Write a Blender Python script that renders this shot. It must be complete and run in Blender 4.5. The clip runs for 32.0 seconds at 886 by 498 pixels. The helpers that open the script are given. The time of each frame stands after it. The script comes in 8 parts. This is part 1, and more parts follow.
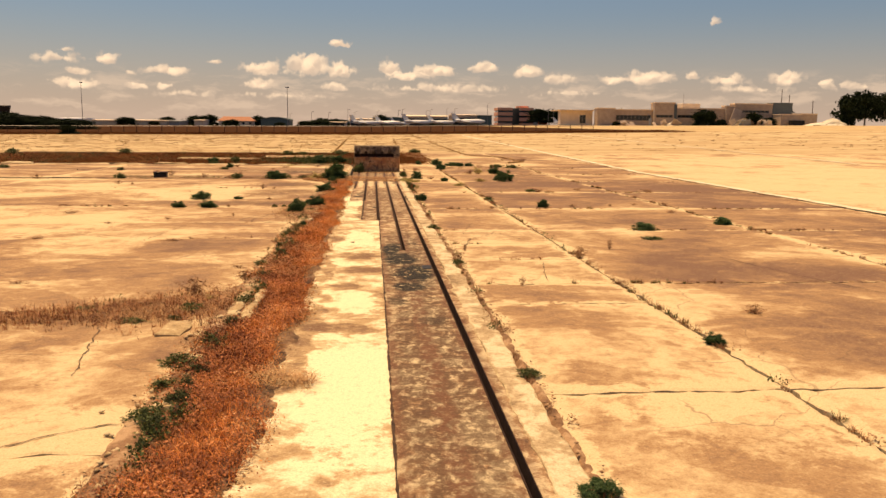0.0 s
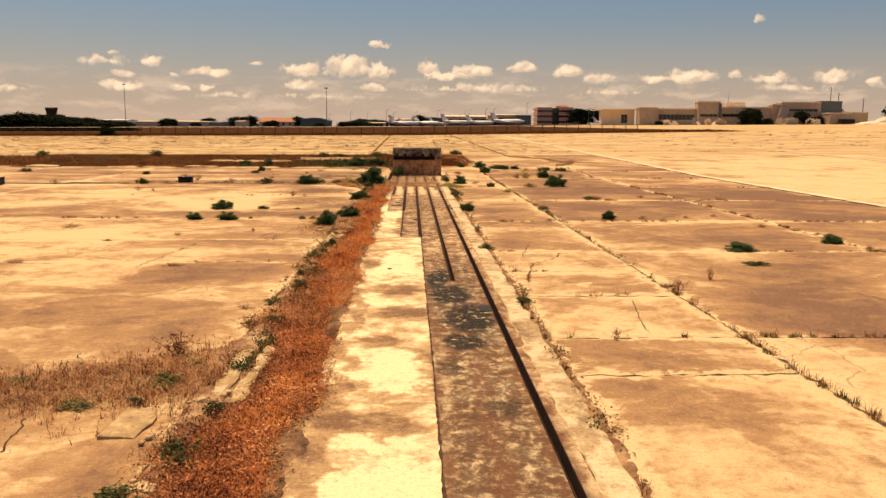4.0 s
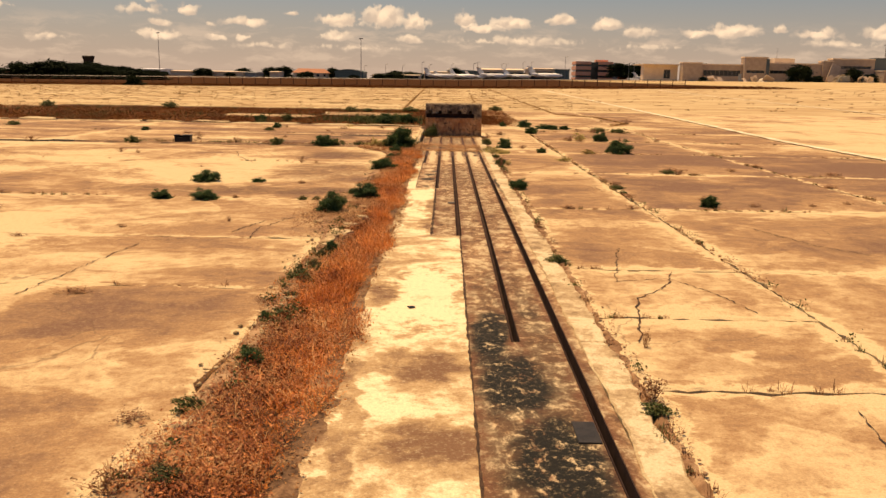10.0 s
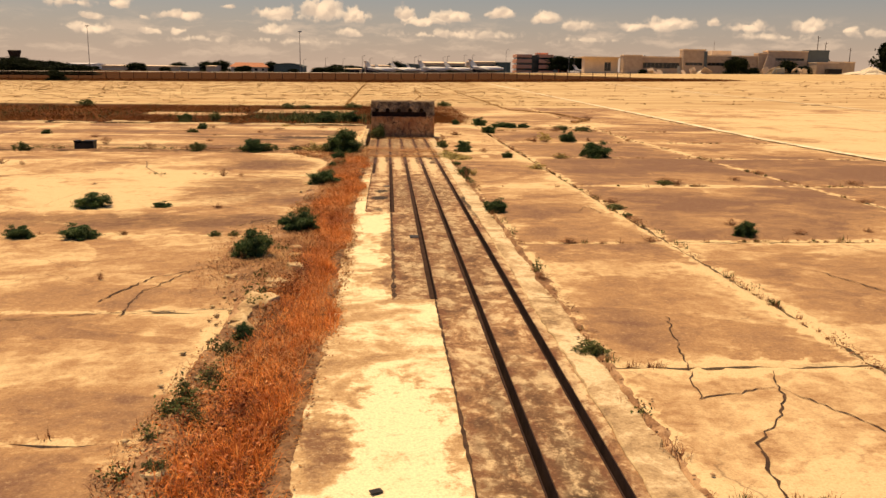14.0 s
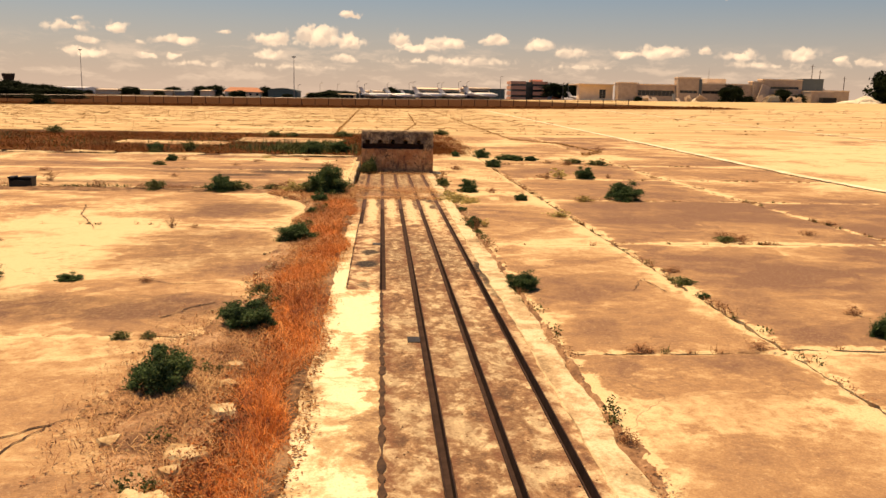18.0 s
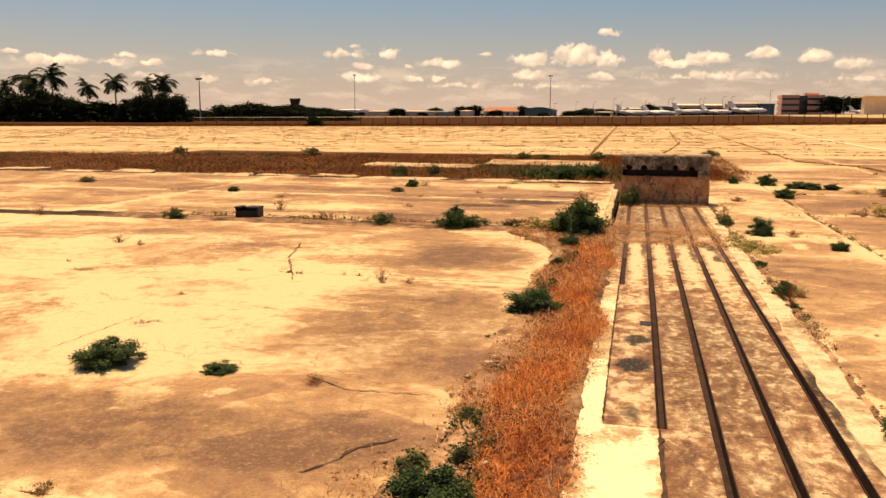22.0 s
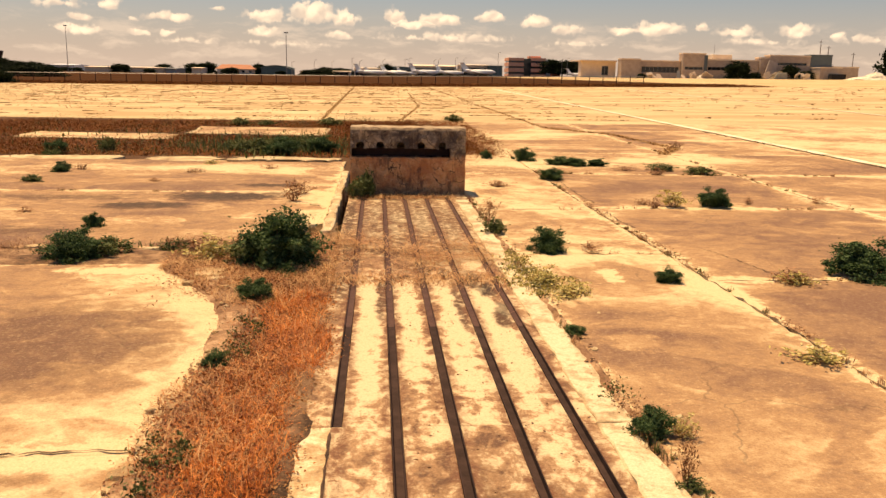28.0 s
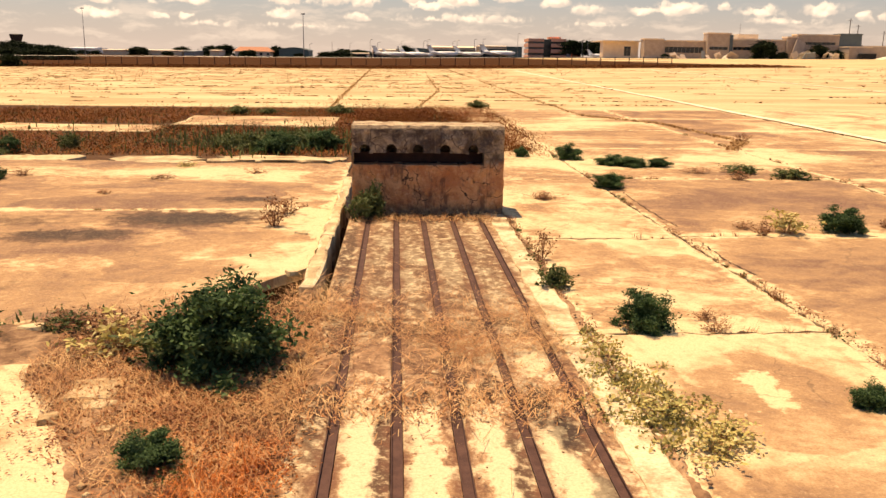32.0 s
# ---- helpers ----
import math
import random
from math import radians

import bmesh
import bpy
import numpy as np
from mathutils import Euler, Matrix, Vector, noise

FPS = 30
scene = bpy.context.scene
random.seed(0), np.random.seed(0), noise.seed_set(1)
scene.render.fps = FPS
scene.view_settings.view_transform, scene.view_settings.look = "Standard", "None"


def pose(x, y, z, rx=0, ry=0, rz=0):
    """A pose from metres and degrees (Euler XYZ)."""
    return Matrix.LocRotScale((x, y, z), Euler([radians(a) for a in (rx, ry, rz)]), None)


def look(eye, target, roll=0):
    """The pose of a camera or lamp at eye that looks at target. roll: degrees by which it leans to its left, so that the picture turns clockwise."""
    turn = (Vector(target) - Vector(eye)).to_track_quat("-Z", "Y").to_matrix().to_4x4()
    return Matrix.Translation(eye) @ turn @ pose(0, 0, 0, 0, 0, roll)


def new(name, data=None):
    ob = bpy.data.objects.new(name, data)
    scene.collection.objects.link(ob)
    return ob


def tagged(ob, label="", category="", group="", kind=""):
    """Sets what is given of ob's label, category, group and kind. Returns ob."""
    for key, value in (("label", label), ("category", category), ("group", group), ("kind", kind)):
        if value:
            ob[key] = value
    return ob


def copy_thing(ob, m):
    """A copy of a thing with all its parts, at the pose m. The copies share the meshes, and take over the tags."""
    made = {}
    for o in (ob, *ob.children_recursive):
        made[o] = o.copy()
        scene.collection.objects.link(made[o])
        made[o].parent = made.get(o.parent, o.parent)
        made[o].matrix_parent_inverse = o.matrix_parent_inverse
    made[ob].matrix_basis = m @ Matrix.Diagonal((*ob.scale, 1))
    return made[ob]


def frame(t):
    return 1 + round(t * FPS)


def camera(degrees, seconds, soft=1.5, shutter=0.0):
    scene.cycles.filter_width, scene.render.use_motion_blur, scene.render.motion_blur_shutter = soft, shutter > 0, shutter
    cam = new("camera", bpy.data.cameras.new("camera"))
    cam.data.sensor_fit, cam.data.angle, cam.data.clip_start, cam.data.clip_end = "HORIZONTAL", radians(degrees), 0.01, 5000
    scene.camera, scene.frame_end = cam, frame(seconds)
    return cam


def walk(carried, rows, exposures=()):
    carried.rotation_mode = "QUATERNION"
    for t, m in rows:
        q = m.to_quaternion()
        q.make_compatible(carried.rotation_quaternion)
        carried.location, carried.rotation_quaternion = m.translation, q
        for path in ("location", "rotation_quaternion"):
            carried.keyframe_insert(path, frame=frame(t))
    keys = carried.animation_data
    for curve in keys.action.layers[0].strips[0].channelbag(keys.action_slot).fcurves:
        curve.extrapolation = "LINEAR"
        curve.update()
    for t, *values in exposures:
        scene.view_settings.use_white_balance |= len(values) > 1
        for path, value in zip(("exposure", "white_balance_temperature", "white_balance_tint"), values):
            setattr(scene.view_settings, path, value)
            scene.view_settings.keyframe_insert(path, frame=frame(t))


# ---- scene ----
cam = camera(56.3, 32.0, 1.5)
METRES, EYE, TILT, LEAN, TURN = 32.0, 2.35, 0.0, 0.0, -4.9
ROWS = [
    (0.0, 0.0, 0.0, 0.0, 0.08, -8.27, -0.53),
    (0.5, 0.001, 0.0122, 0.0003, 3.26, -8.14, -0.74),
    (1.0, 0.0029, 0.0223, -0.0002, 5.71, -9.56, -0.41),
    (1.5, 0.0002, 0.0346, 0.0001, 4.87, -8.63, -0.77),
    (2.0, -0.0026, 0.0474, -0.0003, 4.05, -9.24, -0.84),
    (2.5, -0.0031, 0.0615, 0.0005, 4.04, -8.41, -0.65),
    (3.0, -0.0045, 0.0725, 0.0004, 4.11, -8.77, -0.27),
    (3.5, -0.0083, 0.0854, 0.0006, 3.06, -7.98, -0.44),
    (5.5, -0.0145, 0.1408, -0.0001, 2.47, -9.87, -0.29),
    (6.0, -0.0125, 0.1553, 0.0009, 2.59, -8.66, -0.28),
    (6.5, -0.0117, 0.1671, 0.0003, 3.93, -9.55, -0.22),
    (7.0, -0.0147, 0.1819, 0.0012, 2.87, -7.34, -0.68),
    (7.5, -0.0159, 0.1957, 0.0011, 2.98, -7.3, -0.9),
    (8.0, -0.016, 0.2091, 0.0008, 4.63, -7.85, -1.67),
    (8.5, -0.019, 0.2233, 0.0011, 4.34, -8.47, -1.85),
    (9.0, -0.0228, 0.2371, 0.0004, 2.92, -9.39, -1.56),
    (9.5, -0.0238, 0.2532, 0.0008, 3.15, -10.32, -0.91),
    (10.0, -0.0257, 0.2668, 0.0003, 5.15, -11.45, -1.06),
    (10.5, -0.0308, 0.282, 0.0011, 2.68, -10.13, -0.15),
    (11.0, -0.032, 0.298, 0.0004, 2.48, -10.58, -0.45),
    (11.5, -0.0326, 0.3132, 0.0004, 3.06, -10.84, -1.07),
    (12.0, -0.0372, 0.3294, 0.0008, 2.09, -11.22, -1.9),
    (12.5, -0.0394, 0.3445, 0.0001, 1.73, -12.54, -0.95),
    (13.0, -0.04, 0.3609, 0.001, 1.95, -12.27, -1.32),
    (13.5, -0.0422, 0.3771, 0.001, 1.07, -11.06, -1.22),
    (14.0, -0.0447, 0.3922, 0.0008, 1.15, -11.82, -0.79),
    (14.5, -0.0445, 0.4093, 0.0018, 3.92, -10.44, -0.97),
    (16.5, -0.0502, 0.4719, 0.0014, 2.11, -12.06, -1.39),
    (17.0, -0.0536, 0.4876, 0.0022, -0.29, -10.26, -1.03),
    (17.5, -0.0543, 0.5026, 0.0021, -0.61, -10.45, -0.29),
    (18.0, -0.0537, 0.517, 0.0021, 0.75, -10.08, -1.17),
    (18.5, -0.0561, 0.5336, 0.0024, -0.08, -9.49, -1.12),
    (19.0, -0.0582, 0.5491, 0.0018, -0.98, -10.65, -0.67),
    (19.5, -0.0577, 0.5652, 0.0024, -0.09, -11.07, -1.15),
    (20.0, -0.0605, 0.58, 0.0023, 0.59, -11.43, -1.17),
    (20.5, -0.0658, 0.5944, 0.0025, 1.13, -9.76, -0.27),
    (21.0, -0.0674, 0.6115, 0.0031, 8.5, -9.1, -0.22),
    (21.5, -0.0688, 0.6255, 0.0026, 16.37, -10.04, -0.65),
    (22.0, -0.0723, 0.6408, 0.0029, 18.06, -9.07, -0.33),
    (22.5, -0.0747, 0.6564, 0.0018, 19.12, -11.2, 0.08),
    (23.0, -0.0755, 0.6732, 0.0018, 20.59, -12.1, -0.78),
    (23.5, -0.0792, 0.6917, 0.0022, 19.5, -11.51, 0.05),
    (24.0, -0.0794, 0.7106, 0.0023, 14.15, -11.61, 0.73),
    (24.5, -0.0781, 0.7274, 0.0029, 11.1, -10.63, -0.67),
    (25.0, -0.082, 0.7455, 0.003, 5.17, -10.32, -1.09),
    (25.5, -0.0845, 0.7605, 0.0021, 2.14, -11.57, -0.44),
    (27.5, -0.0852, 0.8349, 0.0031, 0.28, -10.9, -0.5),
    (28.0, -0.0862, 0.8535, 0.0028, 0.46, -11.6, -1.08),
    (28.5, -0.0878, 0.871, 0.0024, 0.3, -10.58, -0.5),
    (29.0, -0.0863, 0.8897, 0.0022, 1.04, -12.5, 0.09),
    (29.5, -0.0883, 0.9069, 0.0025, 1.35, -11.84, -0.26),
    (30.0, -0.0893, 0.9215, 0.0027, 0.79, -12.0, 0.4),
    (30.5, -0.0879, 0.9379, 0.0031, 3.3, -10.58, -0.2),
    (31.0, -0.0891, 0.9542, 0.0019, 3.38, -11.18, -1.4),
    (31.5, -0.0924, 0.9719, 0.0019, 2.62, -12.75, -0.49),
    (32.0, -0.0936, 0.9892, 0.0027, 1.72, -12.84, -0.82),
]
EXPOSURES = [(0.0, 0.17, 11500, 23.5), (6.0, 0.17, 11500, 23.5), (11.0, 0.09, 11500, 23.5), (14.0, 0.09, 11500, 23.5), (17.0, 0.33, 11500, 23.5), (20.0, 0.36, 11500, 23.5), (27.0, 0.45, 10900, 21.5), (30.0, 0.48, 10600, 20.5), (31.0, 0.64, 10200, 20.0), (32.0, 0.63, 9800, 19.5)]
walk(cam, [(t, pose(0, 0, EYE, TILT, LEAN, TURN) @ pose(METRES * x, METRES * y, METRES * z, 90 + pitch, roll, yaw)) for t, x, y, z, yaw, pitch, roll in ROWS],
     EXPOSURES)

SKY_GAIN = (0.42, 0.675, 0.96)
HAZE, CLOUD_LOW, CLOUD_TOP = (5.05, 4.72, 4.85), (5.2, 5.2, 5.3), (8.4, 8.2, 7.7)
CLOUD_DECK = (5.8, 5.7, 5.7)

# ---- light and sky ----
SUN_DIR = Vector((-0.2, 0.24, 1.0)).normalized()
sun = new("sun", bpy.data.lights.new("sun", "SUN"))
sun.data.energy, sun.data.angle, sun.data.color = 4.6, radians(0.53), (1.0, 0.87, 0.66)
sun.matrix_world = look(SUN_DIR * 50, (0, 0, 0))

world = bpy.data.worlds.new("sky")
scene.world = world
world.use_nodes = True


class Nodes:
    """Short hand for building node trees."""

    def __init__(self, tree):
        self.tree = tree
        tree.nodes.clear()

    def add(self, kind, **sets):
        n = self.tree.nodes.new(kind)
        for k, v in sets.items():
            if k == "op":
                n.operation = v
            elif k == "blend":
                n.blend_type = v
            elif k == "data":
                n.data_type = v
        return n

    def put(self, socket, value):
        if isinstance(value, bpy.types.NodeSocket):
            self.tree.links.new(value, socket)
        elif isinstance(value, (tuple, list)) and len(value) == 3 and socket.type == "RGBA":
            socket.default_value = (*value, 1)
        else:
            socket.default_value = value

    def math(self, op, a, b=0.0, c=0.0):
        n = self.add("ShaderNodeMath", op=op)
        for s, v in zip(n.inputs, (a, b, c)):
            self.put(s, v)
        return n.outputs[0]

    def vec(self, op, a, b=(0, 0, 0)):
        n = self.add("ShaderNodeVectorMath", op=op)
        self.put(n.inputs[0], a)
        self.put(n.inputs[1], b)
        return n.outputs["Value"] if op in ("LENGTH", "DOT_PRODUCT") else n.outputs[0]

    def mix(self, f, a, b, blend="MIX"):
        n = self.add("ShaderNodeMix", data="RGBA", blend=blend)
        self.put(n.inputs[0], f)
        self.put(n.inputs[6], a)
        self.put(n.inputs[7], b)
        return n.outputs[2]

    def noise(self, at, scale, detail=4.0, rough=0.55, distort=0.0):
        n = self.add("ShaderNodeTexNoise")
        self.put(n.inputs["Vector"], at)
        for k, v in (("Scale", scale), ("Detail", detail), ("Roughness", rough), ("Distortion", distort)):
            n.inputs[k].default_value = v
        return n.outputs["Fac"], n.outputs["Color"]

    def step(self, v, lo, hi, a=0.0, b=1.0):
        n = self.add("ShaderNodeMapRange")
        n.interpolation_type = "SMOOTHSTEP"
        for s, x in zip(n.inputs, (v, lo, hi, a, b)):
            self.put(s, x)
        return n.outputs[0]

    def split(self, v):
        n = self.add("ShaderNodeSeparateXYZ")
        self.put(n.inputs[0], v)
        return n.outputs

    def join(self, x, y, z=0.0):
        n = self.add("ShaderNodeCombineXYZ")
        for s, v in zip(n.inputs, (x, y, z)):
            self.put(s, v)
        return n.outputs[0]


sky = Nodes(world.node_tree)
air = sky.add("ShaderNodeTexSky")
air.sky_type, air.sun_disc = "NISHITA", False
air.sun_elevation = math.asin(SUN_DIR.z)
air.sun_rotation = math.atan2(SUN_DIR.x, SUN_DIR.y)
air.air_density, air.dust_density, air.ozone_density = 1.0, 2.2, 1.6
way = sky.add("ShaderNodeTexCoord").outputs["Generated"]
wx, wy, wz = sky.split(way)
azimuth = sky.math("MULTIPLY", sky.math("ARCTAN2", wx, wy), 57.2958)
height = sky.math("MULTIPLY", sky.math("ARCSINE", wz), 57.2958)
flat = sky.join(azimuth, height)
curl = sky.noise(flat, 1.1, 3.0, 0.5)[1]
bent = sky.vec("ADD", flat, sky.vec("MULTIPLY", sky.vec("SUBTRACT", curl, (0.5, 0.5, 0.5)), (1.0, 0.6, 0)))
cover = crown = None


def cloud(az, el, w, h, dense=1.0):
    """One heap of the cumulus field, flat below and domed above: centre and half size in degrees."""
    global cover, crown
    sx, sy, _ = sky.split(sky.vec("MULTIPLY", sky.vec("SUBTRACT", bent, (az, el - 0.12 * h, 0)), (0.8 / w, 0.8 / h, 0)))
    d = sky.vec("LENGTH", sky.join(sx, sky.math("MAXIMUM", sy, sky.math("MULTIPLY", sy, -1.8))))
    d = sky.math("MULTIPLY", sky.math("SUBTRACT", 1.0, d), dense)
    top = sky.math("MULTIPLY", sky.step(d, -0.1, 0.2), sky.math("MULTIPLY_ADD", sy, 0.5, 0.5))
    cover = d if cover is None else sky.math("MAXIMUM", cover, d)
    crown = top if crown is None else sky.math("MAXIMUM", crown, top)


def heaps(at, scale):
    """Rounded heads, as a distance from the nearest of their centres."""
    v = sky.add("ShaderNodeTexVoronoi")
    v.feature = "SMOOTH_F1"
    v.inputs["Smoothness"].default_value = 0.25
    v.inputs["Scale"].default_value = scale
    sky.put(v.inputs["Vector"], at)
    return v.outputs["Distance"]


cloud(-42.5, 2.5, 1.0, 0.3, 0.7)
cloud(-40.1, 3.7, 0.5, 0.2)
cloud(-37.9, 3.3, 2.0, 0.4)
cloud(-34.4, 3.3, 1.0, 0.25, 0.6)
cloud(-32.2, 3.3, 0.9, 0.25, 0.8)
cloud(-33.7, 3.8, 0.5, 0.2, 0.6)
cloud(-32.1, 2.5, 1.2, 0.25, 0.5)
cloud(-28.7, 2.3, 0.7, 0.3)
cloud(-28.3, 4.0, 1.2, 0.25, 0.7)
cloud(-25.3, 2.2, 1.2, 0.25, 0.5)
cloud(-19.7, 4.1, 1.4, 0.3, 0.5)
cloud(-19.4, 4.6, 0.5, 0.2, 0.5)
cloud(-16.9, 4.1, 0.7, 0.4, 0.9)
cloud(-18.7, 3.3, 0.7, 0.3)
cloud(-18.9, 2.6, 1.3, 0.45)
cloud(-13.4, 3.5, 1.3, 0.35)
cloud(-15.3, 2.6, 0.6, 0.3)
cloud(-13.5, 2.6, 0.4, 0.2, 0.7)
cloud(-15.5, 3.4, 0.4, 0.2, 0.5)
cloud(-10.2, 4.2, 0.4, 0.2, 0.7)
cloud(-7.1, 3.8, 1.5, 0.5)
cloud(-4.3, 4.1, 1.3, 0.9)
cloud(-2.2, 3.8, 0.9, 0.65)
cloud(-7.5, 2.8, 1.0, 0.4, 0.8)
cloud(-2.4, 2.7, 1.0, 0.35, 0.8)
cloud(-2.1, 5.5, 0.7, 0.3)
cloud(1.2, 3.9, 0.8, 0.6)
cloud(4.3, 3.8, 1.5, 0.5)
cloud(2.3, 3.5, 1.4, 0.35)
cloud(7.5, 4.1, 0.9, 0.5)
cloud(10.4, 3.8, 0.9, 0.45)
cloud(12.5, 3.3, 1.2, 0.4, 0.6)
cloud(4.3, 2.7, 4.5, 0.3, 0.5)
cloud(18.4, 3.4, 1.7, 0.5)
cloud(16.2, 3.3, 0.8, 0.4)
cloud(21.3, 3.5, 0.5, 0.3)
cloud(23.4, 3.2, 1.1, 0.4)
cloud(27.0, 3.3, 1.0, 0.5)
cloud(29.2, 3.0, 0.4, 0.2, 0.7)
cloud(22.5, 6.9, 0.4, 0.25, 0.5)
cloud(30.4, 2.8, 1.4, 0.3, 0.5)
cloud(24.9, 2.7, 2.3, 0.25, 0.4)
cloud(13.0, 2.4, 3.1, 0.25, 0.3)
cloud(-6.0, 2.1, 3.1, 0.25, 0.3)
cloud(-12.1, 2.1, 1.8, 0.25, 0.4)
# scattered fair-weather cumulus in the rest of the sky
dome = sky.vec("MULTIPLY", way, (1, 1, 2.2))
field = sky.math("SUBTRACT", sky.noise(dome, 3.2, 6.0, 0.6)[0], 0.60)
field = sky.math("ADD", sky.math("MULTIPLY", field, 4.0), sky.step(height, 10.0, 22.0, -3.0, 0.0))
cover = sky.math("MAXIMUM", cover, field)
puffs, _ = sky.noise(flat, 2.6, 5.0, 0.6)
head, small = heaps(bent, 1.35), heaps(bent, 3.4)
raised = heaps(sky.vec("ADD", bent, (-0.10, 0.20, 0)), 1.35)
dense = sky.math("ADD", cover, sky.math("MULTIPLY", sky.math("SUBTRACT", 0.66, head), 0.75))
dense = sky.math("ADD", dense, sky.math("MULTIPLY", sky.math("SUBTRACT", 0.45, small), 0.35))
dense = sky.math("ADD", dense, sky.math("MULTIPLY", sky.math("SUBTRACT", puffs, 0.5), 0.8))
mask = sky.math("MULTIPLY", sky.step(dense, 0.06, 0.42), sky.step(cover, -0.3, 0.75, 0.2, 1.0))
shine = sky.math("ADD", sky.math("MULTIPLY", crown, 0.95), sky.math("MULTIPLY", sky.math("SUBTRACT", raised, head), 1.1))
shine = sky.step(sky.math("ADD", shine, sky.math("MULTIPLY", sky.math("SUBTRACT", puffs, 0.5), 0.5)), 0.18, 0.92)
haze = sky.step(height, -3.0, 8.5, 1.0, 0.0)
blue = sky.mix(1.0, air.outputs[0], SKY_GAIN, "MULTIPLY")
clear = sky.mix(haze, blue, HAZE)
# thin grey-white deck low over the horizon
deck, _ = sky.noise(sky.vec("MULTIPLY", bent, (0.16, 0.75, 1)), 1.6, 6.0, 0.6)
deck = sky.math("MULTIPLY", sky.step(deck, 0.46, 0.66, 0.0, 0.55), sky.math("MULTIPLY", sky.step(height, 0.3, 1.4), sky.step(height, 4.2, 2.6)))
clear = sky.mix(deck, clear, CLOUD_DECK)
bright = sky.mix(shine, CLOUD_LOW, CLOUD_TOP)
whole = sky.mix(mask, clear, bright)
back = sky.add("ShaderNodeBackground")
sky.put(back.inputs[0], whole)
back.inputs[1].default_value = 0.1
out = sky.add("ShaderNodeOutputWorld")
sky.tree.links.new(back.outputs[0], out.inputs[0])

# ---- materials ----


def material(name):
    m = bpy.data.materials.new(name)
    m.use_nodes = True
    k = Nodes(m.node_tree)
    k.place = k.add("ShaderNodeNewGeometry").outputs["Position"]
    k.shader = k.add("ShaderNodeBsdfPrincipled")
    o = k.add("ShaderNodeOutputMaterial")
    k.tree.links.new(k.shader.outputs[0], o.inputs[0])
    return m, k


def finish(k, colour, rough=0.9, metal=0.0, relief=None, depth=0.01, gloss=0.3):
    k.put(k.shader.inputs["Base Color"], colour)
    k.put(k.shader.inputs["Roughness"], rough)
    k.put(k.shader.inputs["Metallic"], metal)
    k.put(k.shader.inputs["Specular IOR Level"], gloss)
    if relief is not None:
        b = k.add("ShaderNodeBump")
        b.inputs["Strength"].default_value = 0.6
        b.inputs["Distance"].default_value = depth
        k.put(b.inputs["Height"], relief)
        k.tree.links.new(b.outputs[0], k.shader.inputs["Normal"])


def spots(k, at, places, wobble=0.5):
    """Soft-edged stains of their own shape: (x, y, half width, half length, strength)."""
    n = k.noise(at, 2.2, 5.0, 0.65)[1]
    p = k.vec("ADD", at, k.vec("MULTIPLY", k.vec("SUBTRACT", n, (0.5, 0.5, 0.5)), (wobble, wobble, 0)))
    frayed = k.math("MULTIPLY", k.math("SUBTRACT", k.noise(at, 5.5, 6.0, 0.72)[0], 0.5), 2.0 * min(1.0, wobble * 1.6))
    total = None
    for x, y, w, h, s in places:
        d = k.vec("LENGTH", k.vec("MULTIPLY", k.vec("SUBTRACT", p, (x, y, 0)), (1 / w, 1 / h, 0)))
        d = k.step(k.math("ADD", d, frayed), 1.15, 0.6, 0.0, s)
        total = d if total is None else k.math("MAXIMUM", total, d)
    return total


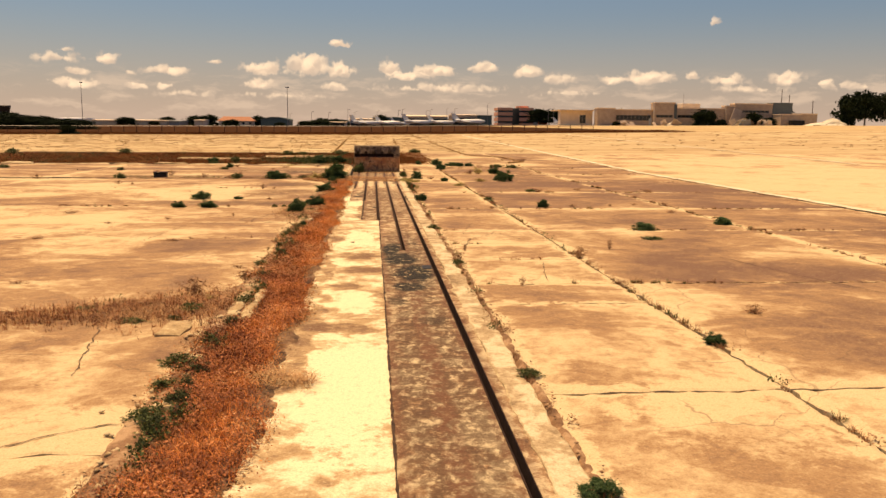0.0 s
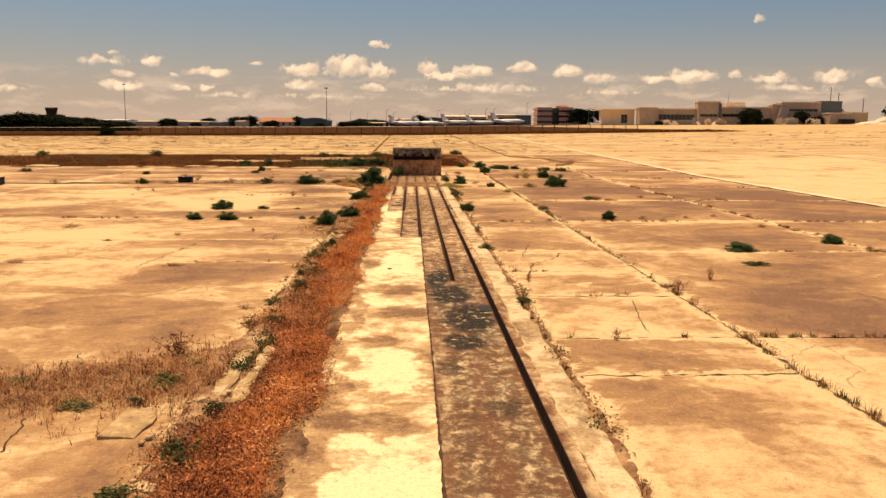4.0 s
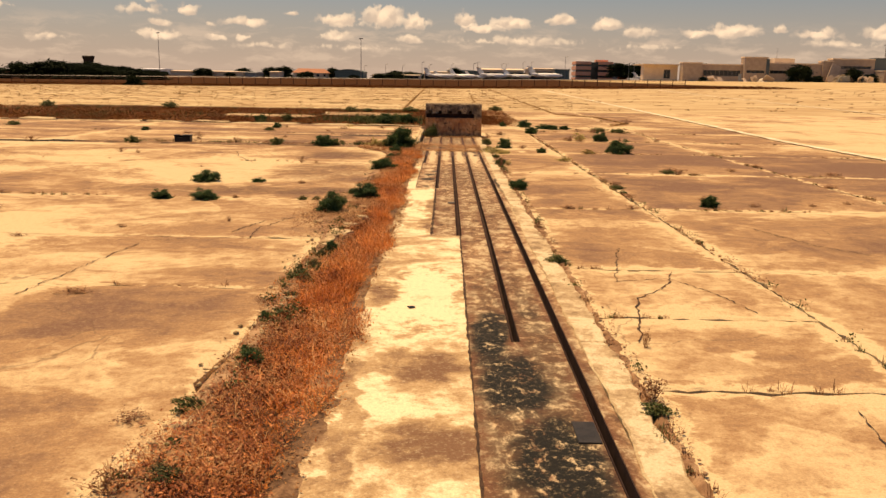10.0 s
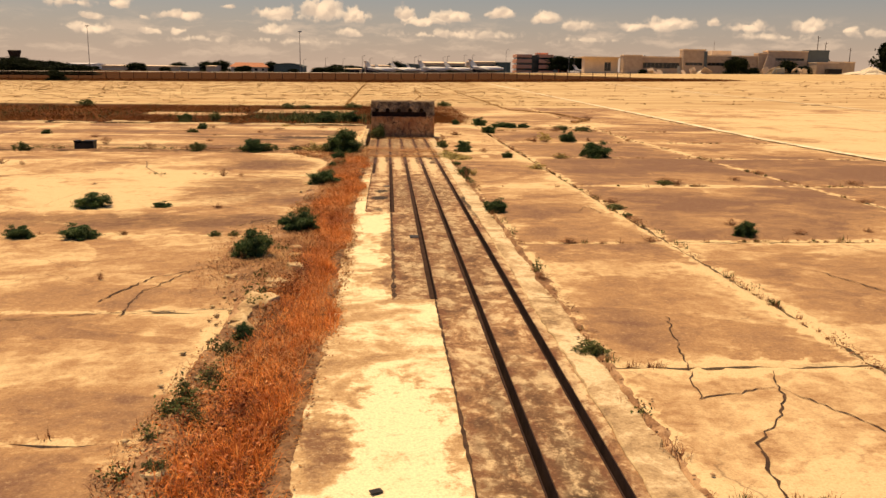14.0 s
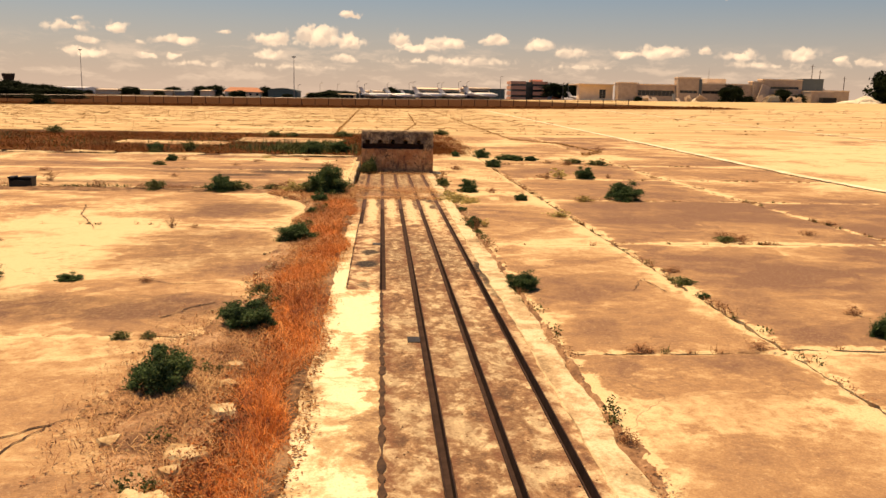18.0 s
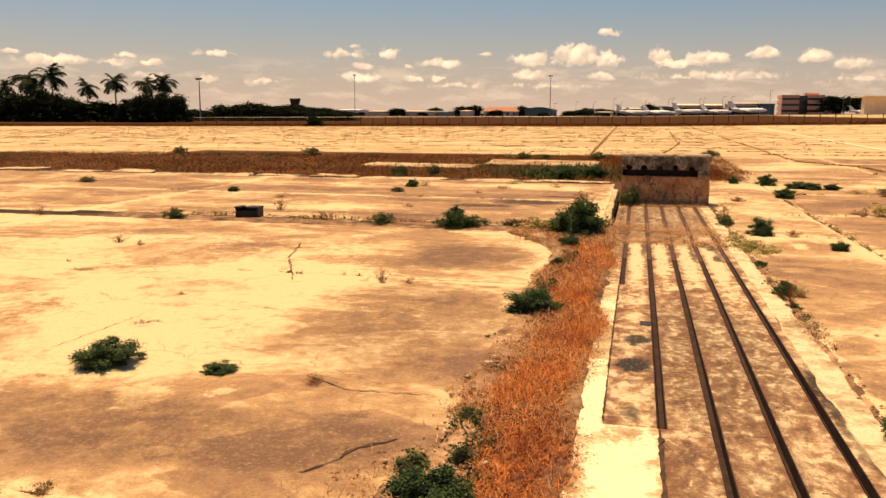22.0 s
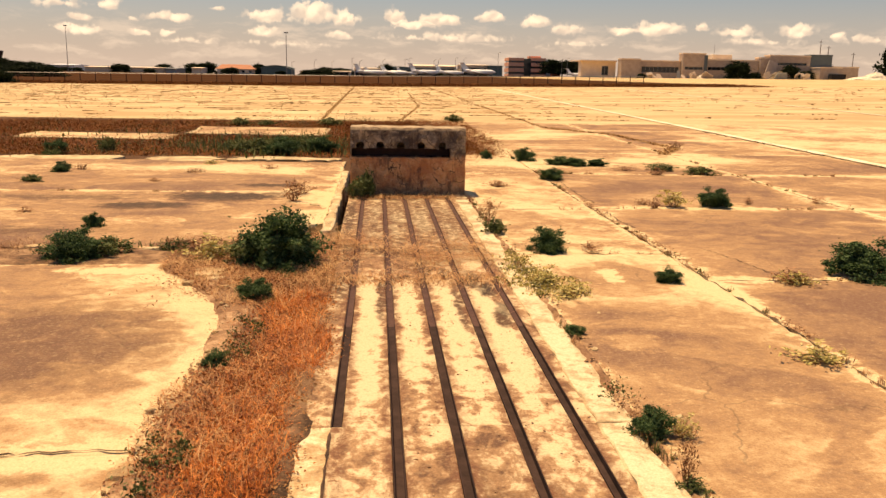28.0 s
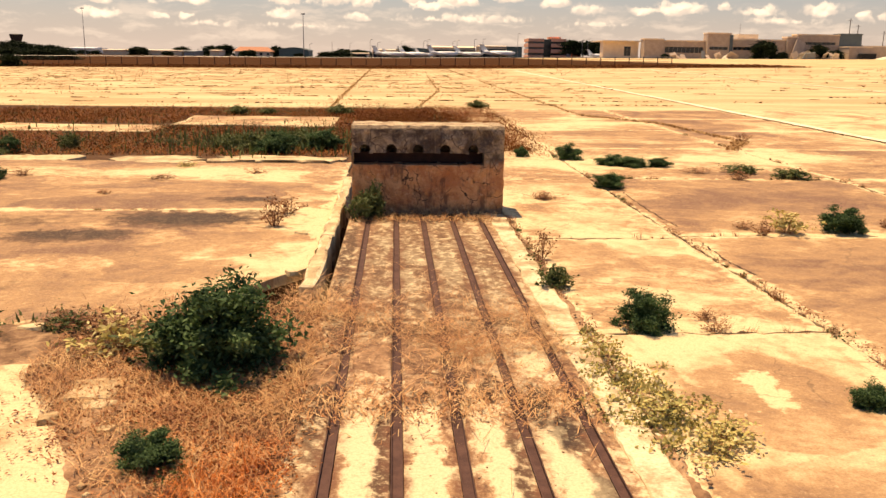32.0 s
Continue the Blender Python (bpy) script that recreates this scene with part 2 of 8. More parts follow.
def concrete(name, light, mid, dark, stain=0.5, streak=(1.0, 1.0), marks=(), pale=(), wobble=0.5, coarse=0.24, cracks=0.0, amount=0.13, dirt=(), busy=1.0, halo=0.0, rust=(), oil=(), soft=0.0, pools=0.0):
    """Weathered concrete: broad stains, blotches, speckle, hairline cracks, plus single marks."""
    m, k = material(name)
    at = k.vec("MULTIPLY", k.place, (1, 1, 0.3))
    own = k.add("ShaderNodeObjectInfo").outputs["Random"]
    drift = k.vec("MULTIPLY", at, (streak[0], streak[1], 1))
    broad, _ = k.noise(drift, coarse, 6.0, 0.62, 0.8)
    blot, _ = k.noise(drift, 2.1, 8.0, 0.74, 0.6)
    grain, _ = k.noise(at, 55.0, 3.0, 0.7)
    pits, _ = k.noise(at, 11.0, 6.0, 0.75)
    smear, _ = k.noise(k.vec("MULTIPLY", drift, (1.0, 1.0, 1)), 4.2, 6.0, 0.70, 0.5)
    level = k.math("ADD", k.math("MULTIPLY", k.math("SUBTRACT", broad, 0.5), 1.65), k.math("MULTIPLY", k.math("SUBTRACT", blot, 0.5), 0.85 * busy))
    level = k.math("ADD", level, k.math("ADD", k.math("MULTIPLY", k.math("SUBTRACT", pits, 0.5), 0.4 * busy), k.math("MULTIPLY", k.math("SUBTRACT", smear, 0.5), 0.45 * busy)))
    if halo:
        # lime bleached out along the joints: the slab's own size and tone come with the object's colour
        u, v, _ = k.split(k.add("ShaderNodeTexCoord").outputs["Generated"])
        size = k.add("ShaderNodeSeparateColor")
        k.put(size.inputs[0], k.add("ShaderNodeObjectInfo").outputs["Color"])
        du = k.math("MULTIPLY", k.math("MINIMUM", u, k.math("SUBTRACT", 1.0, u)), k.math("MULTIPLY", size.outputs[0], 20.0))
        dv = k.math("MULTIPLY", k.math("MINIMUM", v, k.math("SUBTRACT", 1.0, v)), k.math("MULTIPLY", size.outputs[1], 20.0))
        rim = k.math("ADD", k.math("MINIMUM", du, dv), k.math("MULTIPLY", k.math("SUBTRACT", smear, 0.5), 0.6))
        rim = k.math("ADD", rim, k.math("MULTIPLY", k.math("SUBTRACT", broad, 0.5), 0.9))
        level = k.math("SUBTRACT", level, k.math("ADD", k.step(rim, 0.20, 0.02, 0.0, halo * 1.3), k.step(rim, 0.55, 0.1, 0.0, halo * 0.2)))
        level = k.math("ADD", level, k.math("SUBTRACT", size.outputs[2], 0.5))
    if pools:
        # stains left by standing water, with a distinct edge
        pool, _ = k.noise(k.vec("MULTIPLY", at, (0.8, 1.15, 1)), 0.5, 6.0, 0.56, 0.5)
        level = k.math("ADD", level, k.math("ADD", k.step(pool, 0.475, 0.52, -pools, pools), k.math("MULTIPLY", k.step(pool, 0.465, 0.495), k.step(pool, 0.525, 0.495, 0.0, -pools))))
        small, _ = k.noise(at, 1.7, 5.0, 0.55, 0.4)
        level = k.math("ADD", level, k.step(small, 0.57, 0.61, 0.0, pools * 0.9))
    level = k.math("ADD", level, k.math("MULTIPLY", k.math("SUBTRACT", own, 0.5), 0.10))
    level = k.math("ADD", level, 0.5)
    if pale:
        level = k.math("SUBTRACT", level, k.math("MULTIPLY", spots(k, at, pale, wobble), 0.25))
    if marks and name != "track concrete":
        level = k.math("ADD", level, k.math("MULTIPLY", spots(k, at, marks, wobble), amount))
    c = k.mix(k.step(level, stain - 0.27 - soft, stain + 0.07 + soft), light, mid)
    c = k.mix(k.step(level, stain - 0.03 - soft, stain + 0.46 + soft), c, dark)
    c = k.mix(k.step(pits, 0.54, 0.72, 0.0, 0.42), c, dark)
    c = k.mix(k.step(pits, 0.42, 0.30, 0.0, 0.35), c, light)
    if dirt:
        brown = k.math("MULTIPLY", spots(k, at, dirt, wobble), k.step(k.math("ADD", smear, k.math("MULTIPLY", pits, 0.5)), 0.54, 0.80))
        c = k.mix(brown, c, (0.10, 0.055, 0.034))
    if rust:
        # brown run-off beside the steel
        px = k.math("ADD", k.split(at)[0], k.math("MULTIPLY", k.math("SUBTRACT", smear, 0.5), 0.22))
        near = None
        for x in rust:
            d = k.math("ABSOLUTE", k.math("SUBTRACT", px, x))
            near = d if near is None else k.math("MINIMUM", near, d)
        c = k.mix(k.math("MULTIPLY", k.step(near, 0.13, 0.045), k.step(blot, 0.38, 0.60, 0.1, 0.85)), c, (0.16, 0.07, 0.042))
    if marks and name == "track concrete":
        black = k.math("MULTIPLY", spots(k, at, marks, wobble), k.step(k.math("ADD", smear, k.math("MULTIPLY", pits, 0.6)), 0.62, 0.76))
        c = k.mix(black, c, (0.014, 0.014, 0.012))
    if oil:
        c = k.mix(spots(k, at, oil, 0.5), c, (0.030, 0.024, 0.021))
    if cracks:
        v = k.add("ShaderNodeTexVoronoi")
        v.feature = "DISTANCE_TO_EDGE"
        k.put(v.inputs["Vector"], k.vec("ADD", at, k.vec("MULTIPLY", k.noise(at, 1.2, 4.0)[1], (0.9, 0.9, 0))))
        v.inputs["Scale"].default_value = 0.42
        line = k.math("MULTIPLY", k.step(v.outputs["Distance"], 0.005, 0.001), k.step(k.noise(at, 0.35, 2.0)[0], 0.47, 0.56, 0.0, cracks))
        c = k.mix(line, c, (0.13, 0.08, 0.05))
    mottle, _ = k.noise(at, 24.0, 5.0, 0.72)
    c = k.mix(k.step(mottle, 0.53, 0.66, 0.0, 0.34), c, k.mix(1.0, c, (0.52, 0.42, 0.36), "MULTIPLY"))
    c = k.mix(k.step(mottle, 0.46, 0.36, 0.0, 0.22), c, light)
    c = k.mix(k.step(grain, 0.35, 0.72, 0.0, 0.42), c, k.mix(1.0, c, (0.45, 0.42, 0.38), "MULTIPLY"))
    finish(k, c, 0.92, relief=k.math("ADD", grain, k.math("MULTIPLY", pits, 1.6)), depth=0.008, gloss=0.2)
    return m


def plain(name, colour, second, scale=6.0, rough=0.8, metal=0.0, depth=0.004, gloss=0.3):
    m, k = material(name)
    n, _ = k.noise(k.place, scale, 5.0, 0.65)
    f, _ = k.noise(k.place, scale * 9, 3.0, 0.6)
    c = k.mix(k.step(n, 0.34, 0.66), colour, second)
    c = k.mix(k.step(f, 0.45, 0.8, 0.0, 0.35), c, k.mix(1.0, c, (0.5, 0.5, 0.5), "MULTIPLY"))
    finish(k, c, rough, metal, f, depth, gloss)
    return m


def leafy(name, *tones, shine=0.25, through_light=0.0):
    """Leaves and blades: each island takes a tone of its own."""
    m, k = material(name)
    r = k.add("ShaderNodeNewGeometry").outputs["Random Per Island"]
    patch, _ = k.noise(k.place, 1.3, 4.0, 0.65)
    tuft, _ = k.noise(k.place, 7.0, 2.0)
    mixd = k.math("ADD", k.math("MULTIPLY", r, 0.62), k.math("MULTIPLY", k.math("SUBTRACT", patch, 0.5), 1.35))
    mixd = k.math("ADD", k.math("ADD", mixd, 0.06), k.math("MULTIPLY", k.math("SUBTRACT", tuft, 0.5), 0.7))
    ramp = k.add("ShaderNodeValToRGB")
    e = ramp.color_ramp.elements
    e[0].color, e[1].color = (*tones[0], 1), (*tones[-1], 1)
    e[0].position, e[1].position = 0.0, 0.85
    for i, t in enumerate(tones[1:-1]):
        x = e.new(0.85 * (i + 1) / (len(tones) - 1))
        x.color = (*t, 1)
    k.put(ramp.inputs[0], mixd)
    finish(k, ramp.outputs[0], 0.75, gloss=shine)
    if through_light:
        t = k.add("ShaderNodeBsdfTranslucent")
        k.put(t.inputs[0], ramp.outputs[0])
        s = k.add("ShaderNodeMixShader")
        s.inputs[0].default_value = through_light
        k.tree.links.new(k.shader.outputs[0], s.inputs[1])
        k.tree.links.new(t.outputs[0], s.inputs[2])
        o = [n for n in k.tree.nodes if n.type == "OUTPUT_MATERIAL"][0]
        k.tree.links.new(s.outputs[0], o.inputs[0])
    return m


LIGHT, MID, DARK = (0.65, 0.50, 0.30), (0.395, 0.238, 0.125), (0.19, 0.105, 0.070)
M_SLAB_L = concrete("left apron concrete", LIGHT, MID, DARK, 0.485, oil=((-3.4, 44.5, 1.1, 0.5, 0.6), (-4.7, 43.3, 0.9, 0.35, 0.5), (-2.8, 46.2, 0.5, 0.2, 0.5)), cracks=0.5, halo=0.48, busy=0.85, soft=0.03, pools=0.08,
                    marks=((-3.2, 29.8, 1.5, 3.2, 1.0), (-4.2, 26.2, 3.5, 0.9, 1.0), (-3.6, 44.4, 1.3, 0.8, 2.4), (-4.7, 43.2, 1.0, 0.55, 2.4), (-2.9, 46.2, 0.6, 0.3, 2.0),
                           (-2.8, 19.5, 1.3, 1.3, 0.9), (-3.2, 8.3, 1.0, 1.6, 0.9),
                           (-3.4, 35.0, 1.6, 1.8, 1.2), (-8.0, 45.5, 5.0, 2.4, 1.3), (-16.0, 46.5, 6.0, 2.2, 1.2), (-4.0, 47.5, 2.5, 0.8, 1.0), (-9.0, 40.9, 5.0, 0.7, 0.8)),
                    pale=((-4.74, 26.8, 0.35, 0.3, 1.0), (-4.06, 27.18, 0.16, 0.12, 1.0), (-6.2, 32.0, 2.0, 3.6, 1.0), (-6.6, 28.6, 1.7, 2.0, 1.0), 
                          (-9.5, 32.5, 3.5, 3.5, 0.9), (-5.0, 49.6, 4.5, 1.0, 0.9), (-9.0, 41.5, 4.5, 1.2, 0.8),
                          (-8.0, 20.5, 2.2, 2.4, 0.7), (-2.4, 6.2, 0.7, 0.9, 0.9), (-13.0, 48.5, 6.0, 1.2, 0.9), (-2.35, 36.5, 0.3, 0.9, 1.6), (-2.9, 37.5, 0.5, 0.28, 1.6), (-3.7, 37.9, 0.9, 0.2, 1.6)), wobble=0.8,
                    dirt=((-3.4, 35.0, 1.4, 1.6, 0.35), (-3.5, 44.5, 1.3, 0.75, 1.1), (-4.8, 43.2, 1.0, 0.5, 1.0), (-2.8, 46.2, 0.8, 0.35, 0.9), (-2.4, 44.9, 0.6, 0.4, 0.8), (-6.5, 44.2, 1.5, 0.4, 0.7),
                          (-3.2, 30.2, 1.4, 2.4, 0.35), (-4.2, 26.2, 3.5, 0.7, 0.4), (-9.0, 40.6, 5.0, 0.4, 0.6)))
M_SLAB_R = concrete("right apron concrete", LIGHT, MID, DARK, 0.44, cracks=0.5, halo=0.55, busy=0.8, soft=0.04, pools=0.07,
                    marks=((7.0, 34.0, 2.2, 2.4, 1.0), (6.8, 28.0, 2.2, 2.2, 0.9), (6.5, 21.5, 2.4, 2.2, 1.0), (7.0, 15.0, 2.6, 3.5, 1.0), (6.5, 46.0, 2.4, 2.0, 0.9),
                           (12.0, 33.0, 2.4, 7.0, 0.9), (12.0, 22.0, 2.3, 4.0, 1.0), (6.8, 40.5, 2.6, 1.6, 0.9), (2.6, 26.5, 0.9, 1.3, 0.9),
                           (2.6, 37.7, 0.9, 0.8, 1.6), (2.6, 35.6, 0.9, 0.9, 0.9), (2.6, 21.5, 0.7, 0.9, 0.35), (6.0, 9.0, 1.8, 3.0, 0.9), (2.4, 10.2, 0.9, 1.2, 0.8)),
                    pale=((2.5, 12.8, 0.5, 0.4, 0.5), (2.6, 17.6, 0.5, 0.4, 0.5), (2.6, 23.0, 0.9, 0.9, 0.8), (2.6, 40.3, 1.1, 1.2, 0.7),
                          (2.1, 29.1, 0.3, 0.35, 1.0), (2.56, 37.55, 0.16, 0.42, 2.2), (2.05, 34.9, 0.3, 0.3, 1.1), (2.1, 6.6, 0.16, 0.25, 1.0),
                          (2.63, 15.7, 0.12, 0.18, 1.0), (3.3, 47.5, 1.8, 2.5, 0.9), (3.0, 6.5, 0.8, 1.0, 0.8), (18.0, 35.0, 3.0, 16.0, 0.8),
                          (8.0, 52.0, 6.0, 2.0, 0.9), (2.7, 44.5, 1.2, 1.2, 0.7), (26.0, 45.0, 9.0, 22.0, 0.6)), wobble=0.7)
M_LANE = concrete("pale lane concrete", (0.80, 0.70, 0.47), (0.47, 0.32, 0.175), (0.20, 0.11, 0.066), 0.62, busy=1.25,
                  marks=((-0.5, 12.2, 0.5, 0.35, 1.2), (-0.4, 9.6, 0.6, 0.3, 1.1), (-0.1, 13.7, 0.5, 0.4, 1.0), (-0.7, 4.6, 0.4, 1.1, 1.0), (-0.4, 15.3, 0.6, 0.45, 1.1),
                         (-0.75, 17.9, 0.22, 0.8, 1.2), (-0.5, 20.7, 0.5, 0.4, 0.6), (-0.8, 9.5, 0.2, 2.8, 0.9), (-0.8, 14.0, 0.15, 2.0, 0.9), (-0.33, 24.0, 0.12, 2.9, 1.1), (-0.4, 22.6, 0.12, 0.4, 0.8), (-0.5, 27.0, 0.3, 0.25, 1.0), (-0.1, 21.3, 0.3, 0.3, 0.9), (-0.9, 24.6, 0.1, 1.6, 0.9)),
                  pale=((-0.25, 7.3, 0.45, 1.6, 1.2), (-0.2, 11.0, 0.35, 0.7, 1.0), (-0.3, 17.6, 0.5, 1.4, 1.2), (-0.5, 26.0, 0.3, 1.2, 1.0)), wobble=0.9, coarse=0.7, amount=0.34)
M_TRACK = concrete("track concrete", (0.62, 0.49, 0.31), (0.36, 0.21, 0.115), (0.13, 0.068, 0.044), 0.53, (2.3, 1.5), busy=2.2, rust=(1.05, 0.6, 0.15, -0.27, -0.7),
                   oil=((-0.49, 29.85, 0.15, 0.24, 0.95), (-0.49, 28.9, 0.18, 0.28, 1.0), (-0.51, 27.45, 0.09, 0.2, 0.7), (-0.56, 28.3, 0.06, 0.1, 0.5), (0.87, 36.9, 0.08, 0.3, 0.6), (1.16, 28.3, 0.09, 1.2, 0.85), (1.17, 27.0, 0.07, 0.6, 0.6), (0.94, 36.1, 0.09, 0.35, 0.6), (0.72, 37.2, 0.1, 0.25, 0.5)),
                   marks=((0.5, 14.9, 0.34, 0.8, 1.0), (0.68, 13.4, 0.36, 0.95, 1.0), (0.35, 16.1, 0.2, 0.9, 1.0), (0.55, 12.2, 0.3, 0.4, 0.95), (0.33, 11.2, 0.14, 0.3, 0.6),
                          (0.75, 10.0, 0.2, 0.3, 0.5), (0.45, 16.5, 0.2, 0.5, 0.9), (1.15, 28.6, 0.12, 0.4, 0.7), (0.8, 16.9, 0.12, 0.2, 0.5)),
                   pale=((0.36, 35.4, 0.14, 2.2, 1.7), (0.80, 35.2, 0.14, 2.2, 1.6), (-0.08, 35.6, 0.14, 2.2, 1.7), (-0.50, 35.2, 0.14, 2.2, 1.6),
                         (-0.06, 40.8, 0.14, 1.6, 0.6), (0.37, 41.2, 0.14, 1.6, 0.6), (0.82, 40.9, 0.14, 1.6, 0.6),
                         (0.84, 32.6, 0.1, 0.6, 0.8)), wobble=0.3, coarse=0.8,
                   dirt=((0.62, 8.0, 0.6, 5.0, 0.85), (0.62, 14.5, 0.6, 5.5, 0.85), (0.3, 24.0, 0.9, 4.0, 0.5), (0.3, 29.5, 0.9, 3.0, 0.65), (0.1, 41.6, 1.2, 3.6, 0.7), (-0.08, 37.6, 0.1, 0.3, 1.2), (0.2, 37.7, 0.1, 0.4, 1.2),
                         (0.45, 37.7, 0.09, 0.35, 1.2), (0.75, 37.4, 0.1, 0.5, 1.2), (0.92, 36.9, 0.1, 0.4, 1.2), (-0.37, 36.5, 0.07, 0.9, 1.2), (0.9, 35.7, 0.12, 0.3, 1.2),
                         (0.5, 36.2, 0.07, 1.0, 1.0), (-0.8, 38.5, 0.2, 2.5, 1.0), (0.1, 39.2, 1.1, 0.5, 0.8), (0.1, 44.6, 1.2, 0.5, 1.0), (-0.9, 42.0, 0.12, 2.5, 1.0)))
M_KERB = concrete("kerb concrete", (0.66, 0.55, 0.37), (0.44, 0.32, 0.19), (0.18, 0.115, 0.07), 0.54, coarse=0.9, busy=1.8)
M_EDGE = concrete("chipped slab edge", (0.60, 0.49, 0.31), (0.45, 0.33, 0.19), (0.17, 0.12, 0.08), 0.54, coarse=1.5)
M_DIRT = concrete("gravelly dirt", (0.46, 0.30, 0.18), (0.27, 0.15, 0.085), (0.13, 0.068, 0.042), 0.47, coarse=1.3, busy=1.7)
M_MULCH = concrete("dark litter soil", (0.34, 0.21, 0.12), (0.19, 0.105, 0.06), (0.05, 0.028, 0.017), 0.44, coarse=1.6, busy=1.8)
M_CHUNK = concrete("broken concrete", (0.60, 0.48, 0.30), (0.44, 0.31, 0.17), (0.22, 0.14, 0.08), 0.52, coarse=3.0)
M_PLATE = plain("dark steel plate", (0.018, 0.017, 0.017), (0.035, 0.030, 0.028), 9.0, 0.6, 0.2)
M_RUST = plain("rusted steel", (0.055, 0.023, 0.018), (0.088, 0.040, 0.031), 9.0, 0.8, 0.0)
M_PLUM = plain("dark rusted plate", (0.030, 0.014, 0.014), (0.050, 0.022, 0.020), 7.0, 0.85, 0.0)
M_STRAW = leafy("dry straw", (0.28, 0.115, 0.05), (0.46, 0.24, 0.105), (0.62, 0.42, 0.22))
M_ORANGE = leafy("burnt orange dry grass", (0.24, 0.066, 0.028), (0.54, 0.16, 0.046), (0.80, 0.28, 0.075), (0.84, 0.45, 0.19), through_light=0.28)
M_CURLED = leafy("curled dead leaf", (0.12, 0.038, 0.020), (0.32, 0.095, 0.042), (0.56, 0.20, 0.08), (0.70, 0.38, 0.20))
M_BROWN = leafy("brown dead grass", (0.13, 0.050, 0.022), (0.25, 0.11, 0.046), (0.34, 0.18, 0.085), (0.20, 0.13, 0.06), shine=0.08)
M_REDDEAD = leafy("dark red dead weed", (0.12, 0.038, 0.020), (0.27, 0.085, 0.036), (0.42, 0.15, 0.055), (0.32, 0.15, 0.075))
M_DITCH = leafy("brown ditch grass", (0.13, 0.040, 0.014), (0.17, 0.056, 0.018), (0.22, 0.080, 0.026), (0.10, 0.062, 0.020), shine=0.04)
M_DASH = leafy("far joint weed", (0.22, 0.115, 0.048), (0.33, 0.19, 0.088), (0.42, 0.27, 0.13), shine=0.08)
M_DEAD = leafy("dead weed", (0.13, 0.05, 0.026), (0.28, 0.125, 0.058), (0.42, 0.24, 0.12))
M_YELLOW = leafy("yellowed weed", (0.17, 0.16, 0.055), (0.46, 0.38, 0.13), (0.60, 0.50, 0.25), through_light=0.2)
M_GREEN = leafy("green leaf", (0.018, 0.042, 0.018), (0.035, 0.078, 0.026), (0.06, 0.115, 0.04), (0.11, 0.17, 0.07), through_light=0.25)
M_OLIVE = leafy("olive weed leaf", (0.045, 0.065, 0.022), (0.085, 0.11, 0.035), (0.15, 0.15, 0.06), through_light=0.2)
M_EDGEGREEN = leafy("dusty green weed leaf", (0.03, 0.045, 0.018), (0.055, 0.075, 0.028), (0.10, 0.11, 0.045), (0.16, 0.11, 0.055), through_light=0.2)
M_TREE = leafy("tree leaf", (0.009, 0.015, 0.007), (0.013, 0.022, 0.009), (0.018, 0.029, 0.012), shine=0.06, through_light=0.05)
M_PALM = leafy("palm frond", (0.009, 0.018, 0.008), (0.018, 0.034, 0.012), (0.034, 0.05, 0.018), shine=0.1, through_light=0.1)
M_STEM = plain("weed stem", (0.10, 0.085, 0.05), (0.16, 0.12, 0.07), 20.0)
M_BARK = plain("bark", (0.11, 0.085, 0.065), (0.20, 0.165, 0.13), 5.0)
M_PALMBARK = plain("palm trunk", (0.11, 0.09, 0.07), (0.16, 0.135, 0.105), 4.0)
M_PIT = plain("dark channel steel", (0.034, 0.022, 0.020), (0.058, 0.036, 0.032), 6.0, 0.9, gloss=0.05)
M_PALELEAF = leafy("bleached leaf", (0.45, 0.36, 0.22), (0.6, 0.5, 0.33), (0.7, 0.62, 0.45))
M_SOIL = plain("dry soil", (0.12, 0.085, 0.055), (0.21, 0.155, 0.10), 3.0, 0.95, depth=0.02)
M_TAN = plain("tan stucco wall", (0.40, 0.30, 0.235), (0.48, 0.37, 0.285), 0.5, 0.9)
M_CREAM = plain("cream wall", (0.72, 0.56, 0.41), (0.80, 0.64, 0.48), 0.5, 0.9)
M_WHITE = plain("white painted metal", (0.84, 0.84, 0.82), (0.88, 0.88, 0.86), 0.7, 0.35, gloss=0.5)
M_PINK = plain("terracotta pink wall", (0.80, 0.36, 0.22), (0.86, 0.42, 0.27), 0.4, 0.85)
M_ROOF = plain("orange tile roof", (0.36, 0.15, 0.085), (0.44, 0.20, 0.12), 1.0, 0.85)
M_TEAL = plain("dull green cladding", (0.085, 0.13, 0.115), (0.11, 0.16, 0.14), 0.6, 0.6)
M_GREYW = plain("grey metal cladding", (0.27, 0.28, 0.27), (0.32, 0.33, 0.32), 0.6, 0.6)
M_SLATE = plain("blue-grey cladding", (0.075, 0.10, 0.115), (0.09, 0.12, 0.13), 0.6, 0.6)
M_GLASS = plain("dark window glass", (0.012, 0.014, 0.016), (0.02, 0.022, 0.024), 2.0, 0.12, gloss=0.5, depth=0.0)
M_STEEL = plain("galvanised steel", (0.20, 0.19, 0.18), (0.27, 0.26, 0.25), 3.0, 0.5, 0.4)
M_POST = plain("weathered fence post", (0.06, 0.034, 0.022), (0.09, 0.052, 0.034), 3.0, 0.8, 0.0, gloss=0.1)
M_BLACK = plain("black plastic", (0.010, 0.009, 0.010), (0.018, 0.016, 0.016), 8.0, 0.55)
M_RED = plain("faded red paint", (0.40, 0.09, 0.05), (0.45, 0.13, 0.08), 1.0, 0.6)
M_SIGN = plain("orange sign paint", (0.65, 0.26, 0.05), (0.7, 0.3, 0.06), 2.0, 0.5)
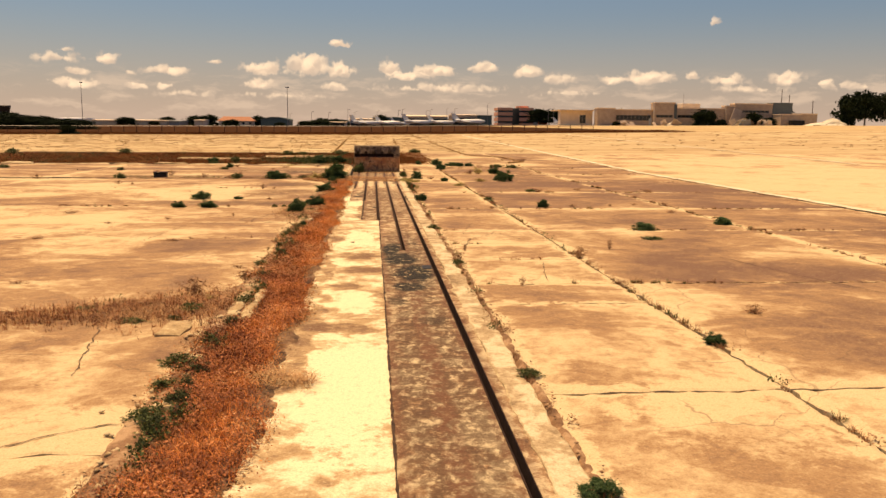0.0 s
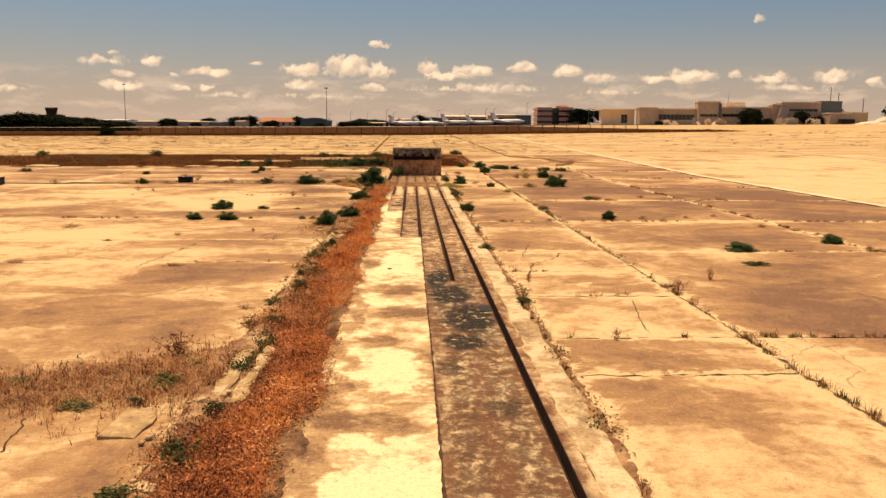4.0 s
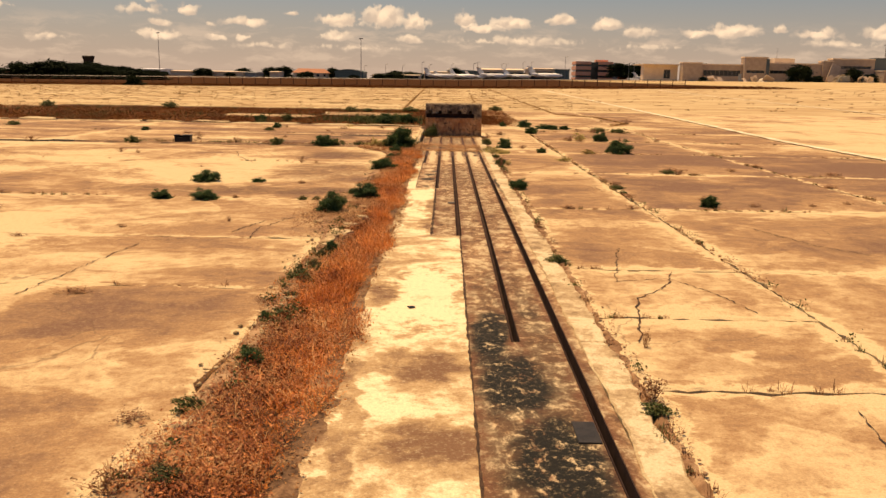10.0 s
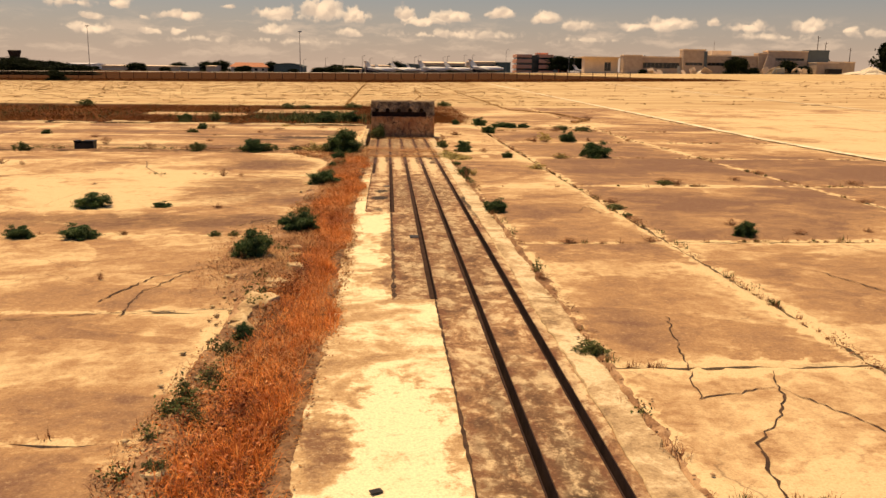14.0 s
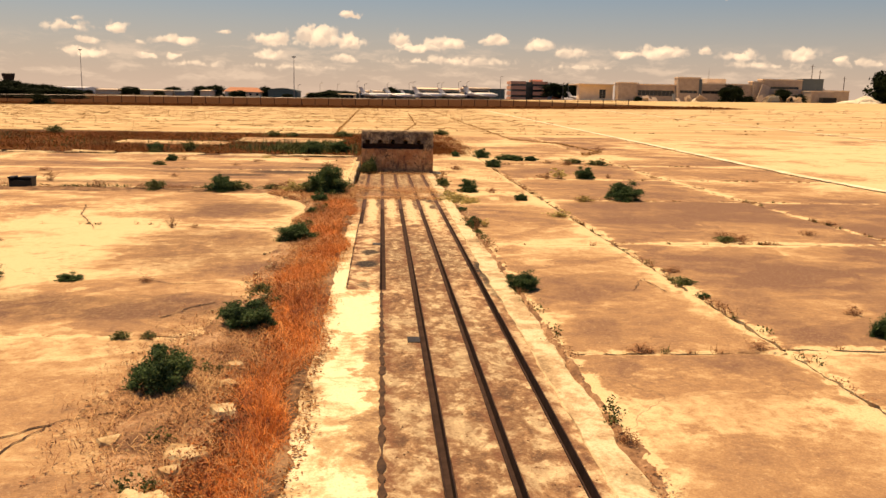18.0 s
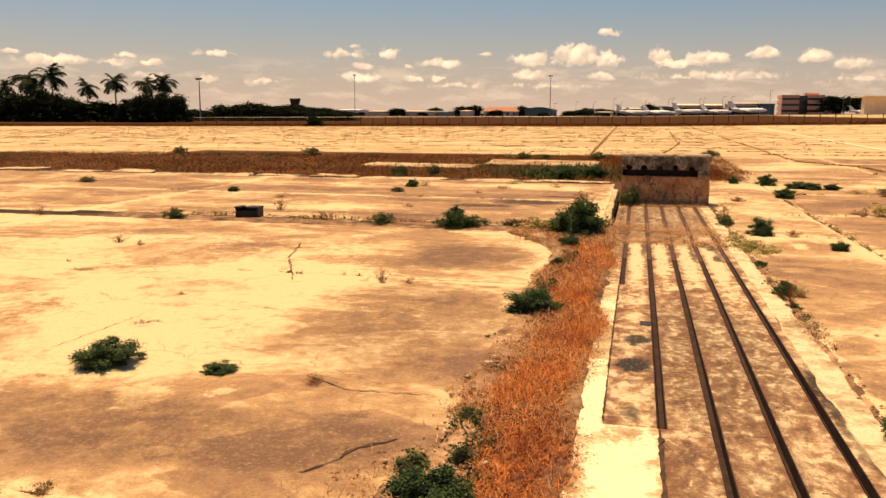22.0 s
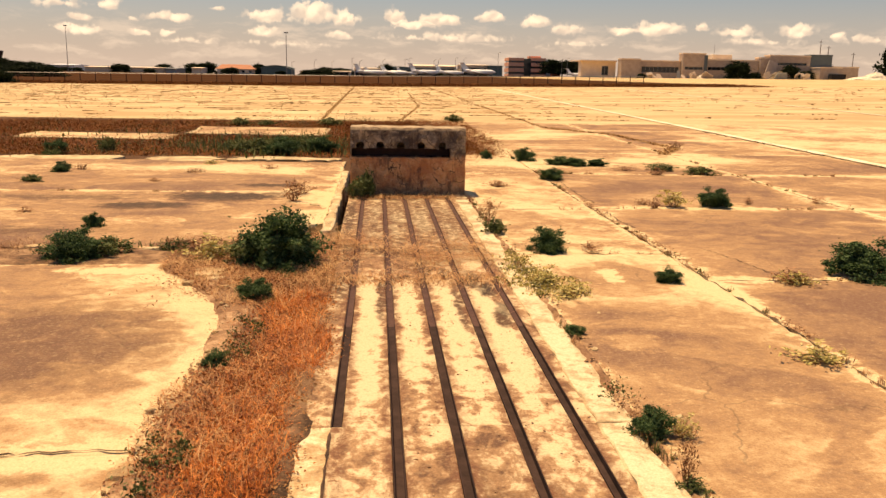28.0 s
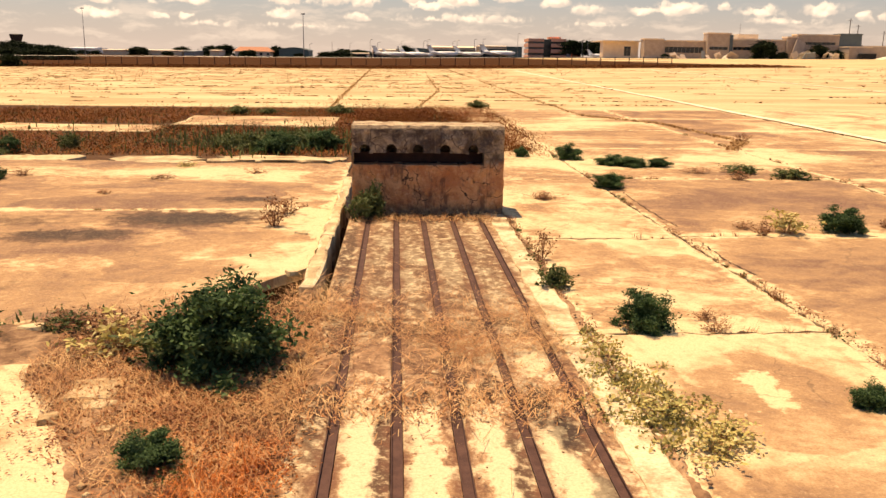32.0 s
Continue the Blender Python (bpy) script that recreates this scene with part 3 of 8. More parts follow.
M_SAND = plain("pale sand", (0.62, 0.55, 0.42), (0.68, 0.61, 0.48), 1.0, 0.95)
M_PAINT = plain("worn white paint", (0.58, 0.47, 0.31), (0.76, 0.67, 0.50), 1.1, 0.85)

# ---- shape helpers ----


def far_rise(x, y):
    """Height of the ground: level by the track, rising slowly beyond it."""
    near = max(0.0, min(1.0, (y - 45.0) / 110.0))
    side = (0.017 * min(100.0, x) + 0.010 * max(0.0, min(240.0, x) - 100.0) if x > 0 else 0.008 * max(-120.0, x)) * near
    return 0.011 * max(0.0, min(y, 175.0) - 45.0) + 0.0055 * max(0.0, min(y, 480.0) - 175.0) + 0.003 * max(0.0, min(y, 1500.0) - 480.0) + side


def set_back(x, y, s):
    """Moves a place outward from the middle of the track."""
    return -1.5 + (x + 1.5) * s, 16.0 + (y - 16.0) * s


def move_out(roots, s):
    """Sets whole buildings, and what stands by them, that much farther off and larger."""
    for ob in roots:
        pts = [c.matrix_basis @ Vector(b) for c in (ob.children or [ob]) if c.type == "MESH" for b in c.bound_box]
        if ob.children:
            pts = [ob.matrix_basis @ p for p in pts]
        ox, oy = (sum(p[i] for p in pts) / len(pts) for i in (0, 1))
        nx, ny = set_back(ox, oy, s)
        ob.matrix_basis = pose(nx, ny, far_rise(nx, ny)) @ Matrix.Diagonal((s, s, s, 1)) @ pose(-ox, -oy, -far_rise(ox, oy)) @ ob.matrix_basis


def mesh_of(name, verts, faces, mats, slots=None, smooth=False):
    me = bpy.data.meshes.new(name)
    me.from_pydata([tuple(v) for v in verts], [], faces)
    for m in (mats if isinstance(mats, (list, tuple)) else [mats]):
        me.materials.append(m)
    if slots is not None:
        me.polygons.foreach_set("material_index", slots)
    if smooth:
        me.shade_smooth()
    me.update()
    return me


def part(name, bm, mat, parent=None, label="", smooth=False):
    """Links a bmesh (or a mesh) as one object under a thing or under a part."""
    if isinstance(bm, bmesh.types.BMesh):
        me = bpy.data.meshes.new(name)
        bm.to_mesh(me)
        bm.free()
        me.materials.append(mat)
        if smooth:
            me.shade_smooth()
    else:
        me = bm
    ob = new(name, me)
    ob.parent = parent
    return tagged(ob, label)


def thing(name, m, label, category, group="", kind=""):
    ob = new(name)
    ob.empty_display_size = 0.1
    ob.matrix_basis = m
    return tagged(ob, label, category, group, kind)


def box(x0, x1, y0, y1, z0, z1, bevel=0.0, bm=None):
    bm = bm or bmesh.new()
    v = bmesh.ops.create_cube(bm, size=1.0, matrix=Matrix.Translation(((x0 + x1) / 2, (y0 + y1) / 2, (z0 + z1) / 2)) @ Matrix.Diagonal((x1 - x0, y1 - y0, z1 - z0, 1)))["verts"]
    if bevel:
        bmesh.ops.bevel(bm, geom=list({e for q in v for e in q.link_edges}), offset=bevel, segments=2, affect="EDGES", profile=0.6)
    return bm


def rod(a, b, r0, r1=None, sides=8, bm=None):
    bm = bm or bmesh.new()
    a, b = Vector(a), Vector(b)
    d = b - a
    bmesh.ops.create_cone(bm, cap_ends=True, segments=sides, radius1=r0, radius2=r0 if r1 is None else r1, depth=d.length,
                          matrix=Matrix.Translation((a + b) / 2) @ d.to_track_quat("Z", "Y").to_matrix().to_4x4())
    return bm


def lathe(profile, sides=14, axis="Y"):
    """A body of revolution from (distance along the axis, radius) pairs."""
    verts, faces = [], []
    for t, r in profile:
        for i in range(sides):
            a = 2 * math.pi * i / sides
            p = (r * math.cos(a), t, r * math.sin(a)) if axis == "Y" else (r * math.cos(a), r * math.sin(a), t)
            verts.append(p)
    for j in range(len(profile) - 1):
        for i in range(sides):
            k = (i + 1) % sides
            faces.append((j * sides + i, j * sides + k, (j + 1) * sides + k, (j + 1) * sides + i))
    faces.append(tuple(range(sides))[::-1])
    faces.append(tuple((len(profile) - 1) * sides + i for i in range(sides)))
    return verts, faces


def blades(n, area, high, wide, lean, rng, ground=None, flat=0.0, curl=0.5, toward=None, grow=1.0):
    """Grass: n bent blades; area gives (x, y) arrays, ground their height."""
    x, y = area(n)
    z = np.zeros(n) if ground is None else ground(x, y)
    h = (high[0] + (high[1] - high[0]) * rng.random(n) ** 1.6) * grow
    w = wide * (0.6 + 0.8 * rng.random(n))
    a = rng.random(n) * 2 * math.pi if toward is None else toward
    tip = np.abs(rng.normal(0, abs(lean), n)) + flat * rng.random(n)
    tip = np.minimum(tip, 1.45)
    if lean < 0:
        tip = 1.5 - np.abs(rng.normal(0, -lean, n))
    dx, dy = np.cos(a), np.sin(a)
    fx, fy = -dy * w / 2, dx * w / 2
    mid, end = tip * (1 - curl), np.minimum(tip * (1 + curl), 1.5)
    mx, mz = np.sin(mid) * h * 0.55, np.cos(mid) * h * 0.55
    ex, ez = mx + np.sin(end) * h * 0.45, mz + np.cos(end) * h * 0.45
    v = np.empty((n, 5, 3))
    v[:, 0] = np.stack((x - fx, y - fy, z - 0.01), 1)
    v[:, 1] = np.stack((x + fx, y + fy, z - 0.01), 1)
    v[:, 2] = np.stack((x + fx * 0.8 + dx * mx, y + fy * 0.8 + dy * mx, z + mz), 1)
    v[:, 3] = np.stack((x - fx * 0.8 + dx * mx, y - fy * 0.8 + dy * mx, z + mz), 1)
    v[:, 4] = np.stack((x + dx * ex, y + dy * ex, z + ez), 1)
    return v


def tufts(cx, cy, per, spread, high, wide, lean, rng, ground=None, flat=0.2):
    """Grass in tufts: blades that lean away from the middle of each one."""
    n = len(cx)
    size = np.repeat(0.45 + 1.0 * rng.random(n) ** 1.5, per)
    a = rng.random(n * per) * 2 * math.pi
    r = spread * np.sqrt(rng.random(n * per)) * size
    x, y = np.repeat(cx, per) + r * np.cos(a), np.repeat(cy, per) + r * np.sin(a)
    return blades(n * per, lambda m: (x, y), high, wide, lean, rng, ground, flat, 0.5, a + rng.normal(0, 0.6, n * per), size)


def blade_mesh(name, v, mat):
    n = len(v)
    me = bpy.data.meshes.new(name)
    me.vertices.add(n * 5)
    me.vertices.foreach_set("co", v.reshape(-1))
    b = np.arange(n)[:, None] * 5
    idx = np.concatenate((b + [0, 1, 2, 3], b + [3, 2, 4]), 1).reshape(-1)
    me.loops.add(n * 7)
    me.loops.foreach_set("vertex_index", idx.astype(np.int32))
    me.polygons.add(n * 2)
    start = (np.arange(n)[:, None] * 7 + [0, 4]).reshape(-1)
    me.polygons.foreach_set("loop_start", start.astype(np.int32))
    me.update(calc_edges=True)
    me.materials.append(mat)
    return me


def leaf_mesh(name, at, size, rng, mat, long=1.8, up=0.3, flat=False):
    """Leaves: a folded diamond at every place."""
    n = len(at)
    d = rng.normal(0, 1, (n, 3))
    d[:, 2] = d[:, 2] * 0.25 if flat else d[:, 2] + up
    d /= np.linalg.norm(d, axis=1)[:, None]
    s = np.cross(d, rng.normal(0, 0.35, (n, 3)) + (0, 0, 1) if flat else rng.normal(0, 1, (n, 3)))
    s /= np.linalg.norm(s, axis=1)[:, None] + 1e-9
    u = np.cross(s, d)
    z = size * (0.6 + 0.8 * rng.random(n))[:, None]
    v = np.empty((n, 4, 3))
    v[:, 0] = at - d * z * long * 0.5
    v[:, 1] = at + s * z * 0.5 + u * z * 0.12
    v[:, 2] = at + d * z * long * 0.5
    v[:, 3] = at - s * z * 0.5 + u * z * 0.12
    me = bpy.data.meshes.new(name)
    me.vertices.add(n * 4)
    me.vertices.foreach_set("co", v.reshape(-1))
    me.loops.add(n * 4)
    me.loops.foreach_set("vertex_index", np.arange(n * 4, dtype=np.int32))
    me.polygons.add(n)
    me.polygons.foreach_set("loop_start", np.arange(0, n * 4, 4, dtype=np.int32))
    me.update(calc_edges=True)
    me.materials.append(mat)
    return me


def twig(verts, faces, a, b, r0, r1, sides=4):
    a, b = Vector(a), Vector(b)
    q = (b - a).to_track_quat("Z", "Y").to_matrix()
    k = len(verts)
    for c, r in ((a, r0), (b, r1)):
        for i in range(sides):
            w = 2 * math.pi * i / sides
            verts.append(c + q @ Vector((r * math.cos(w), r * math.sin(w), 0)))
    for i in range(sides):
        j = (i + 1) % sides
        faces.append((k + i, k + j, k + sides + j, k + sides + i))


def shrub(name, seed, leaves, size, mat, label, category, stem_mat=None, shells=5, spread=1.0, bare=0.0):
    """A shrub one metre across and high: branching stems with leaves set along and round them."""
    rng = np.random.default_rng(seed)
    rnd = random.Random(seed)
    root = thing(name, Matrix(), label, category, "weeds and shrubs on the apron")
    verts, faces, at = [], [], []
    limbs = 9 if not bare else 12
    for i in range(limbs):
        a = 2 * math.pi * (i + rnd.random() * 0.8) / limbs
        out = spread * (0.18 + 0.30 * rnd.random())
        top = 0.45 + 0.5 * rnd.random() if i % 3 else 0.8 + 0.2 * rnd.random()
        if i % 3 == 0:
            out *= 0.45
        p = Vector((0.03 * math.cos(a), 0.03 * math.sin(a), 0))
        end = Vector((out * math.cos(a), out * math.sin(a), top * (0.9 - 0.5 * (out / spread))))
        m = p.lerp(end, 0.5) + Vector((rnd.uniform(-.05, .05), rnd.uniform(-.05, .05), 0.06))
        twig(verts, faces, p, m, 0.012, 0.008)
        twig(verts, faces, m, end, 0.008, 0.003)
        for j in range(shells):
            f = rnd.uniform(0.25, 1.0)
            c = p.lerp(m, f * 2) if f < 0.5 else m.lerp(end, f * 2 - 1)
            e = c + Vector((rnd.gauss(0, 0.13), rnd.gauss(0, 0.13), rnd.uniform(-0.02, 0.17))) * spread
            e.z = max(0.03, e.z)
            twig(verts, faces, c, e, 0.005, 0.002, 3)
            n = leaves // (limbs * shells)
            along = rng.random((n, 1))
            at.append(np.array(c) * (1 - along) + np.array(e) * along + rng.normal(0, 0.05 * spread, (n, 3)))
    part("stem", mesh_of("stem", verts, faces, stem_mat or M_STEM), None, root)
    if not bare:
        for _ in range(26):
            a, e = rnd.uniform(0, 2 * math.pi), math.asin(rnd.uniform(0.0, 1.0))
            r = rnd.uniform(0.24, 0.50)
            c = np.array((math.cos(a) * math.cos(e) * r * spread, math.sin(a) * math.cos(e) * r * spread, math.sin(e) * r * 1.9 + 0.03))
            at.append(c + rng.normal(0, 1, (leaves // 34, 3)) * rnd.uniform(0.035, 0.085))
    at = np.concatenate(at)
    at[:, 2] = np.abs(at[:, 2]) + 0.01
    part("foliage", leaf_mesh("foliage", at, size, rng, mat, 2.3), None, root)
    return root

# ---- ground ----
NEAR = (-28.0, 47.2, -8.0, 70.0)  # paved area that is built slab by slab


def ground_material():
    m, k = material("open ground")
    at = k.vec("MULTIPLY", k.place, (1, 1, 0))
    x, y, _ = k.split(at)
    broad, _ = k.noise(k.vec("MULTIPLY", at, (0.35, 1, 1)), 0.25, 6.0, 0.65)
    fine, _ = k.noise(at, 4.0, 6.0, 0.7)
    paving = k.mix(k.step(k.math("ADD", broad, k.math("MULTIPLY", fine, 0.35)), 0.52, 0.80), (0.53, 0.415, 0.25), (0.40, 0.275, 0.15))
    soil = k.mix(k.step(fine, 0.35, 0.7), (0.07, 0.035, 0.018), (0.115, 0.058, 0.03))
    verge = k.mix(k.step(fine, 0.35, 0.7), (0.075, 0.032, 0.014), (0.12, 0.055, 0.025))
    verge = k.mix(k.step(y, 172.5, 176.0), verge, (0.062, 0.028, 0.015))
    wob = k.math("MULTIPLY", k.math("SUBTRACT", k.noise(at, 0.22, 4.0)[0], 0.5), 9.0)
    yy = k.math("ADD", y, wob)
    xx = k.math("ADD", x, wob)
    # weedy ditch beyond the slabs, and the earth that shows in their joints
    ditch = k.math("MULTIPLY", k.step(k.math("ADD", yy, k.math("MULTIPLY", x, -0.16)), 71.0, 69.0), k.step(xx, 6.0, 3.0))
    inner = k.math("MULTIPLY", k.step(y, 70.05, 69.95), k.math("MULTIPLY", k.step(x, -28.05, -27.95), k.step(x, 47.25, 47.15)))
    c = k.mix(k.math("MAXIMUM", ditch, inner), paving, soil)
    c = k.mix(k.math("MULTIPLY", k.step(y, 150.0, 153.0), k.step(xx, 62.0, 54.0)), c, verge)
    c = k.mix(k.step(y, 420.0, 470.0), c, (0.075, 0.045, 0.032))
    finish(k, c, 0.95, relief=fine, depth=0.03, gloss=k.step(y, 150.0, 153.0, 0.1, 0.0))
    return m


def build_ground():
    xs = [-4500, -2000, -900, -400, -200, -120, -80, -60, -45, -34, -28.02, -27.98, -24, -20, -16, -12, -9, -6, -4, -3, -2.3, -2.12, -2.05, -1.9, -1.5, -1.32, -1.2, -1.1, -0.95, -0.9,
          0, 1.3, 1.48, 4, 7, 10, 15, 20, 25, 30, 36, 42, 47.18, 47.22, 55, 70, 85, 100, 140, 170, 200, 240, 300, 400, 900, 2000, 4500]
    ys = [-900, -300, -100, -40, -20, -8.02, -7.98, -4, 0, 4, 8, 12, 16, 20, 24, 28, 32, 36, 37.6, 38.4, 39.2, 39.65, 39.75, 40.2, 40.3, 40.6, 41.4, 41.6, 42, 45, 48, 49, 51, 52, 53, 55, 58, 61, 64, 67,
          69.98, 70.02, 75, 82, 90, 100, 110, 120, 130, 140, 150, 160, 175, 190, 210, 240, 270, 300, 350, 420, 480, 600, 800, 1200, 1500, 2000, 4500]
    verts, faces = [], []
    for y in ys:
        for x in xs:
            z = far_rise(x, y)
            if NEAR[0] < x < NEAR[1] and NEAR[2] < y < NEAR[3]:
                z -= 0.07
                if y > 51.5:
                    z += 0.05
                if 39.7 < y < 41.5 and -2.1 < x < -1.3:
                    z -= 0.4
                if 40.25 < y < 48.5 and -1.12 < x < -0.93:
                    z -= 0.45
                if -0.93 < x < 1.4 and y < 45:
                    z -= 0.36
                if -1.8 < x < -0.94 and y < 38:
                    z += 0.03
            verts.append((x, y, z))
    n = len(xs)
    for j in range(len(ys) - 1):
        for i in range(n - 1):
            faces.append((j * n + i, j * n + i + 1, (j + 1) * n + i + 1, (j + 1) * n + i))
    ob = new("ground", mesh_of("ground", verts, faces, ground_material()))
    tagged(ob, "wide sunlit airfield ground of pale concrete and dry earth", "ground", kind="structure")


build_ground()

# ---- paving ----


def slab(parent, x0, x1, y0, y1, mats, rnd, name="slab", gap=0.022, rim=0.05, lift=0.012, thick=0.11, jag=0.02, z=0.0, step=1.1, drop=0.012, shape=None, tone=0.0, wander=0.0):
    """A cast slab with a wavy, chipped rim and a slightly uneven top."""
    x0, x1, y0, y1 = x0 + gap, x1 - gap, y0 + gap, y1 - gap
    nx, ny = max(1, min(60, round((x1 - x0) / step))), max(1, min(60, round((y1 - y0) / step)))
    ring = [(x0 + (x1 - x0) * i / nx, y0) for i in range(nx)] + [(x1, y0 + (y1 - y0) * i / ny) for i in range(ny)]
    ring += [(x1 - (x1 - x0) * i / nx, y1) for i in range(nx)] + [(x0, y1 - (y1 - y0) * i / ny) for i in range(ny)]
    cx, cy = (x0 + x1) / 2, (y0 + y1) / 2
    tx, ty, tz = rnd.uniform(-1, 1) * lift, rnd.uniform(-1, 1) * lift, z + rnd.uniform(-1, 1) * lift * 0.5
    verts = []
    rows = ([], [], [])
    for px, py in ring:
        qx, qy = px + rnd.uniform(-1, 1) * jag, py + rnd.uniform(-1, 1) * jag
        if wander:
            # neighbours share the wavering line of their joint
            if py < y0 + 0.01 or py > y1 - 0.01:
                qy += wander * noise.fractal(Vector((px * 2.6, round(py * 2) * 3.7, 5)), 0.6, 2.0, 4)
            if (px < x0 + 0.01 or px > x1 - 0.01) and x0 > 1.6:
                qx += wander * noise.fractal(Vector((round(px * 2) * 2.9, py * 2.6, 9)), 0.6, 2.0, 4)
        if shape:
            qx += shape(px, py)
        top = far_rise(qx, qy) + tz + tx * (px - cx) / max(0.5, x1 - x0) + ty * (py - cy) / max(0.5, y1 - y0)
        wid = rim * rnd.uniform(0.4, 1.5)
        inx, iny = qx + (wid if px < cx - 1e-6 and px < x0 + 0.01 else -wid if px > x1 - 0.01 else 0), qy + (wid if py < y0 + 0.01 else -wid if py > y1 - 0.01 else 0)
        rows[0].append((inx, iny, top))
        rows[1].append((qx, qy, top - drop - rnd.random() * drop))
        rows[2].append((qx, qy, top - thick))
    n = len(ring)
    verts = rows[0] + rows[1] + rows[2]
    faces = [tuple(range(n))]
    slots = [0]
    for j in (0, 1):
        for i in range(n):
            k = (i + 1) % n
            faces.append((j * n + i, (j + 1) * n + i, (j + 1) * n + k, j * n + k))
            slots.append(1)
    me = mesh_of(name, verts, faces, mats, slots)
    me.update()
    ob = part(name, me, None, parent)
    ob.color = (min(1.0, (x1 - x0) / 20), min(1.0, (y1 - y0) / 20), 0.5 + tone, 1.0)
    return ob


def upright(ob):
    """Turns every face of a slab outward."""
    bm = bmesh.new()
    bm.from_mesh(ob.data)
    bmesh.ops.recalc_face_normals(bm, faces=bm.faces)
    bm.to_mesh(ob.data)
    bm.free()


SLOT_X = (1.05, 0.60, 0.15, -0.27, -0.70)
SLOT_START = (-7.9, 15.95, 21.3, 27.15, 33.0)
BED = ((-7.9, -2.0), (-2.0, 4.2), (4.2, 10.1), (10.1, 15.95), (15.95, 21.3), (21.3, 27.15), (27.15, 33.0), (33.0, 38.9), (38.9, 44.95))


def build_track():
    rnd = random.Random(5)
    bed = thing("track_bed", Matrix(), "stained concrete track bed with five rusty steel channels", "track", kind="structure")
    lane = thing("concrete_lane", Matrix(), "sun-bleached pale concrete lane beside the track", "pavement", kind="structure")
    kerb = thing("kerb", Matrix(), "pale low concrete kerb along the track", "kerb", kind="structure")
    for a, b in BED:
        left = 0.16 if a < 21 else -0.30 if a < 27 else -0.74 if a < 32 else -1.0
        cuts = [left]
        for x, s in sorted(zip(SLOT_X, SLOT_START)):
            if s <= a + 0.01:
                cuts += [x - 0.04, x + 0.04]
        cuts.append(1.2)
        for i in range(0, len(cuts), 2):
            slab(bed, cuts[i], cuts[i + 1], a, b, (M_TRACK, M_TRACK), rnd, "concrete_strip", 0.001, 0.006, 0.002, 0.12, 0.002, step=0.5, drop=0.003)
        if left > -0.9:
            slab(lane, -0.95, left, a, b, (M_LANE, M_LANE), rnd, "lane_slab", 0.0, 0.004, 0.001, 0.12, 0.004, step=0.25, drop=0.001,
                 shape=lambda x, y: 0.05 * noise.noise(Vector((0, y * 1.1, 8))) + 0.05 * noise.noise(Vector((4, y * 3.3, 2))) if x < -0.9 else 0.0)
        slab(kerb, 1.185, 1.46, a, b, (M_KERB, M_EDGE), rnd, "kerb_stone", 0.002, 0.014, 0.003, 0.14, 0.009, z=0.012, step=0.11, drop=0.005,
             shape=lambda x, y: (0.030 if x < 1.3 else 0.045) * noise.fractal(Vector((x * 3, y * 1.7, 6)), 0.7, 2.0, 4))
    for x, s in zip(SLOT_X, SLOT_START):
        # the channels lie open at first and are silted up towards the block
        stops = [q for q in (s, 4.2, 10.1, 15.95, 21.3, 27.15, 30.5, 35.5, 40.2, 44.97) if q >= s]
        for a, b in zip(stops, stops[1:]):
            fa, fb = (-0.20 + 0.10 * max(0.0, min(1.0, (q - 15.95) / 5.0)) + 0.078 * max(0.0, min(1.0, (q - 27.15) / 6.0)) for q in (a, b))
            bm = box(x - 0.0375, x + 0.0375, a, b, -0.015, 0.0)
            for v in bm.verts:
                v.co.z += fa if v.co.y < (a + b) / 2 else fb
            low = min(fa, fb)
            box(x - 0.0375, x - 0.031, a, b, low, 0.003, bm=bm)
            box(x + 0.031, x + 0.0375, a, b, low, 0.003, bm=bm)
            if b <= 35.6:
                part("steel_channel", bm, M_PIT, bed, "open dark steel channel set in concrete")
            else:
                part("steel_channel", bm, M_RUST, bed, "rust-brown steel channel filled with silt")
    for x, y in ((0.06, 24.85), (-0.36, 30.62)):
        part("cover_plate", box(x - 0.08, x + 0.05, y - 0.1, y + 0.1, -0.02, 0.008, 0.004), M_PLATE, bed, "small dark steel cover plate")
    part("cover_plate", box(0.84, 1.0, 13.75, 14.1, -0.02, 0.012, 0.004), M_PLATE, bed, "small dark steel cover plate")


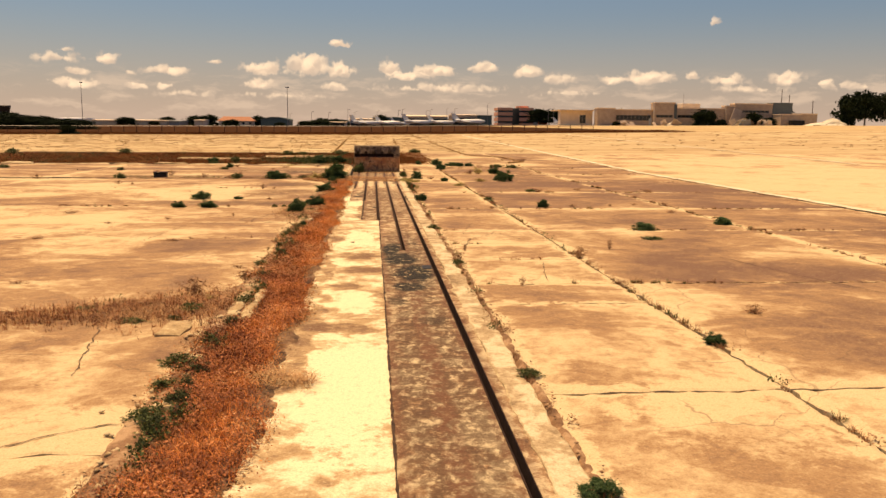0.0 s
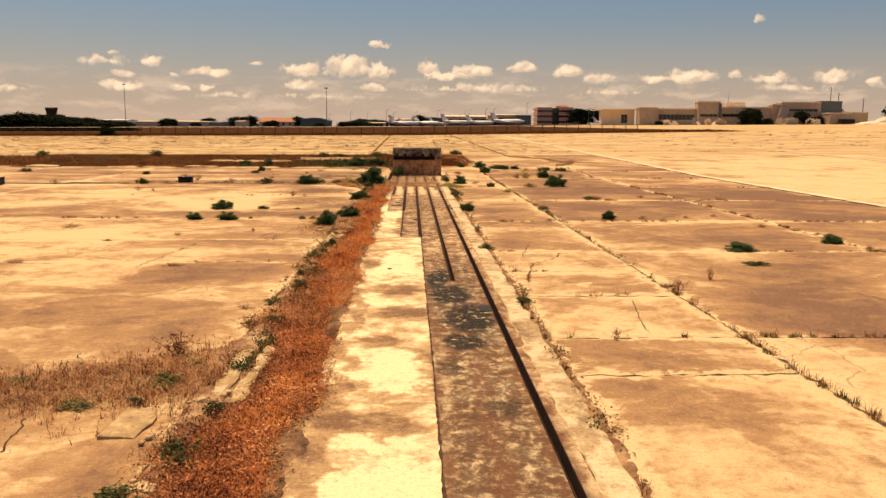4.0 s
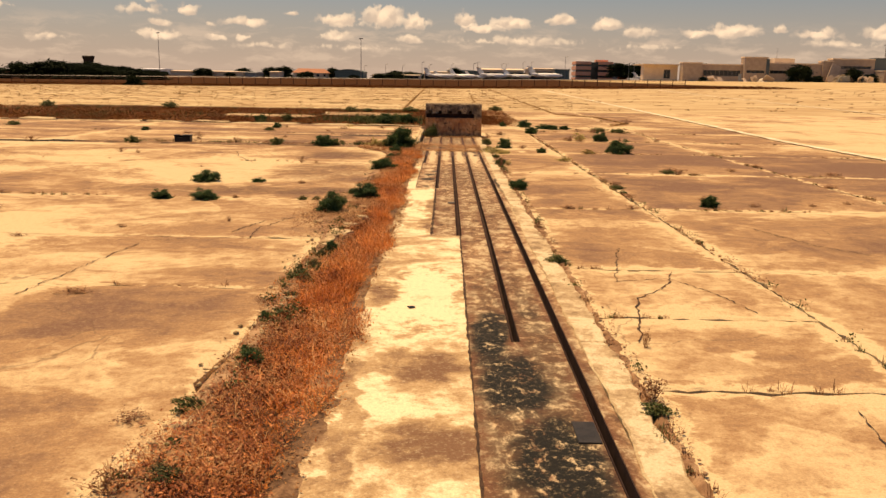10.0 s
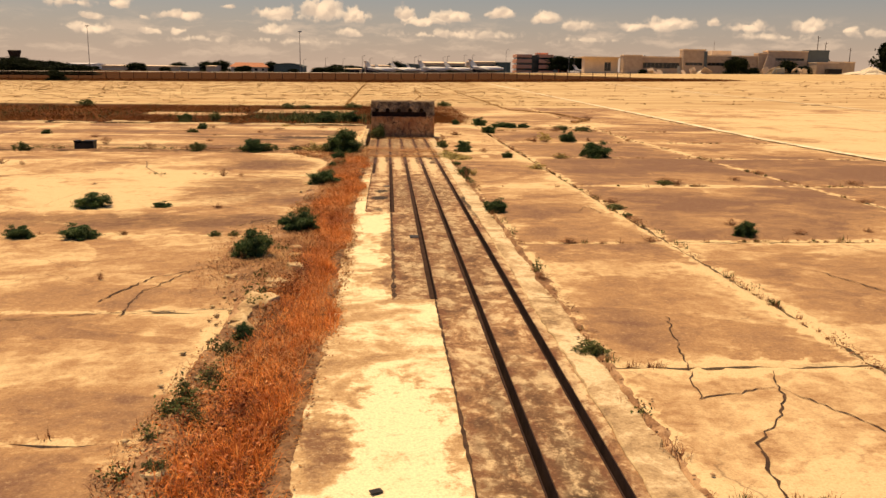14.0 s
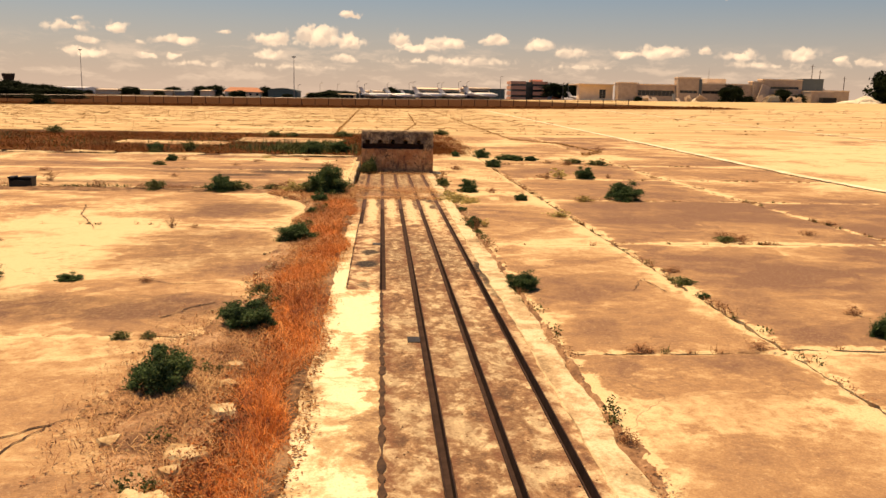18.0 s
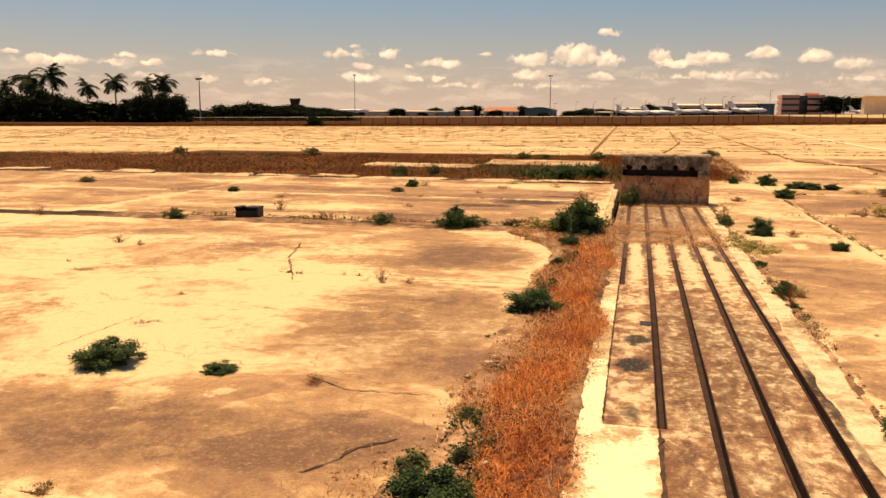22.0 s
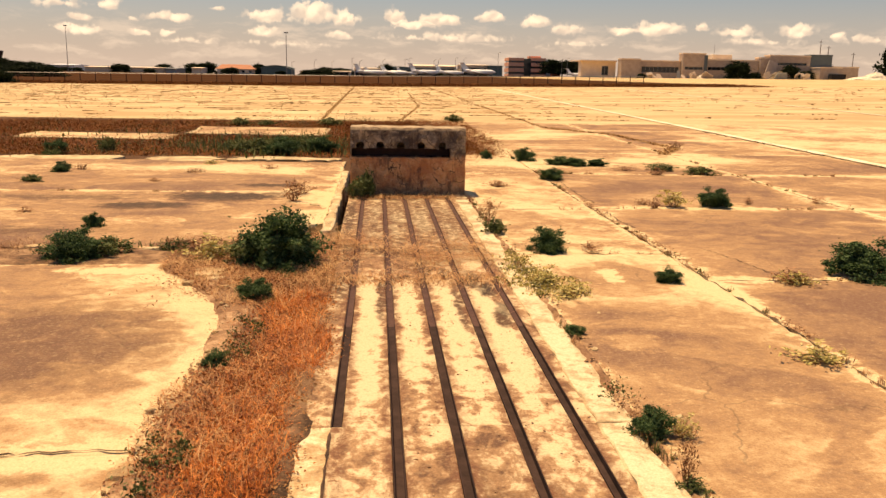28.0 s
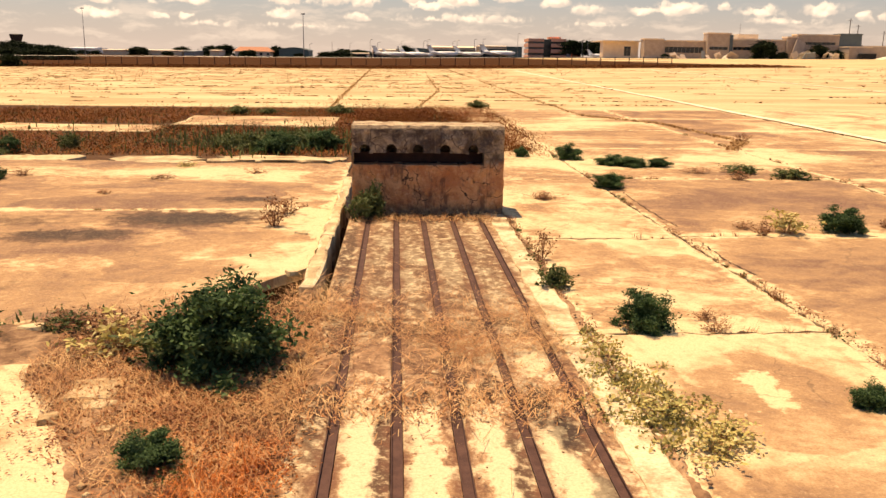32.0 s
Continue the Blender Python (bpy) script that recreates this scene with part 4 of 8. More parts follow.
def build_paving():
    rnd = random.Random(11)
    right = thing("apron_pavement", Matrix(), "stained concrete apron slabs with weedy joints", "pavement", kind="structure")
    left = thing("apron_pavement", Matrix(), "bleached and stained concrete apron slabs with weedy joints", "pavement", kind="structure")
    columns = (3.82, 9.2, 14.75, 20.2, 25.6, 31.0, 36.4, 41.8, 47.2)
    rows = (-8.0, -3.0, 2.2, 7.1, 12.4, 19.1, 24.5, 30.9, 37.4, 43.4, 49.0, 54.6, 60.0, 65.0, 70.0)
    for j in range(len(rows) - 1):
        for i in range(len(columns) - 1):
            slab(right, columns[i], columns[i + 1], rows[j], rows[j + 1], (M_SLAB_R, M_SLAB_R), rnd, gap=0.019, rim=0.08, lift=0.006, jag=0.026, step=0.12 if columns[i] < 9 else 0.4, drop=0.010,
                 wander=0.05, tone=(0.13, 0.13, -0.20, -0.22, -0.22, -0.22, -0.22, -0.22)[i] + rnd.uniform(-.06, .06) + ((-0.09 if rows[j] > 48 else 0.0 if rows[j] > 36 else 0.10 if rows[j] > 20 else -0.20 if rows[j] < 12 else -0.05) if i < 2 else 0.0))
    narrow = (-8.0, -3.0, 2.2, 7.1, 10.95, 12.4, 14.8, 16.85, 19.12, 24.4, 30.7, 39.0, 43.2, 48.8, 54.6, 60.0, 65.0, 70.0)
    for j in range(len(narrow) - 1):
        slab(right, 1.49, 3.82, narrow[j], narrow[j + 1], (M_SLAB_R, M_SLAB_R), rnd, gap=0.018, rim=0.06, lift=0.005, jag=0.022, step=0.09, drop=0.010, wander=0.05, tone=rnd.uniform(0.06, .13) + (-0.10 if narrow[j] < 12 else -0.05 if narrow[j] < 30 else -0.11))
    lc = (-28.0, -14.6, -1.92)

    def bite(x, y):
        """The eaten-away edge towards the grass strip."""
        if x < -3 or y > 45.0:
            return 0.0
        if y > 38.8:
            return -0.8 * max(0.0, (41.35 - y) / 1.45) ** 0.6 + 0.05 * noise.noise(Vector((x * 3, y * 4, 3)))
        return 0.16 * noise.noise(Vector((0, y * 0.9, 3))) + 0.10 * noise.noise(Vector((5, y * 2.7, 1))) - 1.55 * max(0.0, (y - 35.4) / 2.9) ** 1.6

    lr = (-8.0, -1.5, 5.9, 10.6, 17.8, 20.85, 25.0, 32.62, 38.7, 45.2, 51.3)
    for j in range(len(lr) - 1):
        for i in range(2):
            y0, y1, x1 = lr[j], lr[j + 1], lc[i + 1]
            y0 += 0.25 if j == 3 else 0.0
            y1 -= 0.42 if j == 7 else 0.0
            if j >= 8:
                x1 = -1.305 if i else x1
                y0 += (0.62 if i else 0.25) if j == 8 else 0.0
            slab(left, lc[i], x1, y0, y1, (M_SLAB_L, M_SLAB_L), rnd, gap=0.003, rim=0.05, lift=0.004, jag=0.05 if j in (2, 3, 7) else 0.022, drop=0.007, shape=bite if i else None, z=0.012 if j >= 8 else 0.0, thick=0.13, step=0.22, wander=0.06,
                 tone=(0.03, 0.03, -0.05, 0.07, -0.02, -0.06, 0.02, 0.05, 0.07, 0.07)[j])
    # broken-off strips of slab along the grass
    for x0, x1, y0, y1 in ((-1.88, -1.71, 10.35, 11.85), (-1.66, -1.52, 10.1, 11.0), (-1.63, -1.50, 11.02, 11.95), (-2.45, -2.15, 9.3, 9.95), (-1.86, -1.70, 20.4, 21.5), (-2.68, -2.3, 37.45, 37.85)):
        slab(left, x0, x1, y0, y1, (M_CHUNK, M_CHUNK), rnd, "slab_fragment", 0.01, 0.03, 0.02, 0.1, 0.035, z=0.042, step=0.16)
    # slab islands in the weedy ditch
    for x0, x1, y0, y1 in ((-13.5, -8.0, 58.2, 61.0), (-8.0, -2.4, 60.4, 64.6)):
        slab(left, x0, x1, y0, y1, (M_SLAB_L, M_EDGE), rnd, gap=0.03, rim=0.2, lift=0.03, jag=0.25, z=0.02)
    # broken edge stones along the ditch
    x = -27.5
    while x < -2.0:
        w = rnd.uniform(1.2, 3.6)
        up = rnd.choice((0.02, 0.04, 0.06, 0.10))
        slab(left, x, min(x + w, -1.6), 51.1 + rnd.uniform(-.15, .15), 52.0 + rnd.uniform(-.2, .3), (M_EDGE, M_EDGE), rnd, "edge_stone", 0.03, 0.16, 0.05, 0.3, 0.20, z=up, step=0.22)
        x += w + rnd.choice((0.1, 0.3, 0.9))
    # low wall beside the end of the track
    wall = thing("low_wall", Matrix(), "low crumbling concrete kerb wall with a dark gap beside it", "wall", kind="structure")
    for a, b in ((40.35, 43.0), (43.0, 45.6), (45.6, 48.6)):
        slab(wall, -1.30, -1.13, a, b, (M_EDGE, M_KERB), rnd, "wall_section", 0.004, 0.03, 0.01, 0.5, 0.025, z=0.075, step=0.3)
    for p in (right, left, wall):
        for ob in p.children:
            upright(ob)
    # painted boundary line
    line = thing("painted_line", Matrix(), "worn white painted line across the apron", "line", kind="structure")
    for c, a, b in [(14.9, *q) for q in ((8, 19), (19, 30.8), (31, 43.3), (43.5, 54.5), (54.7, 69.9), (70.1, 90.0), (90, 112), (112, 140))] + [(33.4, 70.1, 100.0), (33.4, 100.0, 142.0), (33.4, 54.7, 69.9)]:
        v, f = [], []
        n = 16
        for i in range(n + 1):
            y = a + (b - a) * i / n
            for x in (c - 0.2 + rnd.uniform(-.05, .05), c + 0.2 + rnd.uniform(-.05, .05)):
                v.append((x, y, far_rise(x, y) + 0.032))
            if i:
                f.append((2 * i - 2, 2 * i - 1, 2 * i + 1, 2 * i))
        part("line_stretch", mesh_of("line_stretch", v, f, M_PAINT), None, line)


M_CRACK = plain("dark crack earth", (0.035, 0.019, 0.012), (0.085, 0.046, 0.027), 9.0, 0.95)


def build_cracks():
    """Open cracks across single slabs, filled with dark earth."""
    rnd = random.Random(23)
    root = thing("slab_cracks", Matrix(), "open dark cracks across single concrete slabs", "crack", kind="structure")

    def crack(wide, *pts, waver=0.024):
        line = []
        for (ax, ay), (bx, by) in zip(pts, pts[1:]):
            n = max(2, int(math.hypot(bx - ax, by - ay) / 0.07))
            line += [(ax + (bx - ax) * i / n, ay + (by - ay) * i / n) for i in range(n)]
        line.append(pts[-1])
        v, f = [], []
        for i, (x, y) in enumerate(line):
            j, k = max(0, i - 1), min(len(line) - 1, i + 1)
            d = Vector((line[k][0] - line[j][0], line[k][1] - line[j][1])).normalized()
            w = wide * 0.85 * rnd.uniform(0.15, 1.2) * (0.3 if i in (0, len(line) - 1) else 1)
            cx, cy = x + rnd.uniform(-waver, waver), y + rnd.uniform(-waver, waver)
            z = far_rise(x, y) + 0.009
            v += [(cx - d.y * w, cy + d.x * w, z), (cx + d.y * w, cy - d.x * w, z)]
            if i:
                f.append((2 * i - 2, 2 * i - 1, 2 * i + 1, 2 * i))
        part("crack", mesh_of("crack", v, f, M_CRACK), None, root)

    crack(0.014, (2.83, 18.95), (2.68, 18.39), (2.37, 17.91), (2.14, 17.66), (2.01, 17.26), (1.94, 16.87), (1.87, 16.48), (1.77, 15.96))
    crack(0.016, (0.162, -3.0), (0.155, 5.0), (0.165, 12.0), (0.158, 15.9), waver=0.003)
    crack(0.020, (0.158, 15.95), (0.165, 19.0), (0.16, 21.25), waver=0.004)
    crack(0.034, (-0.285, 21.3), (-0.28, 24.0), (-0.29, 27.1), waver=0.006)
    crack(0.014, (-0.742, 27.2), (-0.745, 30.0), (-0.738, 32.9), waver=0.003)
    crack(0.010, (2.75, 18.55), (3.06, 17.91), (3.27, 17.06))
    crack(0.010, (2.49, 20.59), (2.23, 19.39), (2.02, 18.39), (2.70, 18.62))
    crack(0.008, (3.03, 14.41), (2.81, 13.21), (2.73, 12.53), waver=0.012)
    crack(0.012, (-4.74, 17.24), (-4.62, 18.55), (-4.46, 20.26))
    crack(0.022, (-2.73, 25.66), (-2.60, 25.92), (-2.49, 26.19), (-2.23, 26.44))
    crack(0.012, (-4.4, 32.5), (-2.83, 32.60), (-2.39, 32.67), (-1.96, 32.65))
    crack(0.009, (-3.2, 9.83), (-3.0, 8.75), (-2.82, 7.80))
    crack(0.014, (4.04, 47.30), (3.99, 45.30), (4.04, 44.01))
    crack(0.016, (3.98, 42.88), (3.92, 41.72), (4.01, 41.03))
    crack(0.014, (-6.87, 35.60), (-6.40, 33.88), (-5.53, 32.04))
    crack(0.006, (-6.51, 27.93), (-6.47, 28.79), (-6.45, 29.84))
    crack(0.012, (-3.54, 27.72), (-3.00, 27.41), (-2.23, 27.47))
    crack(0.012, (-2.99, 20.64), (-3.06, 21.60), (-2.73, 22.60))
    crack(0.014, (-3.40, 21.2), (-3.11, 22.3), (-2.64, 22.72), (-2.1, 22.95))
    crack(0.014, (6.49, 14.97), (7.02, 12.84), (7.55, 11.41))
    crack(0.014, (5.13, 22.49), (5.58, 20.96), (6.4, 20.0))
    crack(0.008, (3.00, 27.05), (3.4, 27.9), (3.49, 27.02))
    crack(0.012, (4.47, 39.39), (4.66, 38.60), (4.82, 37.57))
    crack(0.012, (-2.72, 6.04), (-2.36, 6.36), (-1.82, 6.58))
    crack(0.012, (-4.6, 20.4), (-3.2, 20.8), (-1.95, 20.95))


build_track()
build_paving()
build_cracks()
for holder in [o for o in scene.objects if o.name.startswith(("track_bed", "concrete_lane", "kerb")) and o.type == "EMPTY"]:
    for ob in holder.children:
        if ob.name.startswith(("concrete_strip", "lane_slab", "kerb_stone")):
            upright(ob)

# ---- anchor block at the end of the track ----


def block_material():
    m, k = material("weathered block concrete")
    z = k.split(k.place)[2]
    n, _ = k.noise(k.place, 3.0, 6.0, 0.7, 0.4)
    f, _ = k.noise(k.place, 22.0, 4.0, 0.7)
    drip, _ = k.noise(k.vec("MULTIPLY", k.place, (4.5, 4.5, 1.1)), 1.0, 5.0, 0.7)
    grey = k.mix(k.step(n, 0.40, 0.66), (0.085, 0.066, 0.055), (0.38, 0.30, 0.22))
    red = k.mix(k.step(n, 0.36, 0.64), (0.44, 0.185, 0.088), (0.62, 0.34, 0.175))
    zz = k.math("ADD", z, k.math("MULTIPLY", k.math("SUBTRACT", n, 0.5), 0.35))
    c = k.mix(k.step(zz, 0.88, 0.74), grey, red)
    # darker towards the bottom of the block
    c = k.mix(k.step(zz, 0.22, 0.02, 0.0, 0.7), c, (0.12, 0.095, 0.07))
    c = k.mix(k.step(drip, 0.54, 0.66, 0.0, 0.65), c, (0.07, 0.045, 0.036))
    c = k.mix(k.step(z, 1.345, 1.40), c, k.mix(k.step(n, 0.35, 0.6), (0.50, 0.39, 0.26), (0.28, 0.20, 0.13)))
    pale, _ = k.noise(k.place, 8.0, 5.0, 0.7)
    c = k.mix(k.step(pale, 0.57, 0.66, 0.0, 0.42), c, (0.66, 0.50, 0.33))
    c = k.mix(k.step(pale, 0.44, 0.34, 0.0, 0.6), c, (0.16, 0.10, 0.07))
    v = k.add("ShaderNodeTexVoronoi")
    v.feature = "DISTANCE_TO_EDGE"
    k.put(v.inputs["Vector"], k.vec("ADD", k.place, k.vec("MULTIPLY", k.noise(k.place, 4.0, 4.0)[1], (0.3, 0.3, 0.3))))
    v.inputs["Scale"].default_value = 2.2
    split = k.math("MULTIPLY", k.step(v.outputs["Distance"], 0.022, 0.004), k.step(n, 0.46, 0.56))
    c = k.mix(split, c, (0.055, 0.035, 0.028))
    c = k.mix(k.step(f, 0.5, 0.78, 0.0, 0.5), c, k.mix(1.0, c, (0.45, 0.42, 0.4), "MULTIPLY"))
    finish(k, c, 0.95, relief=k.math("ADD", f, k.math("ADD", n, pale)), depth=0.03, gloss=0.15)
    return m


def build_block():
    x0, x1, top, deep, cell = -0.98, 1.46, 1.42, 0.85, 0.0135
    nx, nz = round((x1 - x0) / cell), 105
    cell = (x1 - x0) / nx
    dz = top / nz
    holes = (-0.77, -0.35, 0.08, 0.51, 0.96)

    def hollow(x, z):
        if -0.95 < x < 1.14 and 0.80 + 0.02 * noise.noise(Vector((x * 6, 3, 1))) < z < 0.985 + 0.02 * noise.noise(Vector((x * 5, 8, 1))):
            return 0.42
        for h in holes:
            if (x - h) ** 2 + (z - 1.04) ** 2 < 0.085 ** 2:
                return 0.42
        return 0.0

    bm = bmesh.new()
    grid = {}

    def vert(i, j, d):
        key = (i, j, round(d, 3))
        if key not in grid:
            x, z = x0 + i * cell, j * dz
            ex = min(i, nx - i) * cell
            ez = (nz - j) * dz
            rough = noise.fractal(Vector((x * 4, z * 4, d * 9)), 0.8, 2.0, 5) * 0.026
            soft = max(0.0, 0.05 - ez) * 0.5 + max(0.0, 0.04 - ex) * 0.4
            grid[key] = bm.verts.new((x + (0.012 if i == 0 else -0.012 if i == nx else 0) * noise.noise(Vector((z * 5, 1, i))), 45.0 + d + rough + soft * (d == 0),
                                      z + (noise.fractal(Vector((x * 5, d * 6, 7)), 0.7, 2.0, 4) * 0.016 if j == nz else 0)))
        return grid[key]

    depth = [[hollow(x0 + (i + 0.5) * cell, (j + 0.5) * dz) for j in range(nz)] for i in range(nx)]
    for i in range(nx):
        for j in range(nz):
            d = depth[i][j]
            bm.faces.new((vert(i, j, d), vert(i + 1, j, d), vert(i + 1, j + 1, d), vert(i, j + 1, d)))
            if i + 1 < nx and depth[i + 1][j] != d:
                e = depth[i + 1][j]
                bm.faces.new((vert(i + 1, j, d), vert(i + 1, j, e), vert(i + 1, j + 1, e), vert(i + 1, j + 1, d)))
            if j + 1 < nz and depth[i][j + 1] != d:
                e = depth[i][j + 1]
                bm.faces.new((vert(i, j + 1, d), vert(i, j + 1, e), vert(i + 1, j + 1, e), vert(i + 1, j + 1, d)))
    steps = 8
    for s in range(steps):
        a, b = deep * s / steps, deep * (s + 1) / steps
        for i in range(nx):
            bm.faces.new((vert(i, nz, a), vert(i + 1, nz, a), vert(i + 1, nz, b), vert(i, nz, b)))
        for j in range(nz):
            for i in (0, nx):
                bm.faces.new((vert(i, j, a), vert(i, j + 1, a), vert(i, j + 1, b), vert(i, j, b)))
    for i in range(nx):
        for j in range(nz):
            bm.faces.new((vert(i, j, deep), vert(i + 1, j, deep), vert(i + 1, j + 1, deep), vert(i, j + 1, deep)))
    bmesh.ops.recalc_face_normals(bm, faces=bm.faces)
    block = thing("anchor_block", Matrix(), "weathered concrete block with a dark slot and five holes", "concrete block")
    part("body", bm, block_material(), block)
    part("steel_plate", box(-0.96, 1.15, 45.30, 45.34, 0.72, 0.975), M_PLUM, block, "dark rusty steel plate inside the slot")


build_block()

# ---- grass and weeds that cover ground ----


def stuff(name, me, label, category):
    return tagged(new(name, me), label, category, kind="stuff")


def rise_array(x, y):
    near = np.clip((y - 45) / 110, 0, 1)
    side = np.where(x > 0, 0.017 * np.minimum(x, 100) + 0.010 * np.clip(x - 100, 0, 140), 0.008 * np.maximum(x, -120)) * near
    return 0.011 * np.maximum(0, np.minimum(y, 175) - 45) + 0.0055 * np.maximum(0, np.minimum(y, 480) - 175) + side


def build_cover():
    rng = np.random.default_rng(3)

    def wave(y, a, b):
        return 0.10 * np.sin(y * 1.3 + a) + 0.06 * np.sin(y * 3.1 + b)

    def strip(x0, x1, y0, y1, ragged=1.0):
        def area(n):
            y = y0 + (y1 - y0) * rng.random(n)
            f = rng.random(n) + rng.normal(0, 0.04, n)
            carve = (0.34 * np.exp(-((y - 22.9) / 1.9) ** 2) + 0.18 * np.exp(-((y - 11.0) / 1.5) ** 2)) * (1 - f) if x1 < -0.5 and x1 > -1.3 else 0.0
            return x0 + wave(y, 0, 1) * ragged + (x1 - x0) * f + carve, y
        return area

    def patchy(area, scale, keep):
        def sub(n):
            x, y = area(n * 3)
            v = np.array([noise.noise(Vector((a * scale, b * scale, 4.0))) for a, b in zip(x, y)])
            order = np.argsort(-v + rng.normal(0, keep, len(v)))[:n]
            return x[order], y[order]
        return sub

    soil = lambda x, y: rise_array(x, y) - 0.04
    mat = lambda x, y: soil(x, y) + 0.02 + 0.06 * rng.random(len(x))
    cx, cy = patchy(strip(-1.52, -1.0, 1.5, 36.8), 1.5, 0.4)(4600)
    keep = rng.random(len(cx)) < np.where(cy < 16.5, 0.5, np.where(cy > 31.5, 0.6, 1.0))
    cx, cy = cx[keep], cy[keep]
    v = np.concatenate((blades(23000, strip(-1.64, -0.97, 15.0, 36.8), (0.04, 0.17), 0.0046, -0.3, rng, mat, 0, 0.12),
                        blades(9000, patchy(strip(-1.62, -0.97, 1.5, 15.5), 1.2, 0.4), (0.04, 0.17), 0.0046, -0.3, rng, mat, 0, 0.12),
                        tufts(cx, cy, 13, 0.04, (0.05, 0.19), 0.0048, 0.95, rng, soil)))
    stuff("dry_grass", blade_mesh("dry_grass", v, M_ORANGE), "burnt orange dry grass strip along the pale lane", "grass")
    cx, cy = patchy(strip(-1.72, -1.0, 1.5, 17.5), 1.1, 0.25)(1500)
    dx, dy = patchy(strip(-1.75, -1.0, 17.5, 37.8), 1.1, 0.25)(900)
    v = np.concatenate((tufts(np.concatenate((cx, dx)), np.concatenate((cy, dy)), 12, 0.045, (0.04, 0.15), 0.005, 0.9, rng, soil, 0.4),
                        blades(15000, patchy(strip(-1.74, -1.0, 1.5, 16.5), 1.3, 0.4), (0.03, 0.14), 0.005, -0.3, rng, mat, 0, 0.12),
                        blades(8000, patchy(strip(-1.8, -1.0, 16.0, 37.5), 1.3, 0.3), (0.03, 0.14), 0.005, -0.3, rng, mat, 0, 0.12)))
    stuff("dry_grass", blade_mesh("dry_grass", v, M_REDDEAD), "dark reddish dead grass tufts in the dry strip", "grass")
    v = np.concatenate((blades(8500, patchy(strip(-1.82, -0.95, 13.0, 38.0), 0.9, 0.2), (0.06, 0.24), 0.0036, -0.22, rng, lambda x, y: soil(x, y) + 0.05 + 0.05 * rng.random(len(x)), 0, 0.1),
                        blades(7000, patchy(strip(-2.0, -1.5, 15.0, 38.0), 0.8, 0.3), (0.04, 0.16), 0.0036, -0.2, rng, lambda x, y: soil(x, y) + 0.055, 0, 0.1)))
    stuff("dry_grass", blade_mesh("dry_grass", v, M_STRAW), "pale straw tangled in the dry grass", "grass")
    v = np.concatenate((blades(9000, patchy(strip(-2.0, -1.55, 1.5, 38.4), 0.7, 0.3), (0.02, 0.10), 0.0044, -0.25, rng, lambda x, y: soil(x, y) + 0.047, 0, 0.15),
                        tufts(*patchy(strip(-1.95, -1.6, 1.5, 38.0), 0.8, 0.2)(420), 14, 0.03, (0.03, 0.13), 0.0042, 0.9, rng, soil, 0.3)))
    stuff("dead_weeds", blade_mesh("dead_weeds", v, M_DEAD), "dead grey-brown weeds at the edge of the slabs", "weeds")
    def clumps(x, y, per, radius, high, base=0.0):
        """Leaf places of many small weed clumps."""
        n = len(x)
        r = radius * (0.5 + rng.random(n))
        p = rng.normal(0, 0.5, (n, per, 3))
        c = np.stack((x, y, rise_array(x, y) + base), 1)
        q = c[:, None, :] + p * r[:, None, None]
        q[:, :, 2] = c[:, 2:3] + np.abs(p[:, :, 2]) * high * (0.5 + rng.random((n, 1))) + 0.006
        return q.reshape(-1, 3)

    x, y = patchy(strip(-1.88, -1.62, 1.5, 38.0), 0.55, 0.12)(110)
    stuff("green_weeds", leaf_mesh("green_weeds", clumps(x, y, 100, 0.075, 0.11, -0.02), 0.017, rng, M_OLIVE), "low green weeds at the edge of the slabs", "weeds")
    x, y = strip(-1.85, -0.96, 1.5, 36.9)(5500)
    q = clumps(x, y, 7, 0.14, 0.045, -0.01)
    stuff("leaf_litter", leaf_mesh("leaf_litter", q, 0.011, rng, M_ORANGE, 2.2), "rusty dead leaves matted in the dry grass", "leaf litter")
    x, y = patchy(strip(-1.85, -1.0, 32.5, 38.0), 1.1, 0.2)(900)
    stuff("leaf_litter", leaf_mesh("leaf_litter", clumps(x, y, 9, 0.13, 0.04, 0.015), 0.010, rng, M_REDDEAD, 2.4, flat=True), "dark reddish dead weeds among the dry grass", "leaf litter")
    x, y = patchy(strip(-1.85, -1.0, 2.0, 16.0), 0.9, 0.1)(1500)
    stuff("leaf_litter", leaf_mesh("leaf_litter", clumps(x, y, 9, 0.13, 0.04, 0.015), 0.010, rng, M_REDDEAD, 2.4, flat=True), "dark reddish dead weeds among the dry grass", "leaf litter")
    x, y = patchy(strip(-1.7, -1.0, 1.5, 20.0), 1.4, 0.5)(2300)
    pick = rng.random(len(y)) < np.clip((20.0 - y) / 7.0, 0, 1)
    x, y = x[pick], y[pick]
    stuff("leaf_litter", leaf_mesh("leaf_litter", clumps(x, y, 5, 0.11, 0.05, 0.03), 0.013, rng, M_CURLED, 2.3, flat=True), "curled dead leaves lying thick on the dry grass", "leaf litter")
    x, y = patchy(strip(-1.85, -1.28, 16.0, 37.5), 0.8, 0.06)(900)
    xb, yb = rng.normal(-1.9, 0.5, 900), rng.normal(38.2, 0.75, 900)
    xd, yd = patchy(strip(-1.8, -1.05, 2.5, 17.0), 0.8, 0.06)(800)
    q = np.concatenate((clumps(x, y, 9, 0.12, 0.07, 0.02), clumps(xd, yd, 10, 0.11, 0.09, 0.035), clumps(xb, yb, 8, 0.12, 0.05, 0.02)))
    stuff("leaf_litter", leaf_mesh("leaf_litter", q, 0.011, rng, M_REDDEAD, 2.4), "dark reddish dead leaves round the bushes in the dry strip", "leaf litter")
